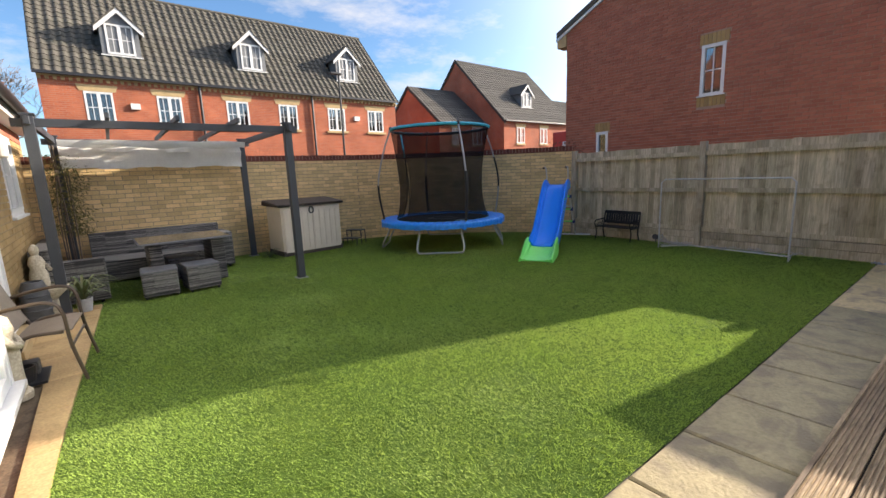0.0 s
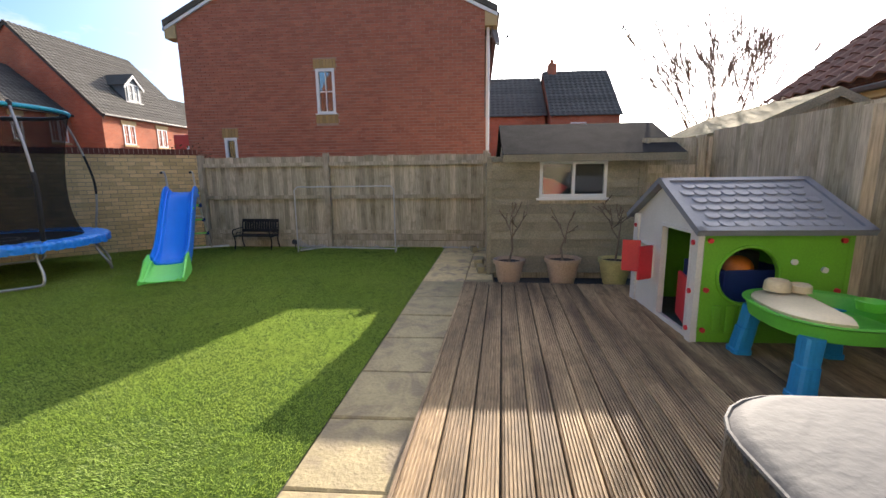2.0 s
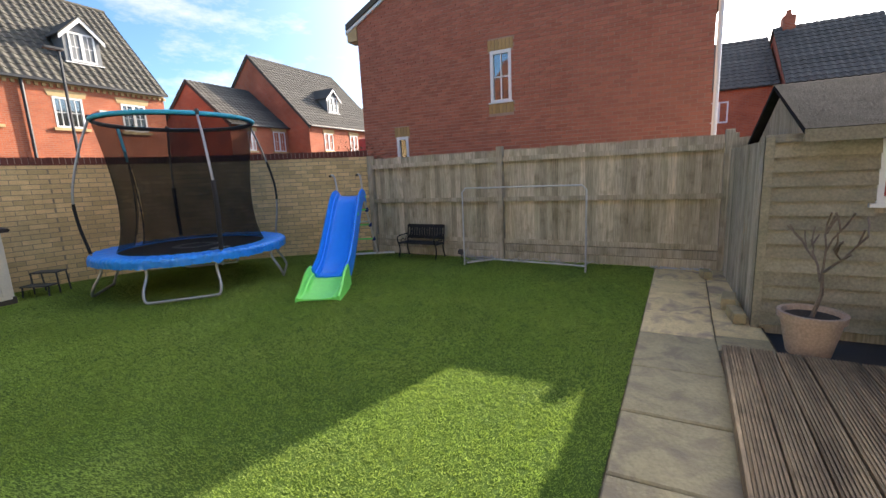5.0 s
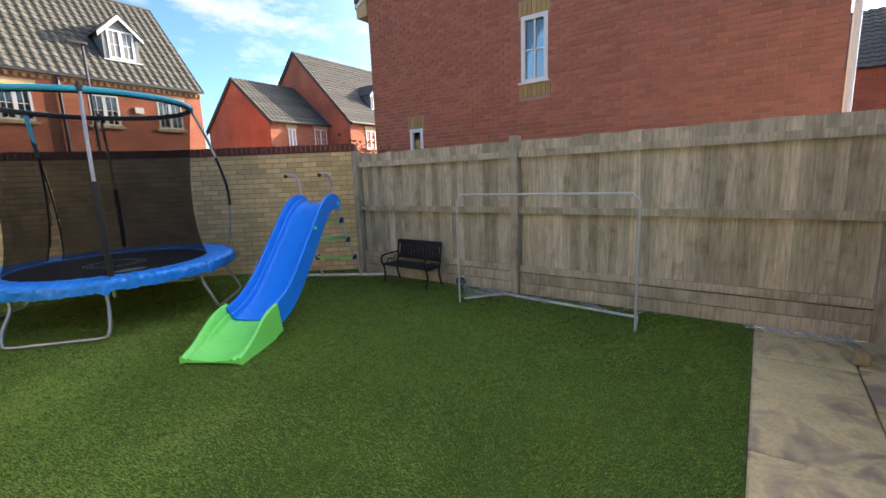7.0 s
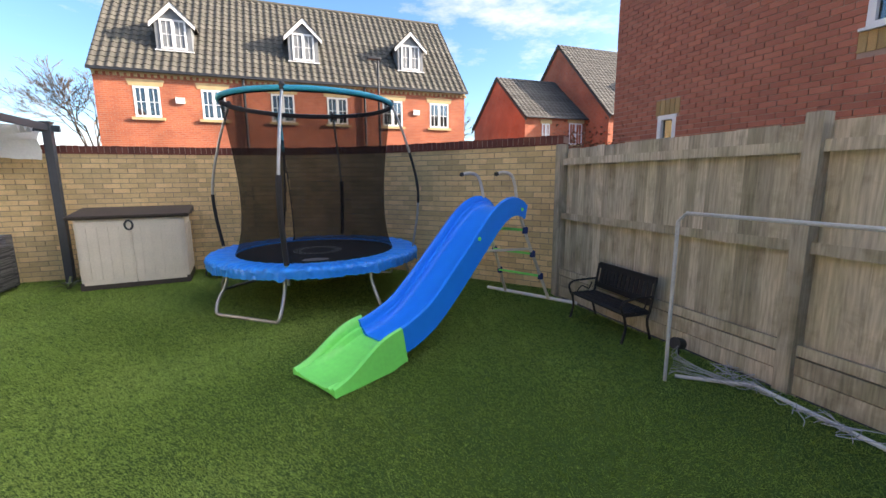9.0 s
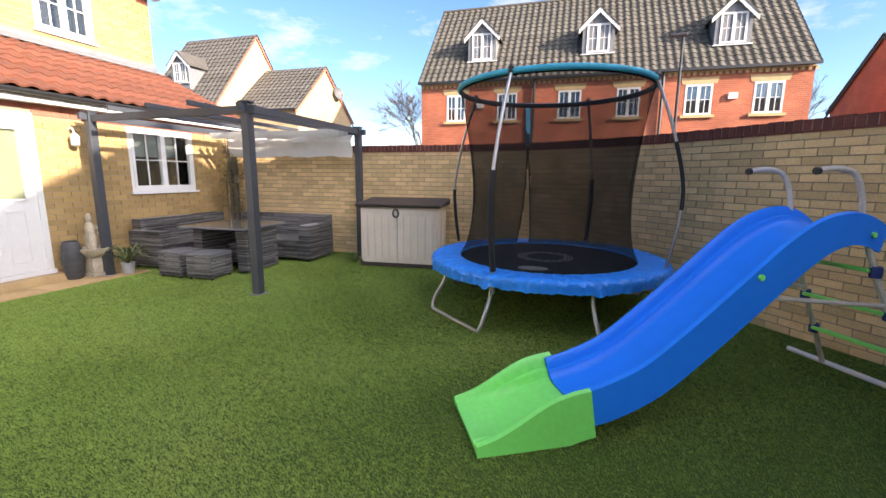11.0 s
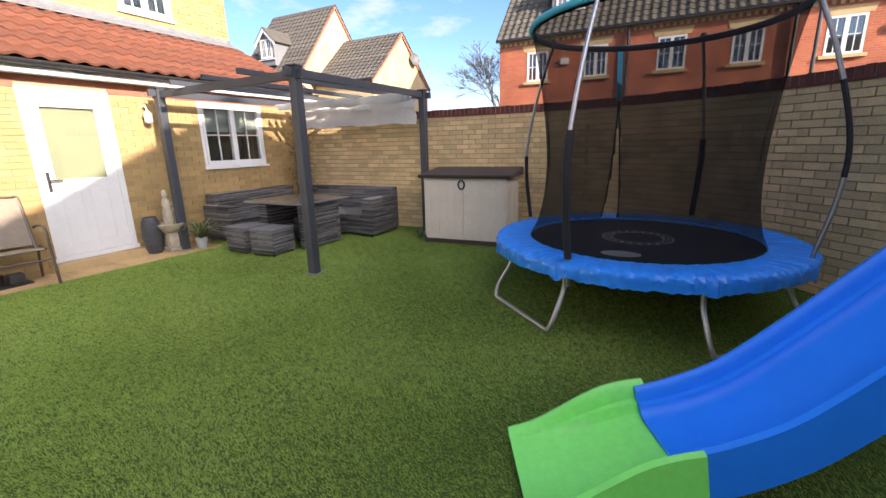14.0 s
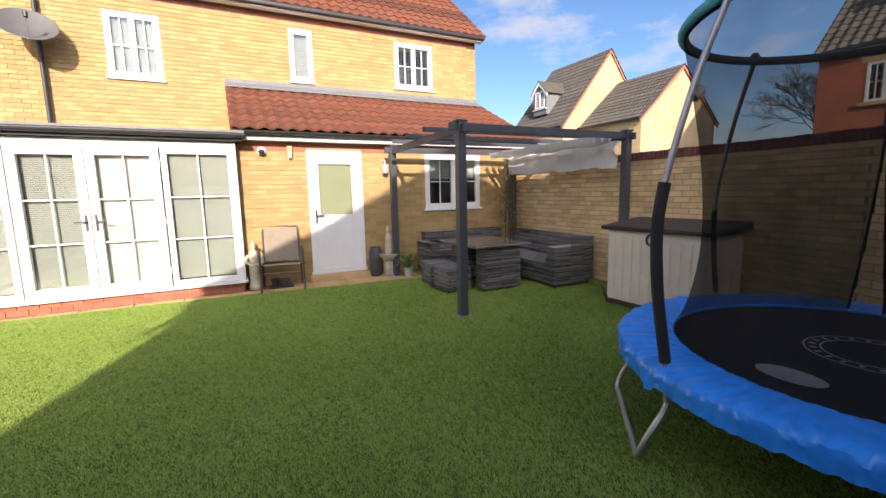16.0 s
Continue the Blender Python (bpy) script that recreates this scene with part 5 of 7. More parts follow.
def neighbour_shed():
    """Small gabled shed behind the south fence; ridge along x."""
    s = thing("neighbour_shed", "small timber shed with ochre felt roof behind the fence", "shed")
    x0, x1, y, w, e, r = 5.85, 8.6, -4.62, 0.85, 1.95, 2.33
    bm = BM()
    prism(bm, [(y - w, -0.06), (y + w, -0.06), (y + w, e), (y, r - 0.04), (y - w, e)], lambda u, v, q: (x0 + 0.06 + q, u, v), x1 - x0 - 0.12)
    part("wall", bm, "fence", s)
    for k in (-1, 1):
        bm = BM()
        prism(bm, [(y + k * (w + 0.1), e - 0.05), (y, r), (y, r + 0.035), (y + k * (w + 0.1), e - 0.015)], lambda u, v, q: (x0 - 0.04 + q, u, v), x1 - x0 + 0.08)
        part("roof", bm, "pale_felt", s, "ochre mineral felt roof")
        bm = BM()
        prism(bm, [(y + k * (w + 0.11), e - 0.14), (y, r - 0.08), (y, r + 0.02), (y + k * (w + 0.11), e - 0.03)], lambda u, v, q: (x0 - 0.062 + q, u, v), 0.02)
        part("bargeboard", bm, "lap", s)


neighbour_shed()


# ---- garden shed beside the deck ----
def garden_shed():
    s = thing("garden_shed", "weathered lap-board garden shed with felt roof", "shed")
    X, Y0, Y1 = 6.22, -2.62, -0.56
    rng = random.Random(4)
    bm = BM()
    for q in ((Y0, Y1, -0.05, 1.10), (Y0, Y1, 1.55, 1.62), (Y0, -2.14, 1.10, 1.55), (-1.29, Y1, 1.10, 1.55)):
        box(bm, X + 0.02, X + 0.06, *q)
    box(bm, X + 0.06, 8.2, Y1 - 0.30, Y1 - 0.26, -0.05, 1.60)
    prism(bm, [(X + 0.02, 1.60), (8.2, 1.60), (7.2, 2.06)], lambda u, v, w: (u, Y1 - 0.30 + w, v), 0.04)
    box(bm, 8.16, 8.20, Y0, Y1 - 0.26, -0.05, 1.60)
    box(bm, X + 0.06, 8.16, Y0, Y0 + 0.04, -0.05, 1.60)
    part("body", bm, "fence", s)
    # near-black sheet half a metre in, painted as the unlit shed
    bm = BM()
    box(bm, X + 0.50, X + 0.54, Y0 + 0.05, Y1 - 0.31, 0.0, 1.6)
    part("dark_inner_sheet", bm, "room", s, "near-black sheet painted as the unlit inside of the shed")
    x = X + 0.02
    while x < 8.2:
        bm = BM()
        box(bm, x + 0.002, min(x + 0.118, 8.2), Y1 - 0.035, Y1 - 0.012 + rng.uniform(-0.003, 0.003), 0.02, 1.60)
        part("side_board", bm, "fence", s)
        x += 0.12
    z = 0.04
    while z < 1.58:
        t = min(z + 0.135, 1.64)
        spans = [(Y0, Y1)]
        if z + 0.12 > 1.10 and z < 1.55:
            spans = [(Y0, -2.16), (-1.27, Y1)]
        for a, b in spans:
            bm = BM()
            loft(bm, [[(X + 0.02, y, z), (X - 0.032 + rng.uniform(-0.004, 0.004), y, z), (X + 0.004, y, t), (X + 0.02, y, t)] for y in (a, b)])
            part("lap_board", bm, "lap", s)
        z += 0.118
    bm = BM()
    for q in ((-2.16, -1.27, 1.08, 1.13), (-2.16, -1.27, 1.53, 1.57), (-1.31, -1.27, 1.13, 1.53), (-2.16, -2.12, 1.13, 1.53), (-1.74, -1.70, 1.13, 1.53)):
        box(bm, X - 0.02, X + 0.03, *q)
    box(bm, X - 0.05, X + 0.03, -2.2, -1.23, 1.05, 1.08)
    part("window_frame", bm, "white_paint", s)
    bm = BM()
    box(bm, X + 0.012, X + 0.018, -2.12, -1.31, 1.13, 1.53)
    part("pane", bm, "glass", s).visible_shadow = False
    bm = BM()
    prism(bm, [(-1.32, 1.13), (-1.56, 1.13), (-1.66, 1.22), (-1.46, 1.33), (-1.33, 1.36)], lambda u, v, w: (X + 0.04 + w, u, v), 0.02)
    part("toy", bm, "red_toy", s, "red toy leaning inside the window")
    for sgn in (0, 1):
        bm = BM()
        a = [(6.02, 1.62), (7.2, 2.12), (7.2, 2.16), (6.0, 1.66)] if not sgn else [(8.38, 1.62), (7.2, 2.12), (7.2, 2.16), (8.4, 1.66)]
        prism(bm, a, lambda u, v, w: (u, Y0 - 0.45 + w, v), Y1 - 0.2 - Y0 + 0.45)
        part("roof", bm, "felt", s)
    bm = BM()
    box(bm, 5.99, 6.015, Y0 - 0.45, Y1 - 0.2, 1.56, 1.655)
    part("fascia", bm, "lap", s)
    for y in (Y0 + 0.02, Y1 - 0.03):
        bm = BM()
        box(bm, X - 0.03, X + 0.02, y - 0.03, y + 0.03, 0.0, 1.62)
        part("corner_trim", bm, "lap", s)


garden_shed()


def lap_panel():
    s = thing("lap_fence_panel", "dark weathered overlap fence panel beside the shed", "fence")
    rng = random.Random(9)
    z = 0.05
    while z < 1.75:
        bm = BM()
        loft(bm, [[(6.36, y, z), (6.33 + rng.uniform(-0.003, 0.003), y, z), (6.35, y, z + 0.13), (6.36, y, z + 0.13)] for y in (-3.5, -2.64)])
        part("lap_board", bm, "fence", s)
        z += 0.112
    bm = BM()
    for y in (-3.5, -2.70):
        box(bm, 6.31, 6.36, y - 0.02, y + 0.03, -0.05, 1.86)
    part("frame", bm, "fence", s)


lap_panel()


# ---- trampoline ----
def trampoline():
    C = Vector((5.80, 6.51, 0))
    t = thing("trampoline", "round trampoline with blue padding and black safety net", "trampoline", m=Matrix.Translation(C) @ Matrix.Diagonal((0.935, 0.935, 0.98, 1)))
    on = lambda a, r, z: (r * math.cos(radians(a)), r * math.sin(radians(a)), z)
    ring = lambda r, z, n=64: [on(360 * k / n, r, z) for k in range(n)]
    part("frame_ring", tube(BM(), ring(1.27, 0.545), 0.021, 8, True), "galv", t, smooth=True)
    bm = BM()
    lathe(bm, [(0.0005, 0.552), (1.04, 0.556), (1.04, 0.562), (0.0005, 0.558)], seg=64)
    mt = part("jumping_mat", bm, "mat_black", t, "black woven jumping mat")
    bm = BM()
    for r0, r1 in ((0.235, 0.245), (0.315, 0.325)):
        loft(bm, [[on(360 * k / 48, r0, 0.5655) for k in range(48)], [on(360 * k / 48, r1, 0.5655) for k in range(48)]], cap=False)
    for k in range(22):
        a = k * 360 / 22
        loft(bm, [[on(a - 2.5, 0.262, 0.5655), on(a + 2.5, 0.262, 0.5655)], [on(a - 2.5, 0.298, 0.5655), on(a + 1.5, 0.298, 0.5655)]], cap=False, closed=False)
    part("printed_ring", bm, "white_pot", mt, "pale printed ring on the mat")
    bm = BM()
    lathe(bm, [(0.0005, 0.566), (0.16, 0.566), (0.16, 0.568), (0.0005, 0.568)], c=(*on(263, 0.74, 0)[:2], 0), seg=28, squash=0.62)
    part("printed_oval", bm, "white_pot", mt, "pale printed oval on the mat")
    # padding in sections with puckered skirt
    rng = random.Random(1)
    starts = (208, 248, 294, 334, 28, 68, 118, 158)
    for i, a0 in enumerate(starts):
        span = (starts[(i + 1) % 8] - a0) % 360
        n = 2 * span
        bm = BM()
        rows = []
        drop = c1 = c2 = c3 = 0.0
        for k in range(n + 1):
            a = a0 + span * k / n
            edge = min(k, n - k)
            pk = 0.006 * math.sin(a * 0.7 + i) + 0.005 * math.sin(a * 1.9 + 2 * i)
            drop = 0.85 * drop + rng.uniform(-0.0035, 0.0035)
            c1, c2, c3 = (0.72 * v + rng.uniform(-w, w) for v, w in ((c1, 0.0016), (c2, 0.0032), (c3, 0.0030)))
            flare = 0.022 * max(0.0, 1 - edge / 6)
            lap = 0.004 if k == 0 else 0.0
            low = 0.470 + drop + pk - flare * 0.9
            rows.append([on(a, q + lap, z) for q, z in ((1.03, 0.566), (1.03, 0.582 + pk * 0.3), (1.12, 0.594 + pk * 0.6), (1.26, 0.597 + pk * 0.9 + c1 * 0.5), (1.345, 0.592 + pk + c1), (1.374 + c1 * 0.5, 0.576 + pk + c1), (1.384 + pk + c2 * 0.7 + flare * 0.3, 0.548 + c1), (1.379 - c2 + flare * 0.6, 0.512 + c1), (1.377 + pk + c3 + flare, low), (1.368 + pk + c3 + flare, low + 0.002), (1.362, 0.55), (1.25, 0.574), (1.12, 0.574))])
        loft(bm, rows)
        part("pad_section", bm, "blue_pad", t, smooth=True)
    # U-shaped legs
    for mid in (228, 314, 48, 138):
        a0, a1 = mid - 20, mid + 20
        p = [on(a0, 1.27, 0.53), on(a0, 1.25, 0.36), on(a0, 1.36, 0.17), on(a0 + 1, 1.40, 0.06)]
        b = [on(a0 + 3, 1.385, 0.022), on(mid - 9, 1.34, 0.020), on(mid, 1.325, 0.020), on(mid + 9, 1.34, 0.020), on(a1 - 3, 1.385, 0.022)]
        q = [on(a1 - 1, 1.40, 0.06), on(a1, 1.36, 0.17), on(a1, 1.25, 0.36), on(a1, 1.27, 0.53)]
        part("leg", tube(BM(), smooth(p + b + q, 5), 0.020, 8), "galv", t, smooth=True)
    # poles lean out and curve in to the top ring
    for a in (251, 340, 157, 67):
        pts = smooth([on(a, 1.31, 0.40), on(a, 1.33, 0.62), on(a, 1.40, 1.05), on(a, 1.40, 1.45), on(a, 1.25, 2.0), on(a, 1.08, 2.42)], 6)
        pole = part("pole", tube(BM(), pts, 0.017, 8), "galv", t, smooth=True)
        z0, z1, rr = {251: (0.62, 1.56, 0.030), 340: (1.15, 1.85, 0.019), 157: (0.62, 1.35, 0.022), 67: (0.62, 1.5, 0.030)}[a]
        low = [p for p in pts if z0 <= p.z <= z1]
        part("foam_sleeve", tube(BM(), low, rr, 8), "foam_black", pole, "black foam sleeve", smooth=True)
        part("top_cap", lathe(BM(), [(0.03, -0.03), (0.035, 0.02), (0.02, 0.045)], c=on(a, 1.08, 2.43), seg=10), "black_plastic", pole)
    part("top_ring", tube(BM(), ring(1.075, 2.42), 0.028, 10, True), "teal_foam", t, "teal foam covered top ring", smooth=True)
    # net in three bands
    def skin(z0, z1, n=288, rows=20):
        """Net drawn in at the waist, in soft vertical folds."""
        loops = []
        for j in range(rows + 1):
            f = j / rows
            lp = []
            for k in range(n):
                a = 360 * k / n
                waist = 0.165 * math.sin(f ** 0.75 * math.pi)
                near = 0.5 + 0.5 * math.cos(radians((a - 67) * 4))
                base = 1.04 + (1.068 - 1.04) * f
                fold = 0.024 * math.sin(f * math.pi) * math.sin(radians(a * 9) + 1.5 * math.sin(radians(a * 2)))
                lp.append(on(a, base - waist * (0.75 + 0.25 * (1 - near)) + fold, z0 + (z1 - z0) * f))
            loops.append(lp)
        bm = BM()
        vs = [[bm.verts.new(p) for p in lp] for lp in loops]
        for j in range(rows):
            gap = 5.5 * max(0.0, 1 - (j + 0.5) / rows / 0.68)
            for k in range(n):
                if abs(360 * (k + 0.5) / n - DOOR) > gap:
                    bm.faces.new((vs[j][k], vs[j][(k + 1) % n], vs[j + 1][(k + 1) % n], vs[j + 1][k]))
        return bm
    DOOR = 111
    part("safety_net", skin(0.58, 2.40), "net_dense", t, "fine black safety net drawn in at the waist", smooth=True)
    part("net_sleeve", loft(BM(), [ring(1.052, 2.382), ring(1.042, 2.40), ring(1.041, 2.43), ring(1.048, 2.44), ring(1.052, 2.43), ring(1.056, 2.39)], cap=False), "foam_black", t, "black net sleeve lining the top ring", smooth=True)
    # entrance zip and straps on the far side
    for side in (-1, 1):
        part("zip", tube(BM(), smooth([on(DOOR + side * 0.2, 0.955, 1.85), on(DOOR + side * 1.9, 0.915, 1.40), on(DOOR + side * 4.0, 0.93, 0.95), on(DOOR + side * 5.6, 1.01, 0.60)], 5), 0.010, 6), "foam_black", t, smooth=True)
    part("strap", loft(BM(), [[on(109.5, 1.03, 2.38), on(112.5, 1.03, 2.38), on(112.5, 1.04, 2.38), on(109.5, 1.04, 2.38)], [on(109.5, 0.955, 1.88), on(112.5, 0.955, 1.88), on(112.5, 0.965, 1.88), on(109.5, 0.965, 1.88)]]), "teal_foam", t, "teal strap above the entrance")


trampoline()


# ---- slide ----
def slide():
    D = math.degrees(math.atan2(1.11, 2.13))
    s = thing("slide", "blue plastic slide with lime green run-out and ladder", "slide", m=pose(5.50, 3.82, 0, 0, 0, D))

    def section(x, z, tilt, side, half, skirt, thick=0.014):
        """Cross-section of the chute: floor, rounded walls, rolled rims."""
        c, n = math.cos(tilt), math.sin(tilt)
        low = -min(skirt, max(z - 0.004, 0.02))
        prof = [(-half - 0.026, low), (-half - 0.018, side), (-half + 0.004, side + 0.010), (-half + 0.022, side - 0.01), (-half + 0.030, side * 0.52), (-half + 0.050, side * 0.46), (-half + 0.062, 0.024), (-half + 0.090, 0.006), (0, 0.0),
                (half - 0.090, 0.006), (half - 0.062, 0.024), (half - 0.050, side * 0.46), (half - 0.030, side * 0.52), (half - 0.022, side - 0.01), (half - 0.004, side + 0.010), (half + 0.018, side), (half + 0.026, low),
                (half + 0.010, low), (half - 0.03, -thick - 0.004), (0, -thick), (-half + 0.03, -thick - 0.004), (-half - 0.010, low)]
        return [(x - n * v, u, z + c * v) for u, v in prof]

    def run(stations, half, skirt):
        loops = []
        st = smooth([(x, sd, z) for x, z, sd in stations], 5)
        for i, p in enumerate(st):
            a, b = st[max(i - 1, 0)], st[min(i + 1, len(st) - 1)]
            loops.append(section(p.x, p.z, math.atan2(b.z - a.z, b.x - a.x), p.y, half, skirt))
        return loft(BM(), loops)
    part("chute", run([(0.61, 0.168, 0.12), (0.80, 0.205, 0.13), (1.05, 0.31, 0.13), (1.35, 0.53, 0.13), (1.65, 0.775, 0.13), (1.92, 0.995, 0.13), (2.10, 1.11, 0.12), (2.26, 1.155, 0.105), (2.40, 1.145, 0.09), (2.52, 1.10, 0.07)], 0.222, 0.085), "slide_blue", s, "glossy blue moulded chute", smooth=True)
    part("run_out", run([(0.0, 0.035, 0.025), (0.12, 0.045, 0.05), (0.28, 0.065, 0.11), (0.45, 0.11, 0.155), (0.56, 0.143, 0.158), (0.66, 0.160, 0.155)], 0.250, 0.12), "slide_green", s, "lime green run-out end", smooth=True)
    for y in (-1, 1):
        part("hand_rail", tube(BM(), smooth([(1.98, y * 0.215, 1.50), (2.10, y * 0.215, 1.515), (2.24, y * 0.215, 1.49), (2.32, y * 0.215, 1.38), (2.37, y * 0.215, 1.18), (2.40, y * 0.215, 1.10)], 5), 0.0165, 8), "pale_tube", s, "bent beige handle", smooth=True)
        part("grip_cap", tube(BM(), [(1.965, y * 0.215, 1.498), (1.985, y * 0.215, 1.501)], 0.022, 8), "black_plastic", s)
        leg = part("ladder_leg", tube(BM(), [(2.36, y * 0.215, 1.20), (2.55, y * 0.24, 0.80), (2.98, y * 0.30, 0.04)], 0.018, 8), "pale_tube", s)
        for z in (0.90, 0.62, 0.34):
            x = 2.55 + (0.80 - z) * 0.566 if z < 0.8 else 2.50
            yy = y * (0.24 + max(0, 0.8 - z) * 0.079)
            part("clamp", lathe(BM(), [(0.03, -0.035), (0.034, 0.0), (0.03, 0.035)], c=(x, yy, z), seg=10), "navy", leg)
        part("stay", tube(BM(), [(1.62, y * 0.2, 0.78), (2.62, y * 0.25, 0.68)], 0.014, 8), "pale_tube", s)
        for x, z in ((2.42, 1.13), (1.66, 0.90)):
            bm = BM()
            tube(bm, [(x, y * 0.235, z), (x, y * 0.256, z)], 0.018, 10)
            part("bolt", bm, "slide_green", s, "green plastic bolt cap")
    for z in (0.90, 0.62, 0.34):
        x = 2.55 + (0.80 - z) * 0.566 if z < 0.8 else 2.50
        h = 0.23 + max(0, 0.8 - z) * 0.079
        bm = BM()
        box(bm, -0.05, 0.05, -h, h, -0.013, 0.013, 0.008, pose(x, 0, z, 0, 12, 0))
        part("rung", bm, "slide_green", s, "lime green plastic rung")
    part("ground_bar", tube(BM(), [(3.06, -0.62, 0.022), (3.02, 0.60, 0.022)], 0.021, 10), "white_paint", s, "white ground bar")


slide()


# ---- storage box ----
def storage_shed():
    s = thing("storage_shed", "beige plastic storage shed with dark brown lid", "storage box", m=pose(2.83, 7.74, 0, 0, 0, 4))
    W, Dp, H = 1.26, 0.70, 0.96
    bm = BM()
    box(bm, 0.0, W, 0.015, Dp, 0.03, H, 0.02)
    part("body", bm, "shed_beige", s)
    bm = BM()
    box(bm, -0.01, W + 0.01, -0.005, Dp + 0.01, 0.0, 0.10, 0.01)
    part("base", bm, "shed_brown", s)
    for k in (0, 1):
        a, b = 0.035 + k * (W / 2 - 0.03), W / 2 + k * (W / 2 - 0.035)
        bm = BM()
        box(bm, a, b, -0.012, 0.014, 0.07, H - 0.03, 0.008)
        d = part("door", bm, "shed_beige", s)
        n = 5
        for i in range(n):
            x = a + 0.06 + i * (b - a - 0.12) / (n - 1)
            bm = BM()
            box(bm, x - 0.040, x + 0.040, -0.021, -0.010, 0.13, H - 0.10, 0.007)
            part("rib", bm, "shed_beige", d)
    for y0 in (0.16, 0.46):
        bm = BM()
        box(bm, W - 0.002, W + 0.012, y0, y0 + 0.2, 0.14, H - 0.12, 0.008)
        part("side_rib", bm, "shed_beige", s)
    bm = BM()
    loft(bm, [[(x, -0.05, H + 0.0), (x, -0.06, H + 0.045), (x, Dp + 0.03, H + 0.125), (x, Dp + 0.04, H + 0.02)] for x in (-0.07, W + 0.07)])
    bmesh.ops.bevel(bm, geom=list(bm.edges), offset=0.012, segments=2, affect="EDGES")
    part("lid", bm, "shed_brown", s, "dark brown sloping lid")
    bm = BM()
    tube(bm, [(W / 2 + 0.045 * math.cos(t) - 0.02, -0.03, H - 0.09 + 0.062 * math.sin(t)) for t in np.linspace(0, math.tau, 18)[:-1]], 0.013, 8, True)
    part("padlock_hasp", bm, "black_plastic", s, "black padlock loop")


storage_shed()


# ---- pergola ----
def pergola():
    p = thing("pergola", "dark grey aluminium pergola with retracted white canopy", "pergola")
    H = 2.26
    B, Cc, A, Dd = (2.42, 5.82), (-0.28, 5.98), (2.46, 8.46), (-0.22, 8.46)
    for x, y in (B, Cc, A, Dd):
        bm = BM()
        box(bm, x - 0.05, x + 0.05, y - 0.05, y + 0.05, 0.0, H, 0.006)
        q = part("post", bm, "anthracite", p)
        bm = BM()
        box(bm, x - 0.085, x + 0.085, y - 0.085, y + 0.085, 0.0, 0.012)
        part("foot_plate", bm, "galv", q)
        bm = BM()
        box(bm, x - 0.065, x + 0.065, y - 0.065, y + 0.065, H, H + 0.02, 0.004)
        part("cap", bm, "anthracite", q)

    def beam(name, a, b, z, h=0.09, w=0.045, over=0.14):
        a, b = Vector((*a, 0)), Vector((*b, 0))
        d = (b - a).normalized()
        bm = BM()
        box(bm, -over, (b - a).length + over, -w / 2, w / 2, z - h, z, 0.004, Matrix.Translation(a) @ pose(0, 0, 0, 0, 0, math.degrees(math.atan2(d.y, d.x))))
        part(name, bm, "anthracite", p)
    beam("front_beam", Cc, B, H - 0.03)
    beam("rear_beam", Dd, A, H - 0.03)
    beam("side_beam", B, A, H - 0.012)
    beam("side_beam", Cc, Dd, H - 0.012)
    for f in (0.25, 0.5, 0.75):
        a = (Cc[0] + (B[0] - Cc[0]) * f, Cc[1] + (B[1] - Cc[1]) * f)
        b = (Dd[0] + (A[0] - Dd[0]) * f, 8.46)
        beam("rafter", a, b, H + 0.035, 0.06, 0.04, 0.2)
    # canopy gathered at the back
    rng = random.Random(6)
    rows = []
    for k in range(33):
        x = -0.18 + 2.58 * k / 32
        sg = 0.03 * math.sin(k * 0.55) + 0.015 * math.sin(k * 1.7)
        rows.append([(x, 8.36, H - 0.12), (x, 8.31 + sg * 0.9, H - 0.24), (x, 8.325 - sg * 0.8, H - 0.36 + sg * 0.3), (x, 8.35 + sg * 0.5, H - 0.49 + sg * 0.4), (x, 8.356 + sg * 0.5, H - 0.49 + sg * 0.4), (x, 8.331 - sg * 0.8, H - 0.36 + sg * 0.3), (x, 8.316 + sg * 0.9, H - 0.24), (x, 8.38, H - 0.12)])
    part("canopy", loft(BM(), rows), "canvas", p, "off-white canvas canopy drawn back", smooth=True)
    for dy in (0.10, 0.24, 0.40):
        rows = []
        for k in range(25):
            x = -0.16 + 2.54 * k / 24
            sg = 0.02 * math.sin(k * 0.8 + dy * 9)
            rows.append([(x, 8.36 - dy, H - 0.09), (x, 8.32 - dy, H - 0.17 + sg), (x, 8.27 - dy, H - 0.09 + sg * 0.3), (x, 8.27 - dy, H - 0.085 + sg * 0.3), (x, 8.32 - dy, H - 0.16 + sg), (x, 8.36 - dy, H - 0.085)])
        part("canopy_fold", loft(BM(), rows), "canvas", p, smooth=True)


pergola()


# ---- rattan furniture ----
def rattan_block(name, parent, x0, x1, y0, y1, z0, z1, bev=0.015):
    bm = BM()
    box(bm, x0, x1, y0, y1, z0, z1, bev)
    return part(name, bm, "rattan", parent)


sofa = thing("corner_sofa", "grey rattan corner sofa without cushions", "sofa")
rattan_block("seat_base", sofa, -0.10, 1.90, 7.68, 8.36, 0.05, 0.36)
rattan_block("seat_base", sofa, -0.52, 0.12, 6.55, 7.67, 0.05, 0.36)
rattan_block("corner_base", sofa, -0.38, -0.10, 7.68, 8.30, 0.05, 0.36)
rattan_block("backrest", sofa, -0.02, 1.86, 8.34, 8.52, 0.05, 0.74)
rattan_block("backrest", sofa, -0.57, -0.38, 6.60, 8.30, 0.05, 0.74)
rattan_block("arm", sofa, 1.72, 1.93, 7.66, 8.36, 0.04, 0.62)
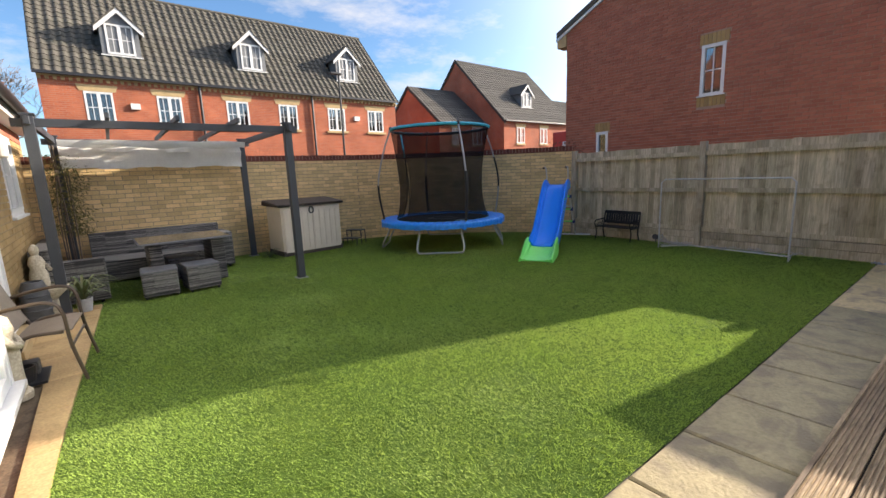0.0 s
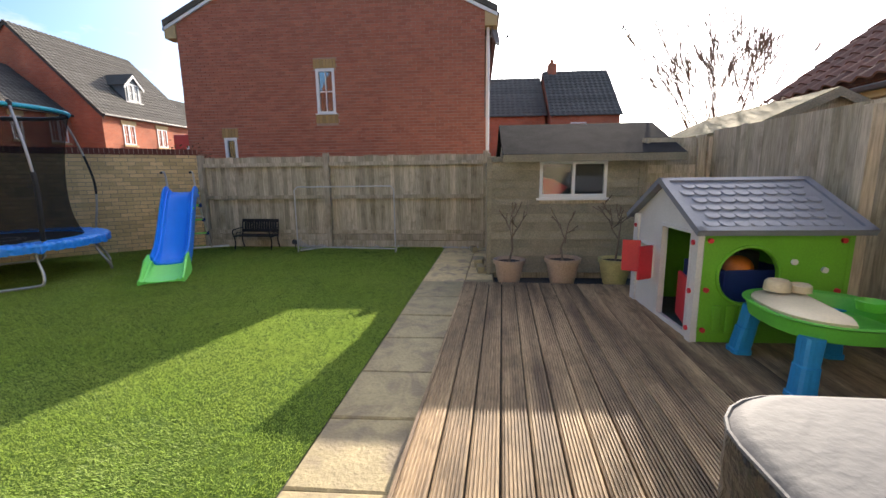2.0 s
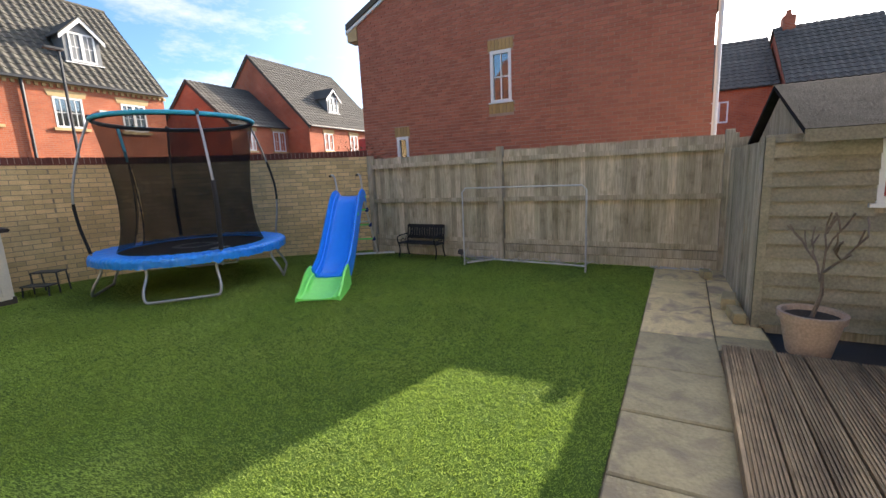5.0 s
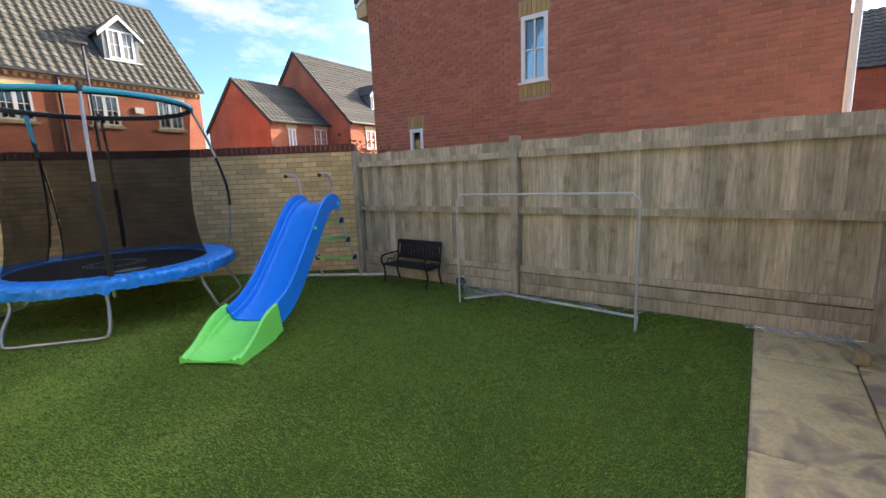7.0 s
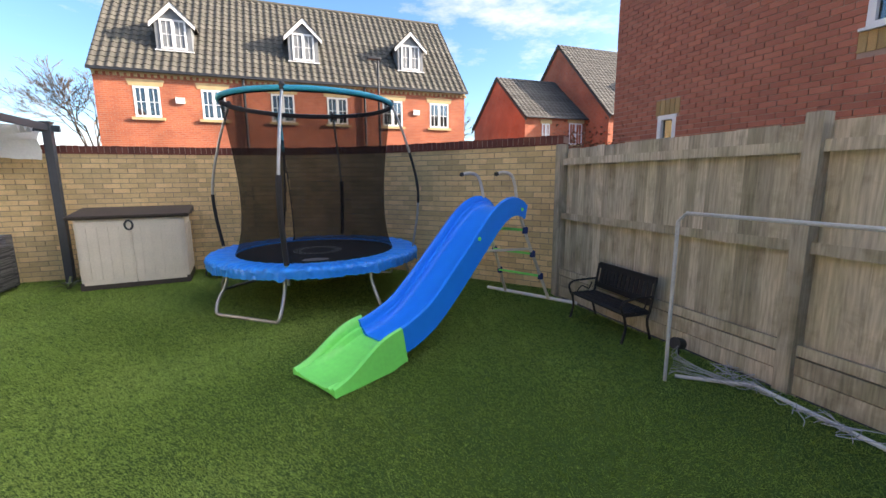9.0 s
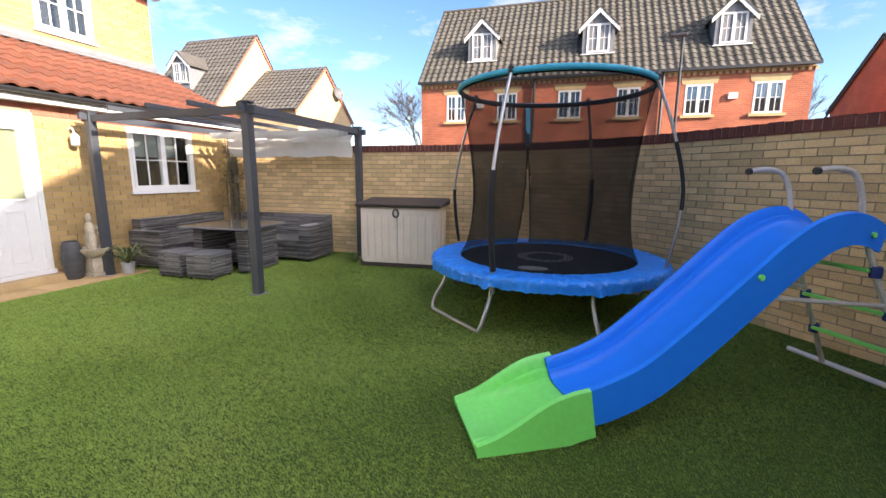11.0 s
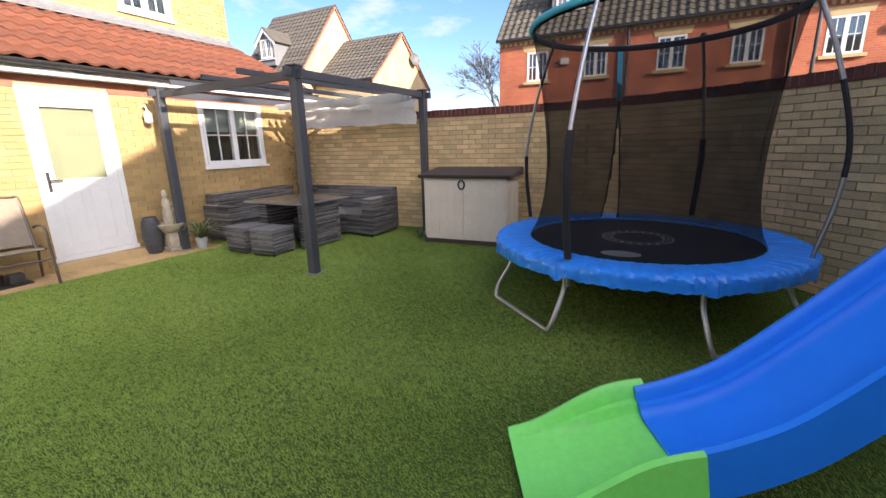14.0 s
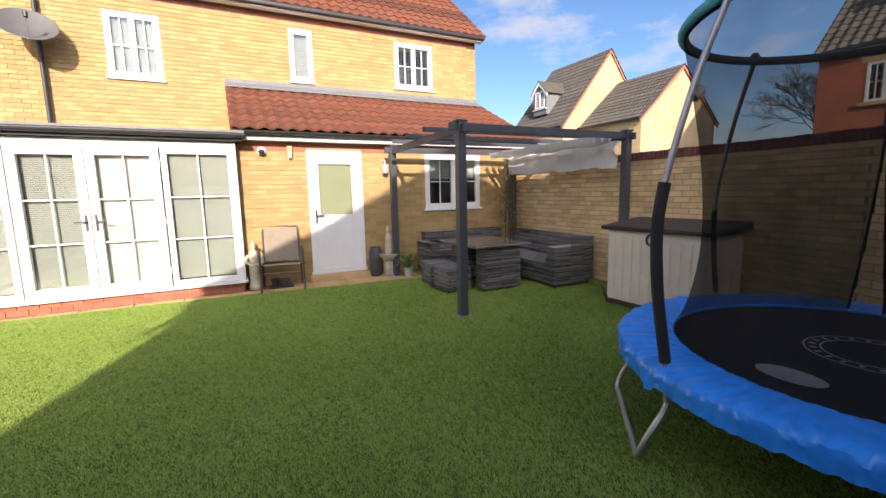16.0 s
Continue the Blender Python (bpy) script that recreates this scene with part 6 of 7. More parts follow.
rattan_block("arm", sofa, -0.50, 0.14, 6.48, 6.66, 0.04, 0.58)
for x, y in ((1.85, 7.72), (1.85, 8.4), (0.05, 6.54), (-0.45, 6.54)):
    bm = BM()
    lathe(bm, [(0.02, 0.0), (0.02, 0.06)], c=(x, y, 0), seg=10)
    part("foot", bm, "black_plastic", sofa)

table = thing("dining_table", "grey rattan garden table with bronze glass top", "table")
bm = BM()
box(bm, 0.50, 1.66, 6.46, 7.44, 0.665, 0.69, 0.008)
part("table_rim", bm, "rattan_top", table)
bm = BM()
box(bm, 0.52, 1.64, 6.48, 7.42, 0.691, 0.699, 0.003)
part("glass_top", bm, "table_glass", table, "bronze tinted glass table top")
rattan_block("leg", table, 0.62, 0.78, 6.62, 7.30, 0.03, 0.665)
rattan_block("leg", table, 1.40, 1.58, 6.62, 7.30, 0.03, 0.665)
rattan_block("stretcher", table, 0.78, 1.40, 6.90, 7.02, 0.10, 0.30)


def stool(m):
    s = thing("footstool", "square grey rattan footstool under the table edge", "stool", "footstools round the table", m=m)
    rattan_block("body", s, -0.205, 0.205, -0.205, 0.205, 0.03, 0.34, 0.02)
    bm = BM()
    box(bm, -0.21, 0.21, -0.21, 0.21, 0.335, 0.372, 0.014)
    part("top", bm, "rattan_top", s)
    for x in (-1, 1):
        for y in (-1, 1):
            bm = BM()
            lathe(bm, [(0.018, 0.0), (0.018, 0.04)], c=(x * 0.17, y * 0.17, 0), seg=8)
            part("foot", bm, "black_plastic", s)
    return s


st = stool(pose(1.17, 6.34, 0, 0, 0, 4))
copy_thing(st, pose(0.68, 6.33, 0, 0, 0, -3))
copy_thing(st, pose(1.07, 7.24, 0, 0, 0, 2))


# ---- garden chair, statues, pots by the house ----
def garden_chair():
    c = thing("garden_chair", "bronze steel garden chair with taupe mesh sling", "chair", m=pose(-0.32, 4.08, 0.008, 0, 0, -6) @ Matrix.Diagonal((0.92, 1.12, 1, 1)))
    for y in (-0.28, 0.28):
        part("side_frame", tube(BM(), smooth([(0.30, y, 0.0), (0.24, y, 0.30), (0.22, y, 0.56), (0.14, y, 0.645), (-0.08, y, 0.635), (-0.24, y, 0.60)], 6), 0.014, 8), "bronze_tube", c, smooth=True)
        part("back_leg", tube(BM(), smooth([(0.20, y * 0.9, 0.40), (-0.10, y * 0.9, 0.37), (-0.30, y * 0.95, 0.0)], 6), 0.013, 8), "bronze_tube", c, smooth=True)
        part("back_stile", tube(BM(), smooth([(-0.12, y * 0.86, 0.37), (-0.22, y * 0.86, 0.60), (-0.33, y * 0.84, 0.93), (-0.35, y * 0.70, 0.96)], 6), 0.013, 8), "bronze_tube", c, smooth=True)
    part("top_rail", tube(BM(), [(-0.35, -0.20, 0.96), (-0.36, 0, 0.975), (-0.35, 0.20, 0.96)], 0.013, 8), "bronze_tube", c)
    part("stretcher", tube(BM(), [(0.235, -0.28, 0.28), (0.235, 0.28, 0.28)], 0.011, 8), "bronze_tube", c)
    rows = [[(x, y, z + 0.004 * math.cos(y * 9)) for y in np.linspace(-0.235, 0.235, 9)] + [(x, y, z - 0.008) for y in np.linspace(0.235, -0.235, 9)] for x, z in ((0.25, 0.405), (0.18, 0.415), (0.0, 0.40), (-0.11, 0.385))]
    part("seat", loft(BM(), rows), "sling", c, "taupe mesh seat", smooth=True)
    rows = [[(x + 0.012, y, z) for y in np.linspace(-0.225, 0.225, 9)] + [(x, y, z) for y in np.linspace(0.225, -0.225, 9)] for x, z in ((-0.14, 0.42), (-0.215, 0.60), (-0.28, 0.79), (-0.335, 0.945))]
    part("backrest", loft(BM(), rows), "sling", c, "taupe mesh backrest", smooth=True)


garden_chair()
cr = thing("boot_tray", "black plastic tray of garden bits under the chair", "tray", m=pose(-0.44, 4.06, 0.008))
bm = BM()
wall_with_holes(bm, 0.36, 0.0, 0.02, [], lambda u, z, w: (w + 0.12, u - 0.18, z), 0.24)
part("tray", bm, "black_plastic", cr)
bm = BM()
lathe(bm, [(0.05, 0.02), (0.065, 0.10), (0.07, 0.14), (0.055, 0.14), (0.05, 0.05)], c=(0, -0.09, 0), seg=16)
part("flower_pot", bm, "black_plastic", cr)
bm = BM()
box(bm, -0.06, 0.07, 0.0, 0.14, 0.02, 0.13, 0.02)
part("caddy", bm, "dark_pot", cr)

bm = BM()
lathe(bm, [(0.12, 0.0), (0.125, 0.05), (0.10, 0.08), (0.095, 0.22), (0.10, 0.36), (0.075, 0.45), (0.095, 0.52), (0.075, 0.60), (0.035, 0.63), (0.05, 0.67), (0.052, 0.71), (0.02, 0.755)], c=(-0.50, 3.68, 0.008), seg=18, squash=0.8)
tube(bm, smooth([(-0.50, 3.76, 0.54), (-0.44, 3.80, 0.44), (-0.40, 3.70, 0.40)], 5), 0.028, 8)
tube(bm, smooth([(-0.50, 3.60, 0.54), (-0.44, 3.56, 0.46), (-0.40, 3.66, 0.40)], 5), 0.028, 8)
tagged(part("statue", bm, "statue", None, smooth=True), "weathered cast stone garden statue on the patio", "statue")

pl = thing("stone_planter", "weathered cast stone urn on a plinth", "planter", m=pose(-0.42, 5.90, 0.008))
bm = BM()
box(bm, -0.13, 0.13, -0.13, 0.13, 0.0, 0.05, 0.01)
box(bm, -0.10, 0.10, -0.10, 0.10, 0.05, 0.26, 0.012)
part("plinth", bm, "statue", pl)
part("bowl", lathe(BM(), [(0.09, 0.255), (0.12, 0.28), (0.20, 0.36), (0.215, 0.40), (0.20, 0.405), (0.17, 0.37)], seg=20), "statue", pl, smooth=True)
bm = BM()
lathe(bm, [(0.07, 0.0), (0.085, 0.08), (0.08, 0.18), (0.06, 0.24), (0.075, 0.30), (0.055, 0.36), (0.03, 0.39), (0.045, 0.43), (0.04, 0.48), (0.01, 0.51)], c=(-0.44, 5.90, 0.385), seg=16, squash=0.8)
tube(bm, smooth([(-0.44, 5.97, 0.71), (-0.37, 5.98, 0.64), (-0.34, 5.92, 0.60)], 5), 0.022, 8)
tagged(part("figurine", bm, "statue", None, smooth=True), "small pale stone figurine standing in the urn", "statue")

pot = thing("tall_pot", "tall dark grey ribbed pot against the house", "pot", m=pose(-0.48, 5.66, 0.008))
part("body", lathe(BM(), [(0.085, 0.0), (0.11, 0.10), (0.125, 0.28), (0.11, 0.45), (0.085, 0.52), (0.075, 0.52), (0.09, 0.44)], seg=22), "dark_pot", pot, smooth=True)
for k in range(6):
    z = 0.07 + k * 0.075
    part("rib", tube(BM(), [((0.094 + 0.032 * math.sin(z / 0.52 * math.pi)) * math.cos(a), (0.094 + 0.032 * math.sin(z / 0.52 * math.pi)) * math.sin(a), z) for a in np.linspace(0, math.tau, 23)[:-1]], 0.007, 6, True), "dark_pot", pot)


def strap_plant(name, label, x, y, z, n, reach, potmat, pr, ph, seed):
    rng = random.Random(seed)
    p = thing(name, label, "plant", m=pose(x, y, z))
    if potmat:
        q = part("pot", lathe(BM(), [(pr * 0.75, 0.0), (pr, ph * 0.9), (pr * 1.06, ph), (pr * 0.9, ph), (pr * 0.85, ph * 0.85)], seg=20), potmat, p, smooth=True)
        part("soil", lathe(BM(), [(pr * 0.88, ph * 0.82), (pr * 0.88, ph * 0.86)], seg=16), "soil", q)
    for i in range(n):
        a, r = rng.uniform(0, math.tau), reach * rng.uniform(0.5, 1.1)
        h = reach * rng.uniform(0.5, 1.15)
        c, s = math.cos(a), math.sin(a)
        mid = [(c * r * t, s * r * t, ph * 0.85 + h * (1.9 * t - 1.5 * t * t)) for t in (0, 0.2, 0.4, 0.6, 0.8, 1.0)]
        w = [0.010, 0.014, 0.014, 0.011, 0.007, 0.001]
        rows = [[(px - s * ww, py + c * ww, pz), (px, py, pz - ww * 0.5), (px + s * ww, py - c * ww, pz), (px, py, pz + 0.002 - ww * 0.4)] for (px, py, pz), ww in zip(mid, w)]
        part("leaf", loft(BM(), rows), "leaf", p)
    return p


strap_plant("spiky_plant", "spiky strap-leaved plant in a pale pot", -0.12, 6.14, 0.008, 38, 0.42, "white_pot", 0.085, 0.16, 3)
strap_plant("grass_tuft", "thin ornamental grass tuft beside the storage shed", 2.62, 7.95, 0.0, 12, 0.26, None, 0.05, 0.0, 5)


def climber():
    """Dry bamboo-like climber on canes in the corner of house and wall."""
    rng = random.Random(13)
    c = thing("climbing_plant", "tall thin climber on canes in the wall corner", "plant", m=pose(-0.40, 8.58, 0))
    for i in range(6):
        x, y = rng.uniform(0.04, 0.30), rng.uniform(-0.24, -0.16)
        part("cane", tube(BM(), smooth([(x, y, 0.0), (x + rng.uniform(-0.03, 0.03), y, 1.0), (x + rng.uniform(-0.1, 0.1), y, rng.uniform(1.7, 2.2))], 4), 0.010, 6), "bark", c)
    V, F = [], []
    for i in range(1500):
        p = Vector((rng.gauss(0.22, 0.13), rng.gauss(-0.20, 0.05), rng.uniform(0.75, 2.0)))
        d = Vector((rng.gauss(0, 1), rng.gauss(0, 0.6), rng.gauss(-0.6, 0.5))).normalized()
        s = d.cross(Vector((0.3, 0.7, 0.5))).normalized() * rng.uniform(0.004, 0.009)
        l = rng.uniform(0.04, 0.1)
        b = len(V)
        V += [p, p + d * l * 0.5 + s, p + d * l, p + d * l * 0.5 - s]
        F.append((b, b + 1, b + 2, b + 3))
    tagged(link("foliage", mesh_of("foliage", V, F, "hedge"), c), "small dry green leaves", kind="stuff")


climber()

# ---- fittings on the house ----
f = thing("security_camera", "white dome security camera under the eaves", "camera", m=pose(-0.64, 3.92, 2.17))
part("base", tube(BM(), [(0, 0, 0), (0.05, 0, 0)], 0.065, 18), "white_paint", f)
part("dome", lathe(BM(), [(0.045, -0.03), (0.05, 0.0), (0.035, 0.03)], c=(0.075, 0, -0.01), seg=16), "black_plastic", f)
f = thing("wall_lamp", "small cream outdoor sensor lamp beside the door", "lamp", m=pose(-0.64, 4.34, 2.19))
bm = BM()
box(bm, 0, 0.07, -0.04, 0.04, -0.06, 0.07, 0.02)
part("housing", bm, "stone", f)
part("sensor", lathe(BM(), [(0.03, -0.05), (0.035, 0.0), (0.02, 0.02)], c=(0.05, 0, -0.07), seg=12), "white_paint", f)
f = thing("wall_lantern", "small white wall lantern with a bracket", "lamp", m=pose(-0.64, 5.92, 1.93))
part("bracket", tube(BM(), smooth([(0, 0, 0.10), (0.08, 0, 0.13), (0.12, 0, 0.06)], 5), 0.010, 8), "white_paint", f)
part("shade", lathe(BM(), [(0.02, 0.06), (0.055, 0.02), (0.05, -0.10), (0.02, -0.12)], c=(0.12, 0, 0.0), seg=12), "white_pot", f)


def dish(name, label, m, r=0.33):
    d = thing(name, label, "satellite dish", m=m)
    prof = [(0.001, 0.0)] + [(r * t, 0.10 * t * t) for t in (0.25, 0.5, 0.75, 1.0)] + [(r * 1.01, 0.105), (r * 0.98, 0.11)] + [(r * t, 0.10 * t * t + 0.012) for t in (0.75, 0.5, 0.25)] + [(0.001, 0.012)]
    part("reflector", lathe(BM(), prof, seg=28), "dish_grey", d, smooth=True)
    part("arm", tube(BM(), [(0, -r * 0.9, 0.05), (0, -r * 0.55, 0.38)], 0.012, 6), "galv", d)
    part("receiver", tube(BM(), [(0, -r * 0.6, 0.36), (0, -r * 0.42, 0.40)], 0.03, 10), "black_plastic", d)
    part("mount", tube(BM(), smooth([(0, 0, 0.0), (0, 0.02, -0.16), (0.10, 0.12, -0.30), (0.16, 0.2, -0.42)], 4), 0.02, 8), "galv", d)
    return d


dish("satellite_dish", "grey oval satellite dish on the house wall", pose(-2.34, 0.82, 4.10, 50, 0, 106), 0.37)
dish("satellite_dish", "grey satellite dish on the neighbouring house corner", pose(11.55, -0.76, 4.77, 80, 0, -20), 0.26)
dish("satellite_dish", "small dish on the buff house gable", pose(-7.9, 25.9, 6.4, 80, 0, 70), 0.35)


# ---- bench, goal, small things along the fence ----
def bench():
    b = thing("garden_bench", "small black slatted bench with cast iron ends", "bench", m=pose(8.27, 3.96, 0, 0, 0, 176) @ Matrix.Diagonal((0.86, 0.86, 0.88, 1)))
    W = 0.45
    for y in (-W, W):
        bm = BM()
        tube(bm, smooth([(0.17, y, 0.0), (0.13, y, 0.16), (0.16, y, 0.30)], 5), 0.014, 8)
        tube(bm, smooth([(-0.20, y, 0.0), (-0.14, y, 0.20), (-0.17, y, 0.34), (-0.22, y, 0.64)], 5), 0.014, 8)
        tube(bm, [(0.16, y, 0.29), (-0.16, y, 0.29)], 0.014, 8)
        tube(bm, smooth([(0.17, y, 0.30), (0.20, y, 0.40), (0.12, y, 0.45), (-0.18, y, 0.46)], 5), 0.013, 8)
        tube(bm, smooth([(0.10, y, 0.30), (0.02, y, 0.38), (-0.08, y, 0.34), (-0.12, y, 0.42)], 5), 0.008, 6)
        part("end_frame", bm, "iron", b)
    for i in range(4):
        x = 0.14 - i * 0.09
        bm = BM()
        box(bm, x - 0.036, x + 0.036, -W, W, 0.298, 0.318, 0.005)
        part("seat_slat", bm, "iron", b)
    for z in (0.40, 0.625):
        bm = BM()
        box(bm, -0.012, 0.012, -W, W, z - 0.04, z + 0.03, 0.005, pose(-0.185 - (z - 0.40) * 0.2, 0, 0))
        part("back_slat", bm, "iron", b)
    for i in range(13):
        y = -W + 0.07 + i * (2 * W - 0.14) / 12
        bm = BM()
        box(bm, -0.006, 0.006, y - 0.026, y + 0.026, -0.10, 0.10, 0.004, pose(-0.207, 0, 0.51, 0, -9.5, 0))
        part("back_bar", bm, "iron", b)


bench()


def goal():
    g = thing("football_goal", "small grey steel tube football goal, net fallen", "goal")
    z = 1.22
    fr = [(7.88, 2.94, 0.0), (7.88, 2.94, z - 0.06), (7.88, 2.88, z), (7.87, 1.14, z), (7.86, 1.08, z - 0.06), (7.86, 1.08, 0.0)]
    part("front_frame", tube(BM(), fr, 0.0125, 8), "white_pot", g, smooth=True)
    part("ground_frame", tube(BM(), [(7.86, 1.08, 0.018), (8.20, 1.12, 0.018), (8.36, 2.62, 0.018), (7.98, 2.94, 0.018)], 0.014, 8), "canvas", g)
    rng = random.Random(17)
    bm = BM()
    for i in range(46):
        y = rng.uniform(1.1, 3.0)
        x = 8.22 + (y - 1.1) * 0.07 + rng.gauss(0, 0.06)
        pts = [(x + rng.gauss(0, 0.05) + k * rng.uniform(-0.02, 0.03), y + k * rng.uniform(-0.05, 0.06), max(0.012, 0.015 + rng.uniform(0, 0.03) * k)) for k in range(4)]
        tube(bm, smooth(pts, 3), 0.0028, 4)
    for i in range(16):
        tube(bm, smooth([(7.90, 2.93 - i * 0.004, 0.05 + i * 0.016), (8.0 + rng.uniform(0, 0.12), 2.9 + rng.uniform(-0.1, 0.1), 0.03 + i * 0.008), (8.2 + rng.uniform(0, 0.1), 2.75 + rng.uniform(-0.1, 0.1), 0.014)], 3), 0.0025, 4)
    tagged(part("net", bm, "white_pot", g, "slack grey goal net lying on the turf"), kind="stuff")


goal()

sp = thing("garden_spotlight", "small black garden spotlight at the fence foot", "lamp", m=pose(8.30, 3.18, 0))
part("stake", tube(BM(), [(0, 0, 0), (0, 0, 0.10)], 0.008, 6), "black_plastic", sp)
part("head", tube(BM(), [(0.03, 0, 0.12), (-0.05, 0, 0.14)], [0.045, 0.05], 12), "black_plastic", sp)

ss = thing("step_stool", "small dark grey two-step stool beside the trampoline", "step stool", m=pose(4.45, 8.05, 0, 0, 0, 30))
for z, x0 in ((0.16, -0.05), (0.32, 0.14)):
    bm = BM()
    box(bm, x0 - 0.10, x0 + 0.10, -0.19, 0.19, z - 0.02, z, 0.006)
    part("tread", bm, "dark_pot", ss)
for y in (-0.18, 0.18):
    for pts in (((-0.13, 0.0), (-0.11, 0.15)), ((0.25, 0.0), (0.22, 0.31)), ((0.06, 0.0), (0.05, 0.31))):
        part("leg", tube(BM(), [(pts[0][0], y, pts[0][1]), (pts[1][0], y, pts[1][1])], 0.012, 6), "dark_pot", ss)


gr = random.Random(23)
bm = BM()
for i in range(130):
    q = gr.uniform(0.006, 0.016)
    bmesh.ops.create_icosphere(bm, subdivisions=1, radius=q, matrix=Matrix.Translation((gr.uniform(8.34, 8.46), gr.uniform(-0.45, 0.28), 0.008 + q * 0.5)) @ Matrix.Diagonal((gr.uniform(0.8, 1.4), gr.uniform(0.8, 1.4), 0.7, 1)))
tagged(part("gravel", bm, "white_pot"), "pale loose gravel along the fence foot", "gravel", kind="stuff")
for x, y, z, w, d, h, rot in ((7.95, -0.36, 0.010, 0.20, 0.10, 0.10, 12), (6.75, -0.46, 0.010, 0.30, 0.12, 0.12, -8), (6.35, -0.47, 0.010, 0.28, 0.10, 0.10, 5)):
    bm = BM()
    box(bm, -w / 2, w / 2, -d / 2, d / 2, 0, h, 0.014)
    o = part("stone_block", bm, "flag")
    o.matrix_basis = pose(x, y, z, 0, 0, rot)
    tagged(o, "rough sandstone block lying beside the shed", "stone", "loose stone blocks")


# ---- things on the deck ----
def playhouse():
    W, Dp, E, A = 1.24, 1.09, 0.92, 1.205
    p = thing("playhouse", "white and green plastic playhouse with grey shingle roof", "playhouse", m=pose(3.58, -2.10, DECK, 0, 0, 1))
    # local: x along the white gable front, -y into the house
    pl = lambda u, z, w: (u, w, z)
    door = (0.11, 0.60, 0.04, 0.84)
    win = (0.78, 1.03, 0.36, 0.62)
    front = BM()
    wall_with_holes(front, W, 0.0, E, [door, win], pl, 0.035)
    loft(front, [[pl(0, E, 0), pl(W, E, 0), pl(W / 2, A, 0)], [pl(0, E, -0.035), pl(W, E, -0.035), pl(W / 2, A, -0.035)]])
    fw = part("front_wall", front, "play_white", p, "white plastic gable front")
    bm = BM()
    for q in ((door[0] - 0.03, door[0], 0.04, door[3] + 0.03), (door[1], door[1] + 0.03, 0.04, door[3] + 0.03), (door[0], door[1], door[3], door[3] + 0.03)):
        block(bm, pl, *q, 0.0, 0.018)
    for q in ((win[0] - 0.02, win[0], win[2], win[3]), (win[1], win[1] + 0.02, win[2], win[3]), (win[0] - 0.02, win[1] + 0.02, win[3], win[3] + 0.02), (win[0] - 0.02, win[1] + 0.02, win[2] - 0.03, win[2])):
        block(bm, pl, *q, 0.0, 0.018)
    block(bm, pl, -0.01, 0.07, 0.0, E - 0.02, 0.0, 0.02)
    block(bm, pl, W - 0.10, W + 0.01, 0.0, E - 0.02, 0.0, 0.02)
    part("trim", bm, "play_white", fw)
    for x0, rot in ((win[0] - 0.01, 118), (win[1] + 0.01, 62)):
        bm = BM()
        box(bm, 0, 0.17, -0.012, 0.012, win[2] - 0.04, win[3] + 0.02, 0.008, Matrix.Translation((x0, 0.02, 0)) @ pose(0, 0, 0, 0, 0, rot))
        part("shutter", bm, "play_red", fw, "red plastic window shutter")
    bm = BM()
    box(bm, 0, 0.40, -0.014, 0.014, 0.07, 0.46, 0.012, Matrix.Translation((door[0] + 0.01, -0.02, 0)) @ pose(0, 0, 0, 0, 0, -14))
    part("half_door", bm, "play_red", p, "low red swing door standing open")
    back = BM()
    wall_with_holes(back, W, 0.0, E, [], lambda u, z, w: (u, -Dp - w, z), 0.035)
    loft(back, [[(0, -Dp, E), (W, -Dp, E), (W / 2, -Dp, A)], [(0, -Dp + 0.035, E), (W, -Dp + 0.035, E), (W / 2, -Dp + 0.035, A)]])
    part("back_wall", back, "play_green", p)
    # green side with round opening
    side = BM()
    rc, rz, rr = 0.37, 0.53, 0.215
    n = 40
    outer, inner = [], []
    for k in range(n):
        t = math.tau * k / n
        c, s_ = math.cos(t), math.sin(t)
        lim = min((Dp - 0.04 - rc) / c if c > 1e-6 else 9, (rc - 0.03) / -c if c < -1e-6 else 9, (E - rz) / s_ if s_ > 1e-6 else 9, rz / -s_ if s_ < -1e-6 else 9)
        outer.append((rc + c * lim, rz + s_ * lim))
        inner.append((rc + c * rr, rz + s_ * rr))
    for x in (0.0, 0.035):
        for k in range(n):
            j = (k + 1) % n
            side.faces.new([side.verts.new((x, -u, z)) for u, z in (outer[k], outer[j], inner[j], inner[k])])
    for k in range(n):
        j = (k + 1) % n
        side.faces.new([side.verts.new(q) for q in ((0, -inner[k][0], inner[k][1]), (0, -inner[j][0], inner[j][1]), (0.035, -inner[j][0], inner[j][1]), (0.035, -inner[k][0], inner[k][1]))])
    bmesh.ops.remove_doubles(side, verts=side.verts, dist=0.0004)
    # straight corners of the sheet
    gw = part("side_wall", side, "play_green", p, "lime green plastic side with round window")
    bm = BM()
    box(bm, 0.003, 0.032, -Dp + 0.03, -0.03, 0.0, 0.10, 0.004)
    box(bm, 0.003, 0.032, -Dp + 0.03, -0.03, E - 0.06, E, 0.004)
    box(bm, 0.0035, 0.0325, -Dp + 0.03, -Dp + 0.16, 0.08, E - 0.05, 0.004)
    box(bm, 0.0035, 0.0325, -0.10, -0.02, 0.08, E - 0.05, 0.004)
    for k in range(4):
        box(bm, -0.014, 0.0, -0.20 - k * 0.10, -0.13 - k * 0.10, 0.08, 0.30, 0.010)
    part("moulding", bm, "play_green", gw)
    bm = BM()
    tube(bm, [(-0.004, -(rc + math.cos(t) * (rr + 0.012)), rz + math.sin(t) * (rr + 0.012)) for t in np.linspace(0, math.tau, 33)[:-1]], 0.014, 6, True)
    part("window_ring", bm, "play_green", gw)
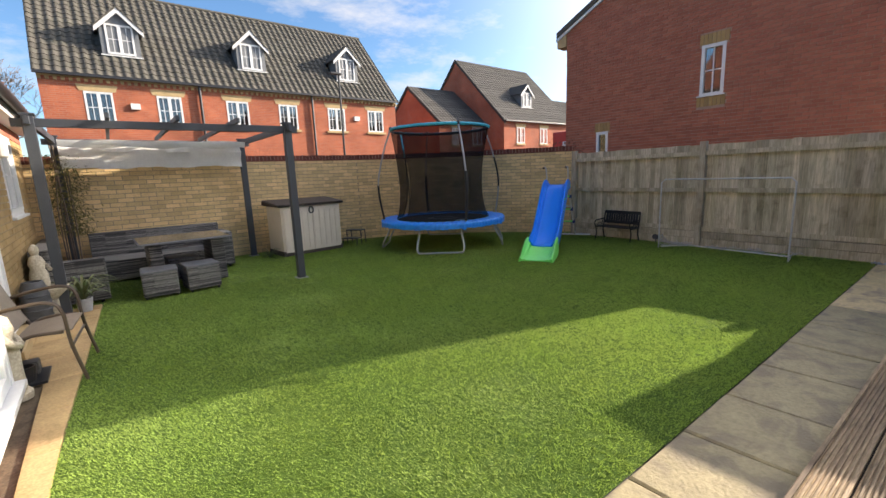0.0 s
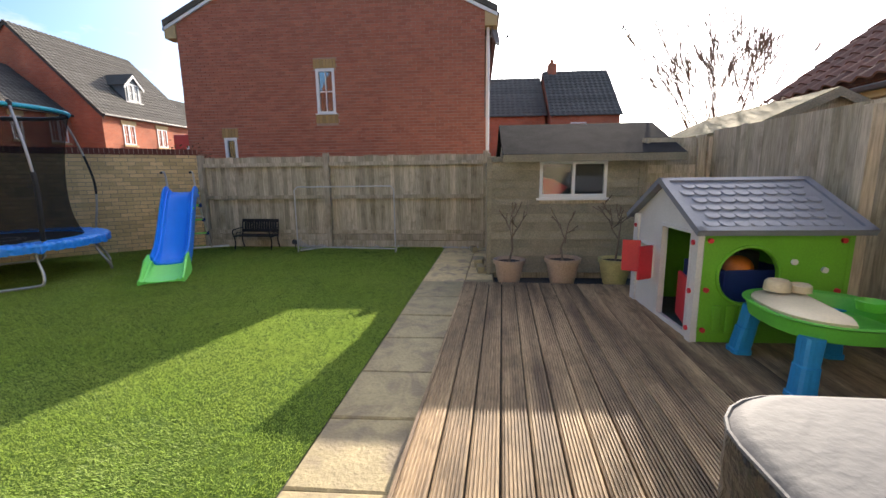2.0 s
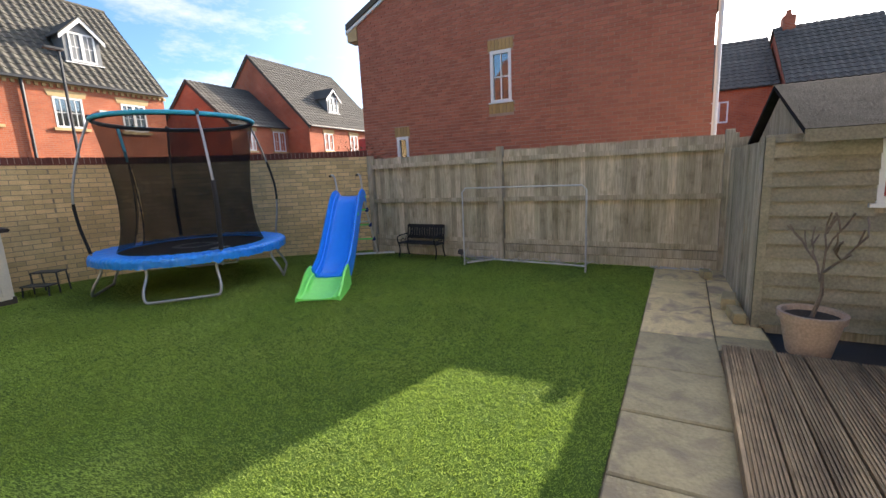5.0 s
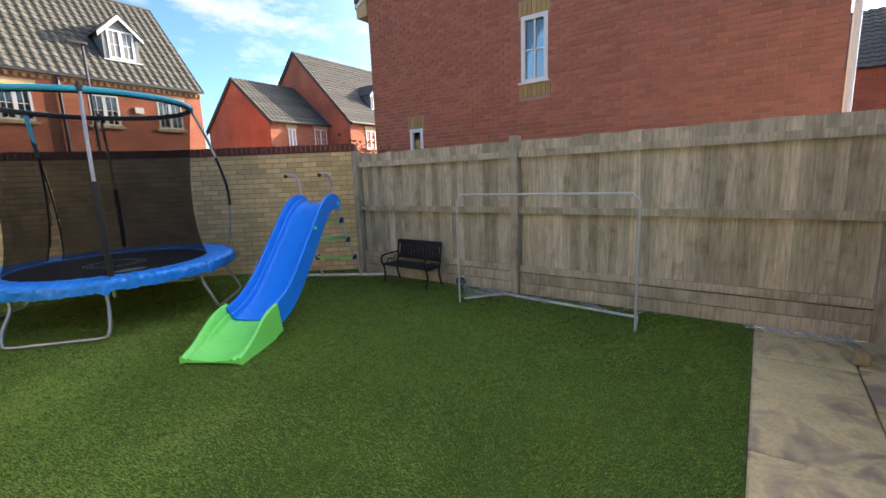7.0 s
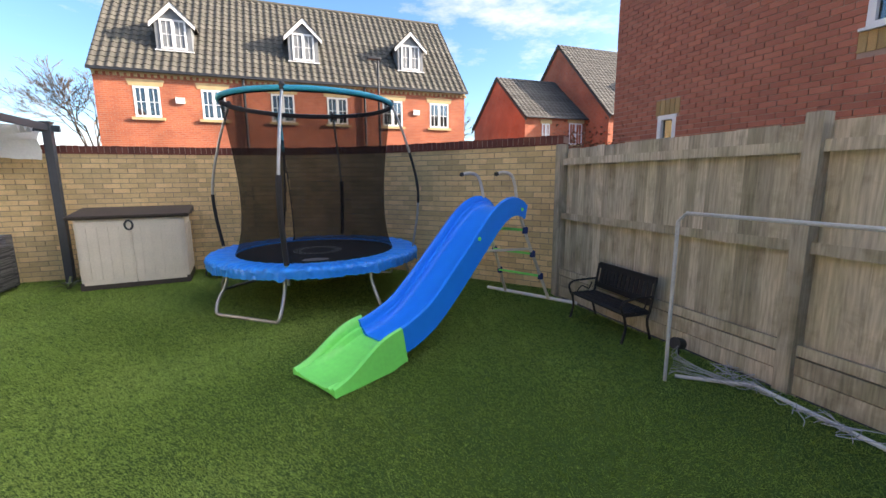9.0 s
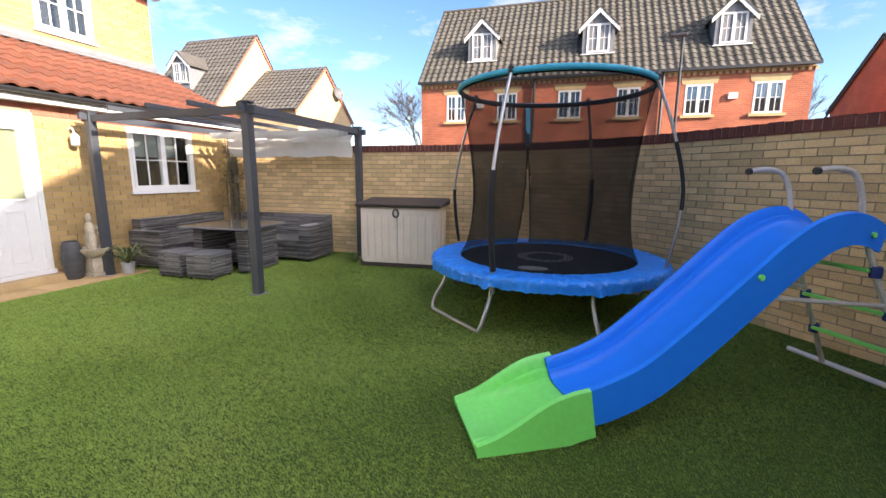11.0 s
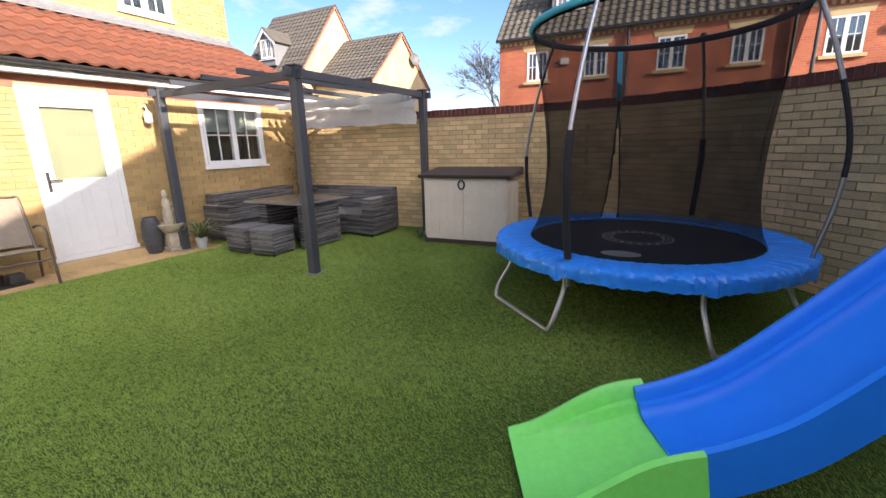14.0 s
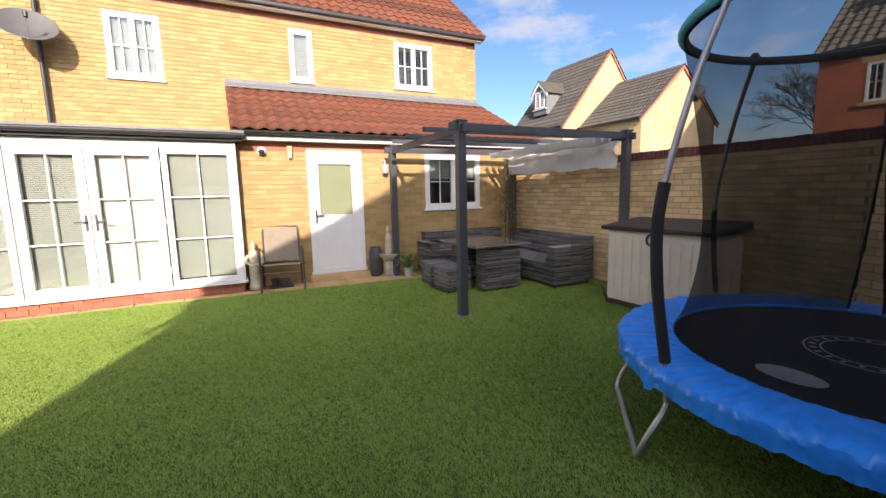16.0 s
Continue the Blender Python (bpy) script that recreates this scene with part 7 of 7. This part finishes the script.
    bm = BM()
    box(bm, W - 0.035, W, -Dp + 0.03, -0.03, 0.0, E, 0.004)
    part("far_wall", bm, "play_green", p)
    bm = BM()
    box(bm, 0.03, W - 0.03, -Dp + 0.04, -0.04, 0.0, 0.015)
    part("floor_panel", bm, "dark_pot", p)
    for y, z in ((-0.07, 0.80), (-0.07, 0.42), (-0.07, 0.10), (-Dp + 0.08, 0.80), (-Dp + 0.08, 0.42)):
        part("bolt_cap", tube(BM(), [(0.0, y, z), (-0.018, y, z)], 0.020, 12), "play_red", p, "red bolt cap")
    for x, z in ((0.05, 0.78), (0.05, 0.40), (0.05, 0.10), (W - 0.05, 0.78)):
        part("bolt_cap", tube(BM(), [(x, 0.018, z), (x, 0.034, z)], 0.020, 12), "play_red", p, "red bolt cap")
    for y, z in ((-0.68, 0.64), (-0.90, 0.58)):
        part("knob", tube(BM(), [(0.0, y, z), (-0.02, y, z)], 0.022, 12), "play_white", p)
    # roof with raised scalloped shingles
    for sgn in (0, 1):
        a = Vector((-0.09, 0.07, E - 0.055)) if not sgn else Vector((W + 0.09, 0.07, E - 0.055))
        up = Vector((W / 2, 0.07, A + 0.03)) - a
        al = Vector((0, -1, 0))
        nr = al.cross(up).normalized()
        nr = nr if nr.z > 0 else -nr
        ln = Dp + 0.14
        bm = BM()
        loft(bm, [[a + al * t - nr * 0.02, a + al * t + nr * 0.012, a + al * t + up + nr * 0.012, a + al * t + up - nr * 0.02] for t in (0, ln)])
        rf = part("roof_panel", bm, "play_roof", p, "slate grey moulded roof panel")
        U = up.normalized()
        for q in ((0, 0.05, 0, ln), (up.length - 0.05, up.length, 0, ln), (0, up.length, 0, 0.06), (0, up.length, ln - 0.06, ln)):
            bm = BM()
            loft(bm, [[a + al * t + U * q[0] + nr * 0.012, a + al * t + U * q[0] + nr * 0.028, a + al * t + U * q[1] + nr * 0.028, a + al * t + U * q[1] + nr * 0.012] for t in (q[2], q[3])])
            part("border", bm, "play_roof", rf)
        for r in range(6):
            v = 0.10 + r * (up.length - 0.19) / 5.4
            for k in range(9):
                c = 0.14 + (k + (0.5 if r % 2 else 0.0)) * (ln - 0.26) / 9
                if c > ln - 0.12:
                    continue
                bm = BM()
                out = [(0.056 * math.cos(t), -0.045 * math.sin(t)) for t in np.linspace(0, math.pi, 9)] + [(-0.056, 0.05), (0.056, 0.05)]
                loft(bm, [[a + al * (c + x) + U * (v + y) + nr * 0.012 for x, y in out], [a + al * (c + x * 0.9) + U * (v + y * 0.9) + nr * (0.024 if y < 0.01 else 0.014) for x, y in out]])
                part("shingle", bm, "play_roof", rf)


playhouse()


def toy_crate():
    """Dark crate added to imitate the shade inside the playhouse, with toys in it."""
    c = thing("toy_crate", "dark blue crate with toys, added to darken the playhouse inside", "crate", m=pose(4.02, -2.62, DECK + 0.016, 0, 0, 8))
    bm = BM()
    wall = [((-0.26, 0.26), (-0.28, -0.255)), ((-0.26, 0.26), (0.255, 0.28)), ((-0.26, -0.235), (-0.255, 0.255)), ((0.235, 0.26), (-0.255, 0.255))]
    for (x0, x1), (y0, y1) in wall:
        box(bm, x0, x1, y0, y1, 0.0, 0.52, 0.006)
    box(bm, -0.24, 0.24, -0.26, 0.26, 0.0, 0.02)
    part("crate", bm, "navy", c)
    bm = BM()
    bmesh.ops.create_icosphere(bm, subdivisions=3, radius=0.11, matrix=Matrix.Translation((-0.1, 0.05, 0.50)))
    part("ball", bm, "orange_toy", c, "orange ball", smooth=True)
    bm = BM()
    box(bm, 0.0, 0.2, -0.22, -0.02, 0.3, 0.62, 0.02)
    part("toy_block", bm, "dark_pot", c)


toy_crate()


def water_table():
    t = thing("water_play_table", "lime green water play table with blue legs", "play table", m=pose(3.06, -2.63, DECK, 0, 0, -4) @ Matrix.Diagonal((0.95, 0.93, 1, 1)))
    n = 36

    def ring(r, z, cx=0.0):
        soft = lambda v: math.copysign(abs(v) ** 0.8, v)
        return [(cx + (r + 0.065) * soft(math.cos(a)) * 1.04, (r + 0.065) * soft(math.sin(a)), z) for a in np.linspace(0, math.tau, n + 1)[:-1]]
    part("basin", loft(BM(), [ring(0.26, 0.33), ring(0.33, 0.355), ring(0.35, 0.44), ring(0.375, 0.455), ring(0.37, 0.465), ring(0.33, 0.455), ring(0.30, 0.36), ring(0.0005, 0.35)], cap=False), "table_green", t, "lime green moulded basin", smooth=True)
    for x, y in ((0.31, 0.27), (0.31, -0.27), (-0.31, 0.27), (-0.31, -0.27)):
        dx, dy = (0.05 if x > 0 else -0.05), (0.05 if y > 0 else -0.05)
        bm = BM()
        loft(bm, [[(x + dx * k + w * math.cos(a) * (1.15 - 0.12 * math.cos(4 * a)), y + dy * k + w * math.sin(a) * (1.0 - 0.12 * math.cos(4 * a)), z) for a in np.linspace(0, math.tau, 21)[:-1]] for k, w, z in ((0.95, 0.076, 0.0), (0.95, 0.076, 0.03), (0.9, 0.066, 0.035), (0.5, 0.062, 0.20), (0.45, 0.057, 0.205), (0.0, 0.062, 0.37))])
        part("leg", bm, "play_blue", t, "sky blue moulded leg", smooth=False)
    deck = BM()
    out = [(x * 0.93, y * 0.93, 0) for x, y, z in ring(0.35, 0) if y > -0.04 - 0.12 * x]
    loft(deck, [[(x, y, 0.452) for x, y, _ in out], [(x, y, 0.468) for x, y, _ in out], [(x * 0.9 - 0.01, y * 0.9, 0.478) for x, y, _ in out], [(x * 0.7 - 0.03, y * 0.7, 0.488) for x, y, _ in out]])
    part("tray", deck, "play_cream", t, "cream sand tray cover", smooth=True)
    part("tower", lathe(BM(), [(0.085, 0.50), (0.08, 0.56), (0.065, 0.575), (0.055, 0.56), (0.05, 0.52)], c=(0.24, 0.17, 0), seg=18), "play_cream", t, smooth=True)
    part("tower", lathe(BM(), [(0.07, 0.50), (0.068, 0.545), (0.055, 0.555), (0.045, 0.53)], c=(0.22, 0.03, 0), seg=18), "play_cream", t, smooth=True)
    part("cup", lathe(BM(), [(0.07, 0.44), (0.085, 0.50), (0.08, 0.505), (0.06, 0.45)], c=(0.02, -0.28, 0), seg=18), "table_green", t, smooth=True)


water_table()


def hot_tub():
    t = thing("covered_hot_tub", "square hot tub under a grey vinyl cover", "hot tub", m=pose(0.66, -1.99, DECK, 0, 0, -1) @ Matrix.Diagonal((1, 1, 1.06, 1)))
    a, r = 0.90, 0.26

    def ring(k, z, rad=r):
        pts = []
        for cx, cy, a0 in ((a - rad, a - rad, 0), (-a + rad, a - rad, 90), (-a + rad, -a + rad, 180), (a - rad, -a + rad, 270)):
            for q in range(7):
                an = radians(a0 + q * 15)
                pts.append(((cx + rad * math.cos(an)) * k, (cy + rad * math.sin(an)) * k, z))
        return pts
    part("side", loft(BM(), [ring(0.97, 0.0), ring(0.975, 0.05), ring(0.985, 0.30), ring(0.98, 0.54)]), "tub_dark", t, "dark quilted side", smooth=True)
    part("cover", loft(BM(), [ring(0.985, 0.56), ring(1.0, 0.598), ring(0.985, 0.614), ring(0.95, 0.624), ring(0.6, 0.64), ring(0.2, 0.648), ring(0.001, 0.65)]), "tub_vinyl", t, "grey padded vinyl cover", smooth=True)
    rng = random.Random(12)
    rows = []
    for z, k in ((0.38, 1.0), (0.40, 1.008), (0.44, 1.006), (0.48, 1.010), (0.52, 1.006), (0.56, 1.008), (0.592, 1.002)):
        rows.append([(x * (1 + rng.uniform(-0.006, 0.006)), y * (1 + rng.uniform(-0.006, 0.006)), z) for x, y, _ in ring(k, z)])
    # skirt takes the darker vinyl to paint in the shadow on the side
    part("cover_skirt", loft(BM(), rows, cap=False), "tub_dark", t, "crinkled vinyl skirt, side shadow painted into its dark colour", smooth=True)
    part("piping", tube(BM(), ring(1.006, 0.597), 0.007, 6, True), "tub_vinyl", t)
    for s in (-0.35, 0.35):
        bm = BM()
        box(bm, s - 0.02, s + 0.02, a * 1.0, a * 1.025, 0.12, 0.46, 0.004)
        part("strap", bm, "tub_dark", t)


hot_tub()


def twig_tree(bm, p, d, length, rad, depth, rng, spread=0.5, least=0.0065):
    """A bare limb that forks."""
    end = p + d * length
    mid = p + d * length * 0.5 + Vector((rng.gauss(0, 0.05), rng.gauss(0, 0.05), rng.gauss(0, 0.03))) * length
    tube(bm, [p, mid, end], [max(q, least) for q in (rad, rad * 0.85, rad * 0.68)], 4 if depth < 3 else 6)
    if depth == 0:
        return
    for i in range(rng.choice((2, 2, 3))):
        nd = (d + Vector((rng.gauss(0, spread), rng.gauss(0, spread), rng.gauss(0.12, spread * 0.6)))).normalized()
        q = p + (end - p) * rng.uniform(0.55, 1.0)
        twig_tree(bm, q, nd, length * rng.uniform(0.62, 0.85), rad * 0.62, depth - 1, rng, spread, least)


def potted(name, label, y, potmat, r, h, seed, tall, x=5.72):
    rng = random.Random(seed)
    p = thing(name, label, "potted plant", "pots along the deck edge", m=pose(x, y, 0.005))
    q = part("pot", lathe(BM(), [(r * 0.72, 0.0), (r * 0.9, h * 0.5), (r, h * 0.82), (r * 1.1, h * 0.84), (r * 1.12, h), (r * 0.98, h), (r * 0.92, h * 0.86)], seg=22), potmat, p, smooth=True)
    part("soil", lathe(BM(), [(r * 0.93, h * 0.84), (r * 0.93, h * 0.88)], seg=16), "soil", q)
    bm = BM()
    twig_tree(bm, Vector((0, 0, h * 0.85)), Vector((0.04, -0.1, 1)).normalized(), tall, 0.016, 3, rng, 0.42)
    part("stem", bm, "bark", p, "thin bare branching stem")


potted("potted_plant", "bare sapling in a decorated terracotta pot", -0.84, "terracotta", 0.185, 0.32, 5, 0.36)
potted("potted_plant", "bare sapling in a wide pale terracotta pot", -1.52, "terracotta", 0.205, 0.34, 8, 0.34)
potted("potted_plant", "thin sapling in a yellow glazed pot", -2.18, "yellow_pot", 0.19, 0.33, 9, 0.40, 5.74)


def bare_tree(label, x, y, h, seed, spread, depth=6):
    rng = random.Random(seed)
    t = thing("bare_tree", label, "tree", m=pose(x, y, -0.05))
    part("trunk", tube(BM(), smooth([(0, 0, 0), (0.05, 0.03, h * 0.15), (0.0, 0.05, h * 0.32)], 4), [0.12, 0.115, 0.11, 0.105, 0.10, 0.095, 0.09, 0.085, 0.08], 10), "bark", t)
    bm = BM()
    for i in range(7):
        a = i * 0.9
        d = Vector((math.cos(a) * 0.45, math.sin(a) * 0.45, 1)).normalized()
        twig_tree(bm, Vector((0, 0.05, h * (0.22 + 0.02 * i))), d, h * 0.24, 0.05, depth - 1, rng, spread, 0.009)
    tagged(part("crown", bm, "bark", t, "bare winter branches and twigs"), kind="stuff")


bare_tree("leafless winter tree behind the garden wall", -4.0, 31.0, 8.4, 3, 0.42, 7)
bare_tree("leafless tree between the brick houses", 18.6, 34.5, 8.0, 9, 0.40, 7)


def fruit_tree():
    """Many upright young shoots from a low crown, bare."""
    rng = random.Random(31)
    t = thing("bare_tree", "leafless fruit tree with upright shoots behind the fence", "tree", m=pose(11.6, -6.25, -0.05))
    part("trunk", tube(BM(), smooth([(0, 0, 0), (0.04, 0.03, 0.8), (0.0, 0.05, 1.6)], 4), [0.11, 0.105, 0.10, 0.095, 0.09, 0.085, 0.08, 0.075, 0.07], 10), "bark", t)
    bm = BM()
    for i in range(13):
        a = i * 2.4
        r = rng.uniform(0.25, 0.6)
        d = Vector((math.cos(a) * r, math.sin(a) * r, 1)).normalized()
        twig_tree(bm, Vector((0, 0.05, rng.uniform(1.3, 1.6))), d, rng.uniform(1.15, 1.6), 0.024, 5, rng, 0.24)
    tagged(part("crown", bm, "bark", t, "bare winter branches and twigs"), kind="stuff")


fruit_tree()


def shrub():
    """Dry red-brown shrub rising behind the end of the wall."""
    rng = random.Random(41)
    t = thing("dry_shrub", "dry red-brown shrub behind wall and fence", "shrub", m=pose(9.85, 6.3, -0.06))
    bm = BM()
    for i in range(7):
        d = Vector((rng.gauss(0, 0.22), rng.gauss(0, 0.22), 1)).normalized()
        twig_tree(bm, Vector((0, 0, 0)), d, 0.9, 0.014, 3, rng, 0.35)
    part("stem", bm, "bark", t)
    V, F = [], []
    for i in range(900):
        p = Vector((rng.gauss(0, 0.26), rng.gauss(0, 0.26), rng.gauss(1.75, 0.22)))
        d = Vector((rng.gauss(0, 1), rng.gauss(0, 1), rng.gauss(0, 0.7))).normalized()
        q = d.cross(Vector((0.3, 0.7, 0.5))).normalized() * rng.uniform(0.012, 0.024)
        l = rng.uniform(0.03, 0.07)
        b = len(V)
        V += [p, p + d * l * 0.5 + q, p + d * l, p + d * l * 0.5 - q]
        F.append((b, b + 1, b + 2, b + 3))
    tagged(link("foliage", mesh_of("foliage", V, F, "dry_leaf"), t), "small dry red-brown leaves", kind="stuff")


shrub()


def red_van():
    """Tall red box van on the road beyond the wall."""
    v = thing("box_van", "tall red box van parked beyond the wall", "van", m=pose(17.0, 8.0, -0.06))
    bm = BM()
    box(bm, 0.0, 2.1, 0.0, 3.95, 0.75, 3.2, 0.06)
    part("box_body", bm, "red_toy", v)
    bm = BM()
    loft(bm, [[(x, 0.0, 0.45), (x, -1.75, 0.45), (x, -1.85, 1.1), (x, -1.25, 1.35), (x, -0.7, 2.2), (x, 0.0, 2.25)] for x in (0.1, 2.0)])
    part("cab", bm, "red_toy", v)
    # side window filled with the painted near-black interior colour
    bm = BM()
    prism(bm, [(-1.15, 1.4), (-0.68, 2.1), (-0.15, 2.1), (-0.15, 1.4)], lambda u, w, q: (0.085 + q, u, w), 0.02)
    part("side_window", bm, "room", v)
    bm = BM()
    box(bm, -0.012, 0.0, 0.5, 3.4, 2.2, 2.75)
    part("white_panel", bm, "white_paint", v, "white lettering panel")
    bm = BM()
    box(bm, 0.1, 2.0, -0.2, 3.9, 0.5, 0.75)
    part("chassis", bm, "black_plastic", v)
    for y in (-1.0, 2.9):
        for x in (0.0, 1.85):
            w = part("tyre", tube(BM(), [(x, y, 0.36), (x + 0.22, y, 0.36)], 0.36, 20), "black_plastic", v)
            part("rim", tube(BM(), [(x - 0.01, y, 0.36), (x + 0.23, y, 0.36)], 0.2, 14), "galv", w)


red_van()


def street_lamp():
    s = thing("street_lamp", "dark steel street lamp on the road beyond", "street lamp", m=pose(9.35, 17.9, -0.06))
    part("pole", tube(BM(), [(0, 0, 0), (0, 0, 1.4), (0, 0, 1.45), (0, 0, 6.1)], [0.08, 0.08, 0.055, 0.04], 10), "black_plastic", s)
    bm = BM()
    box(bm, -0.42, 0.12, -0.09, 0.09, 6.06, 6.16, 0.03)
    part("lamp_head", bm, "black_plastic", s)


street_lamp()
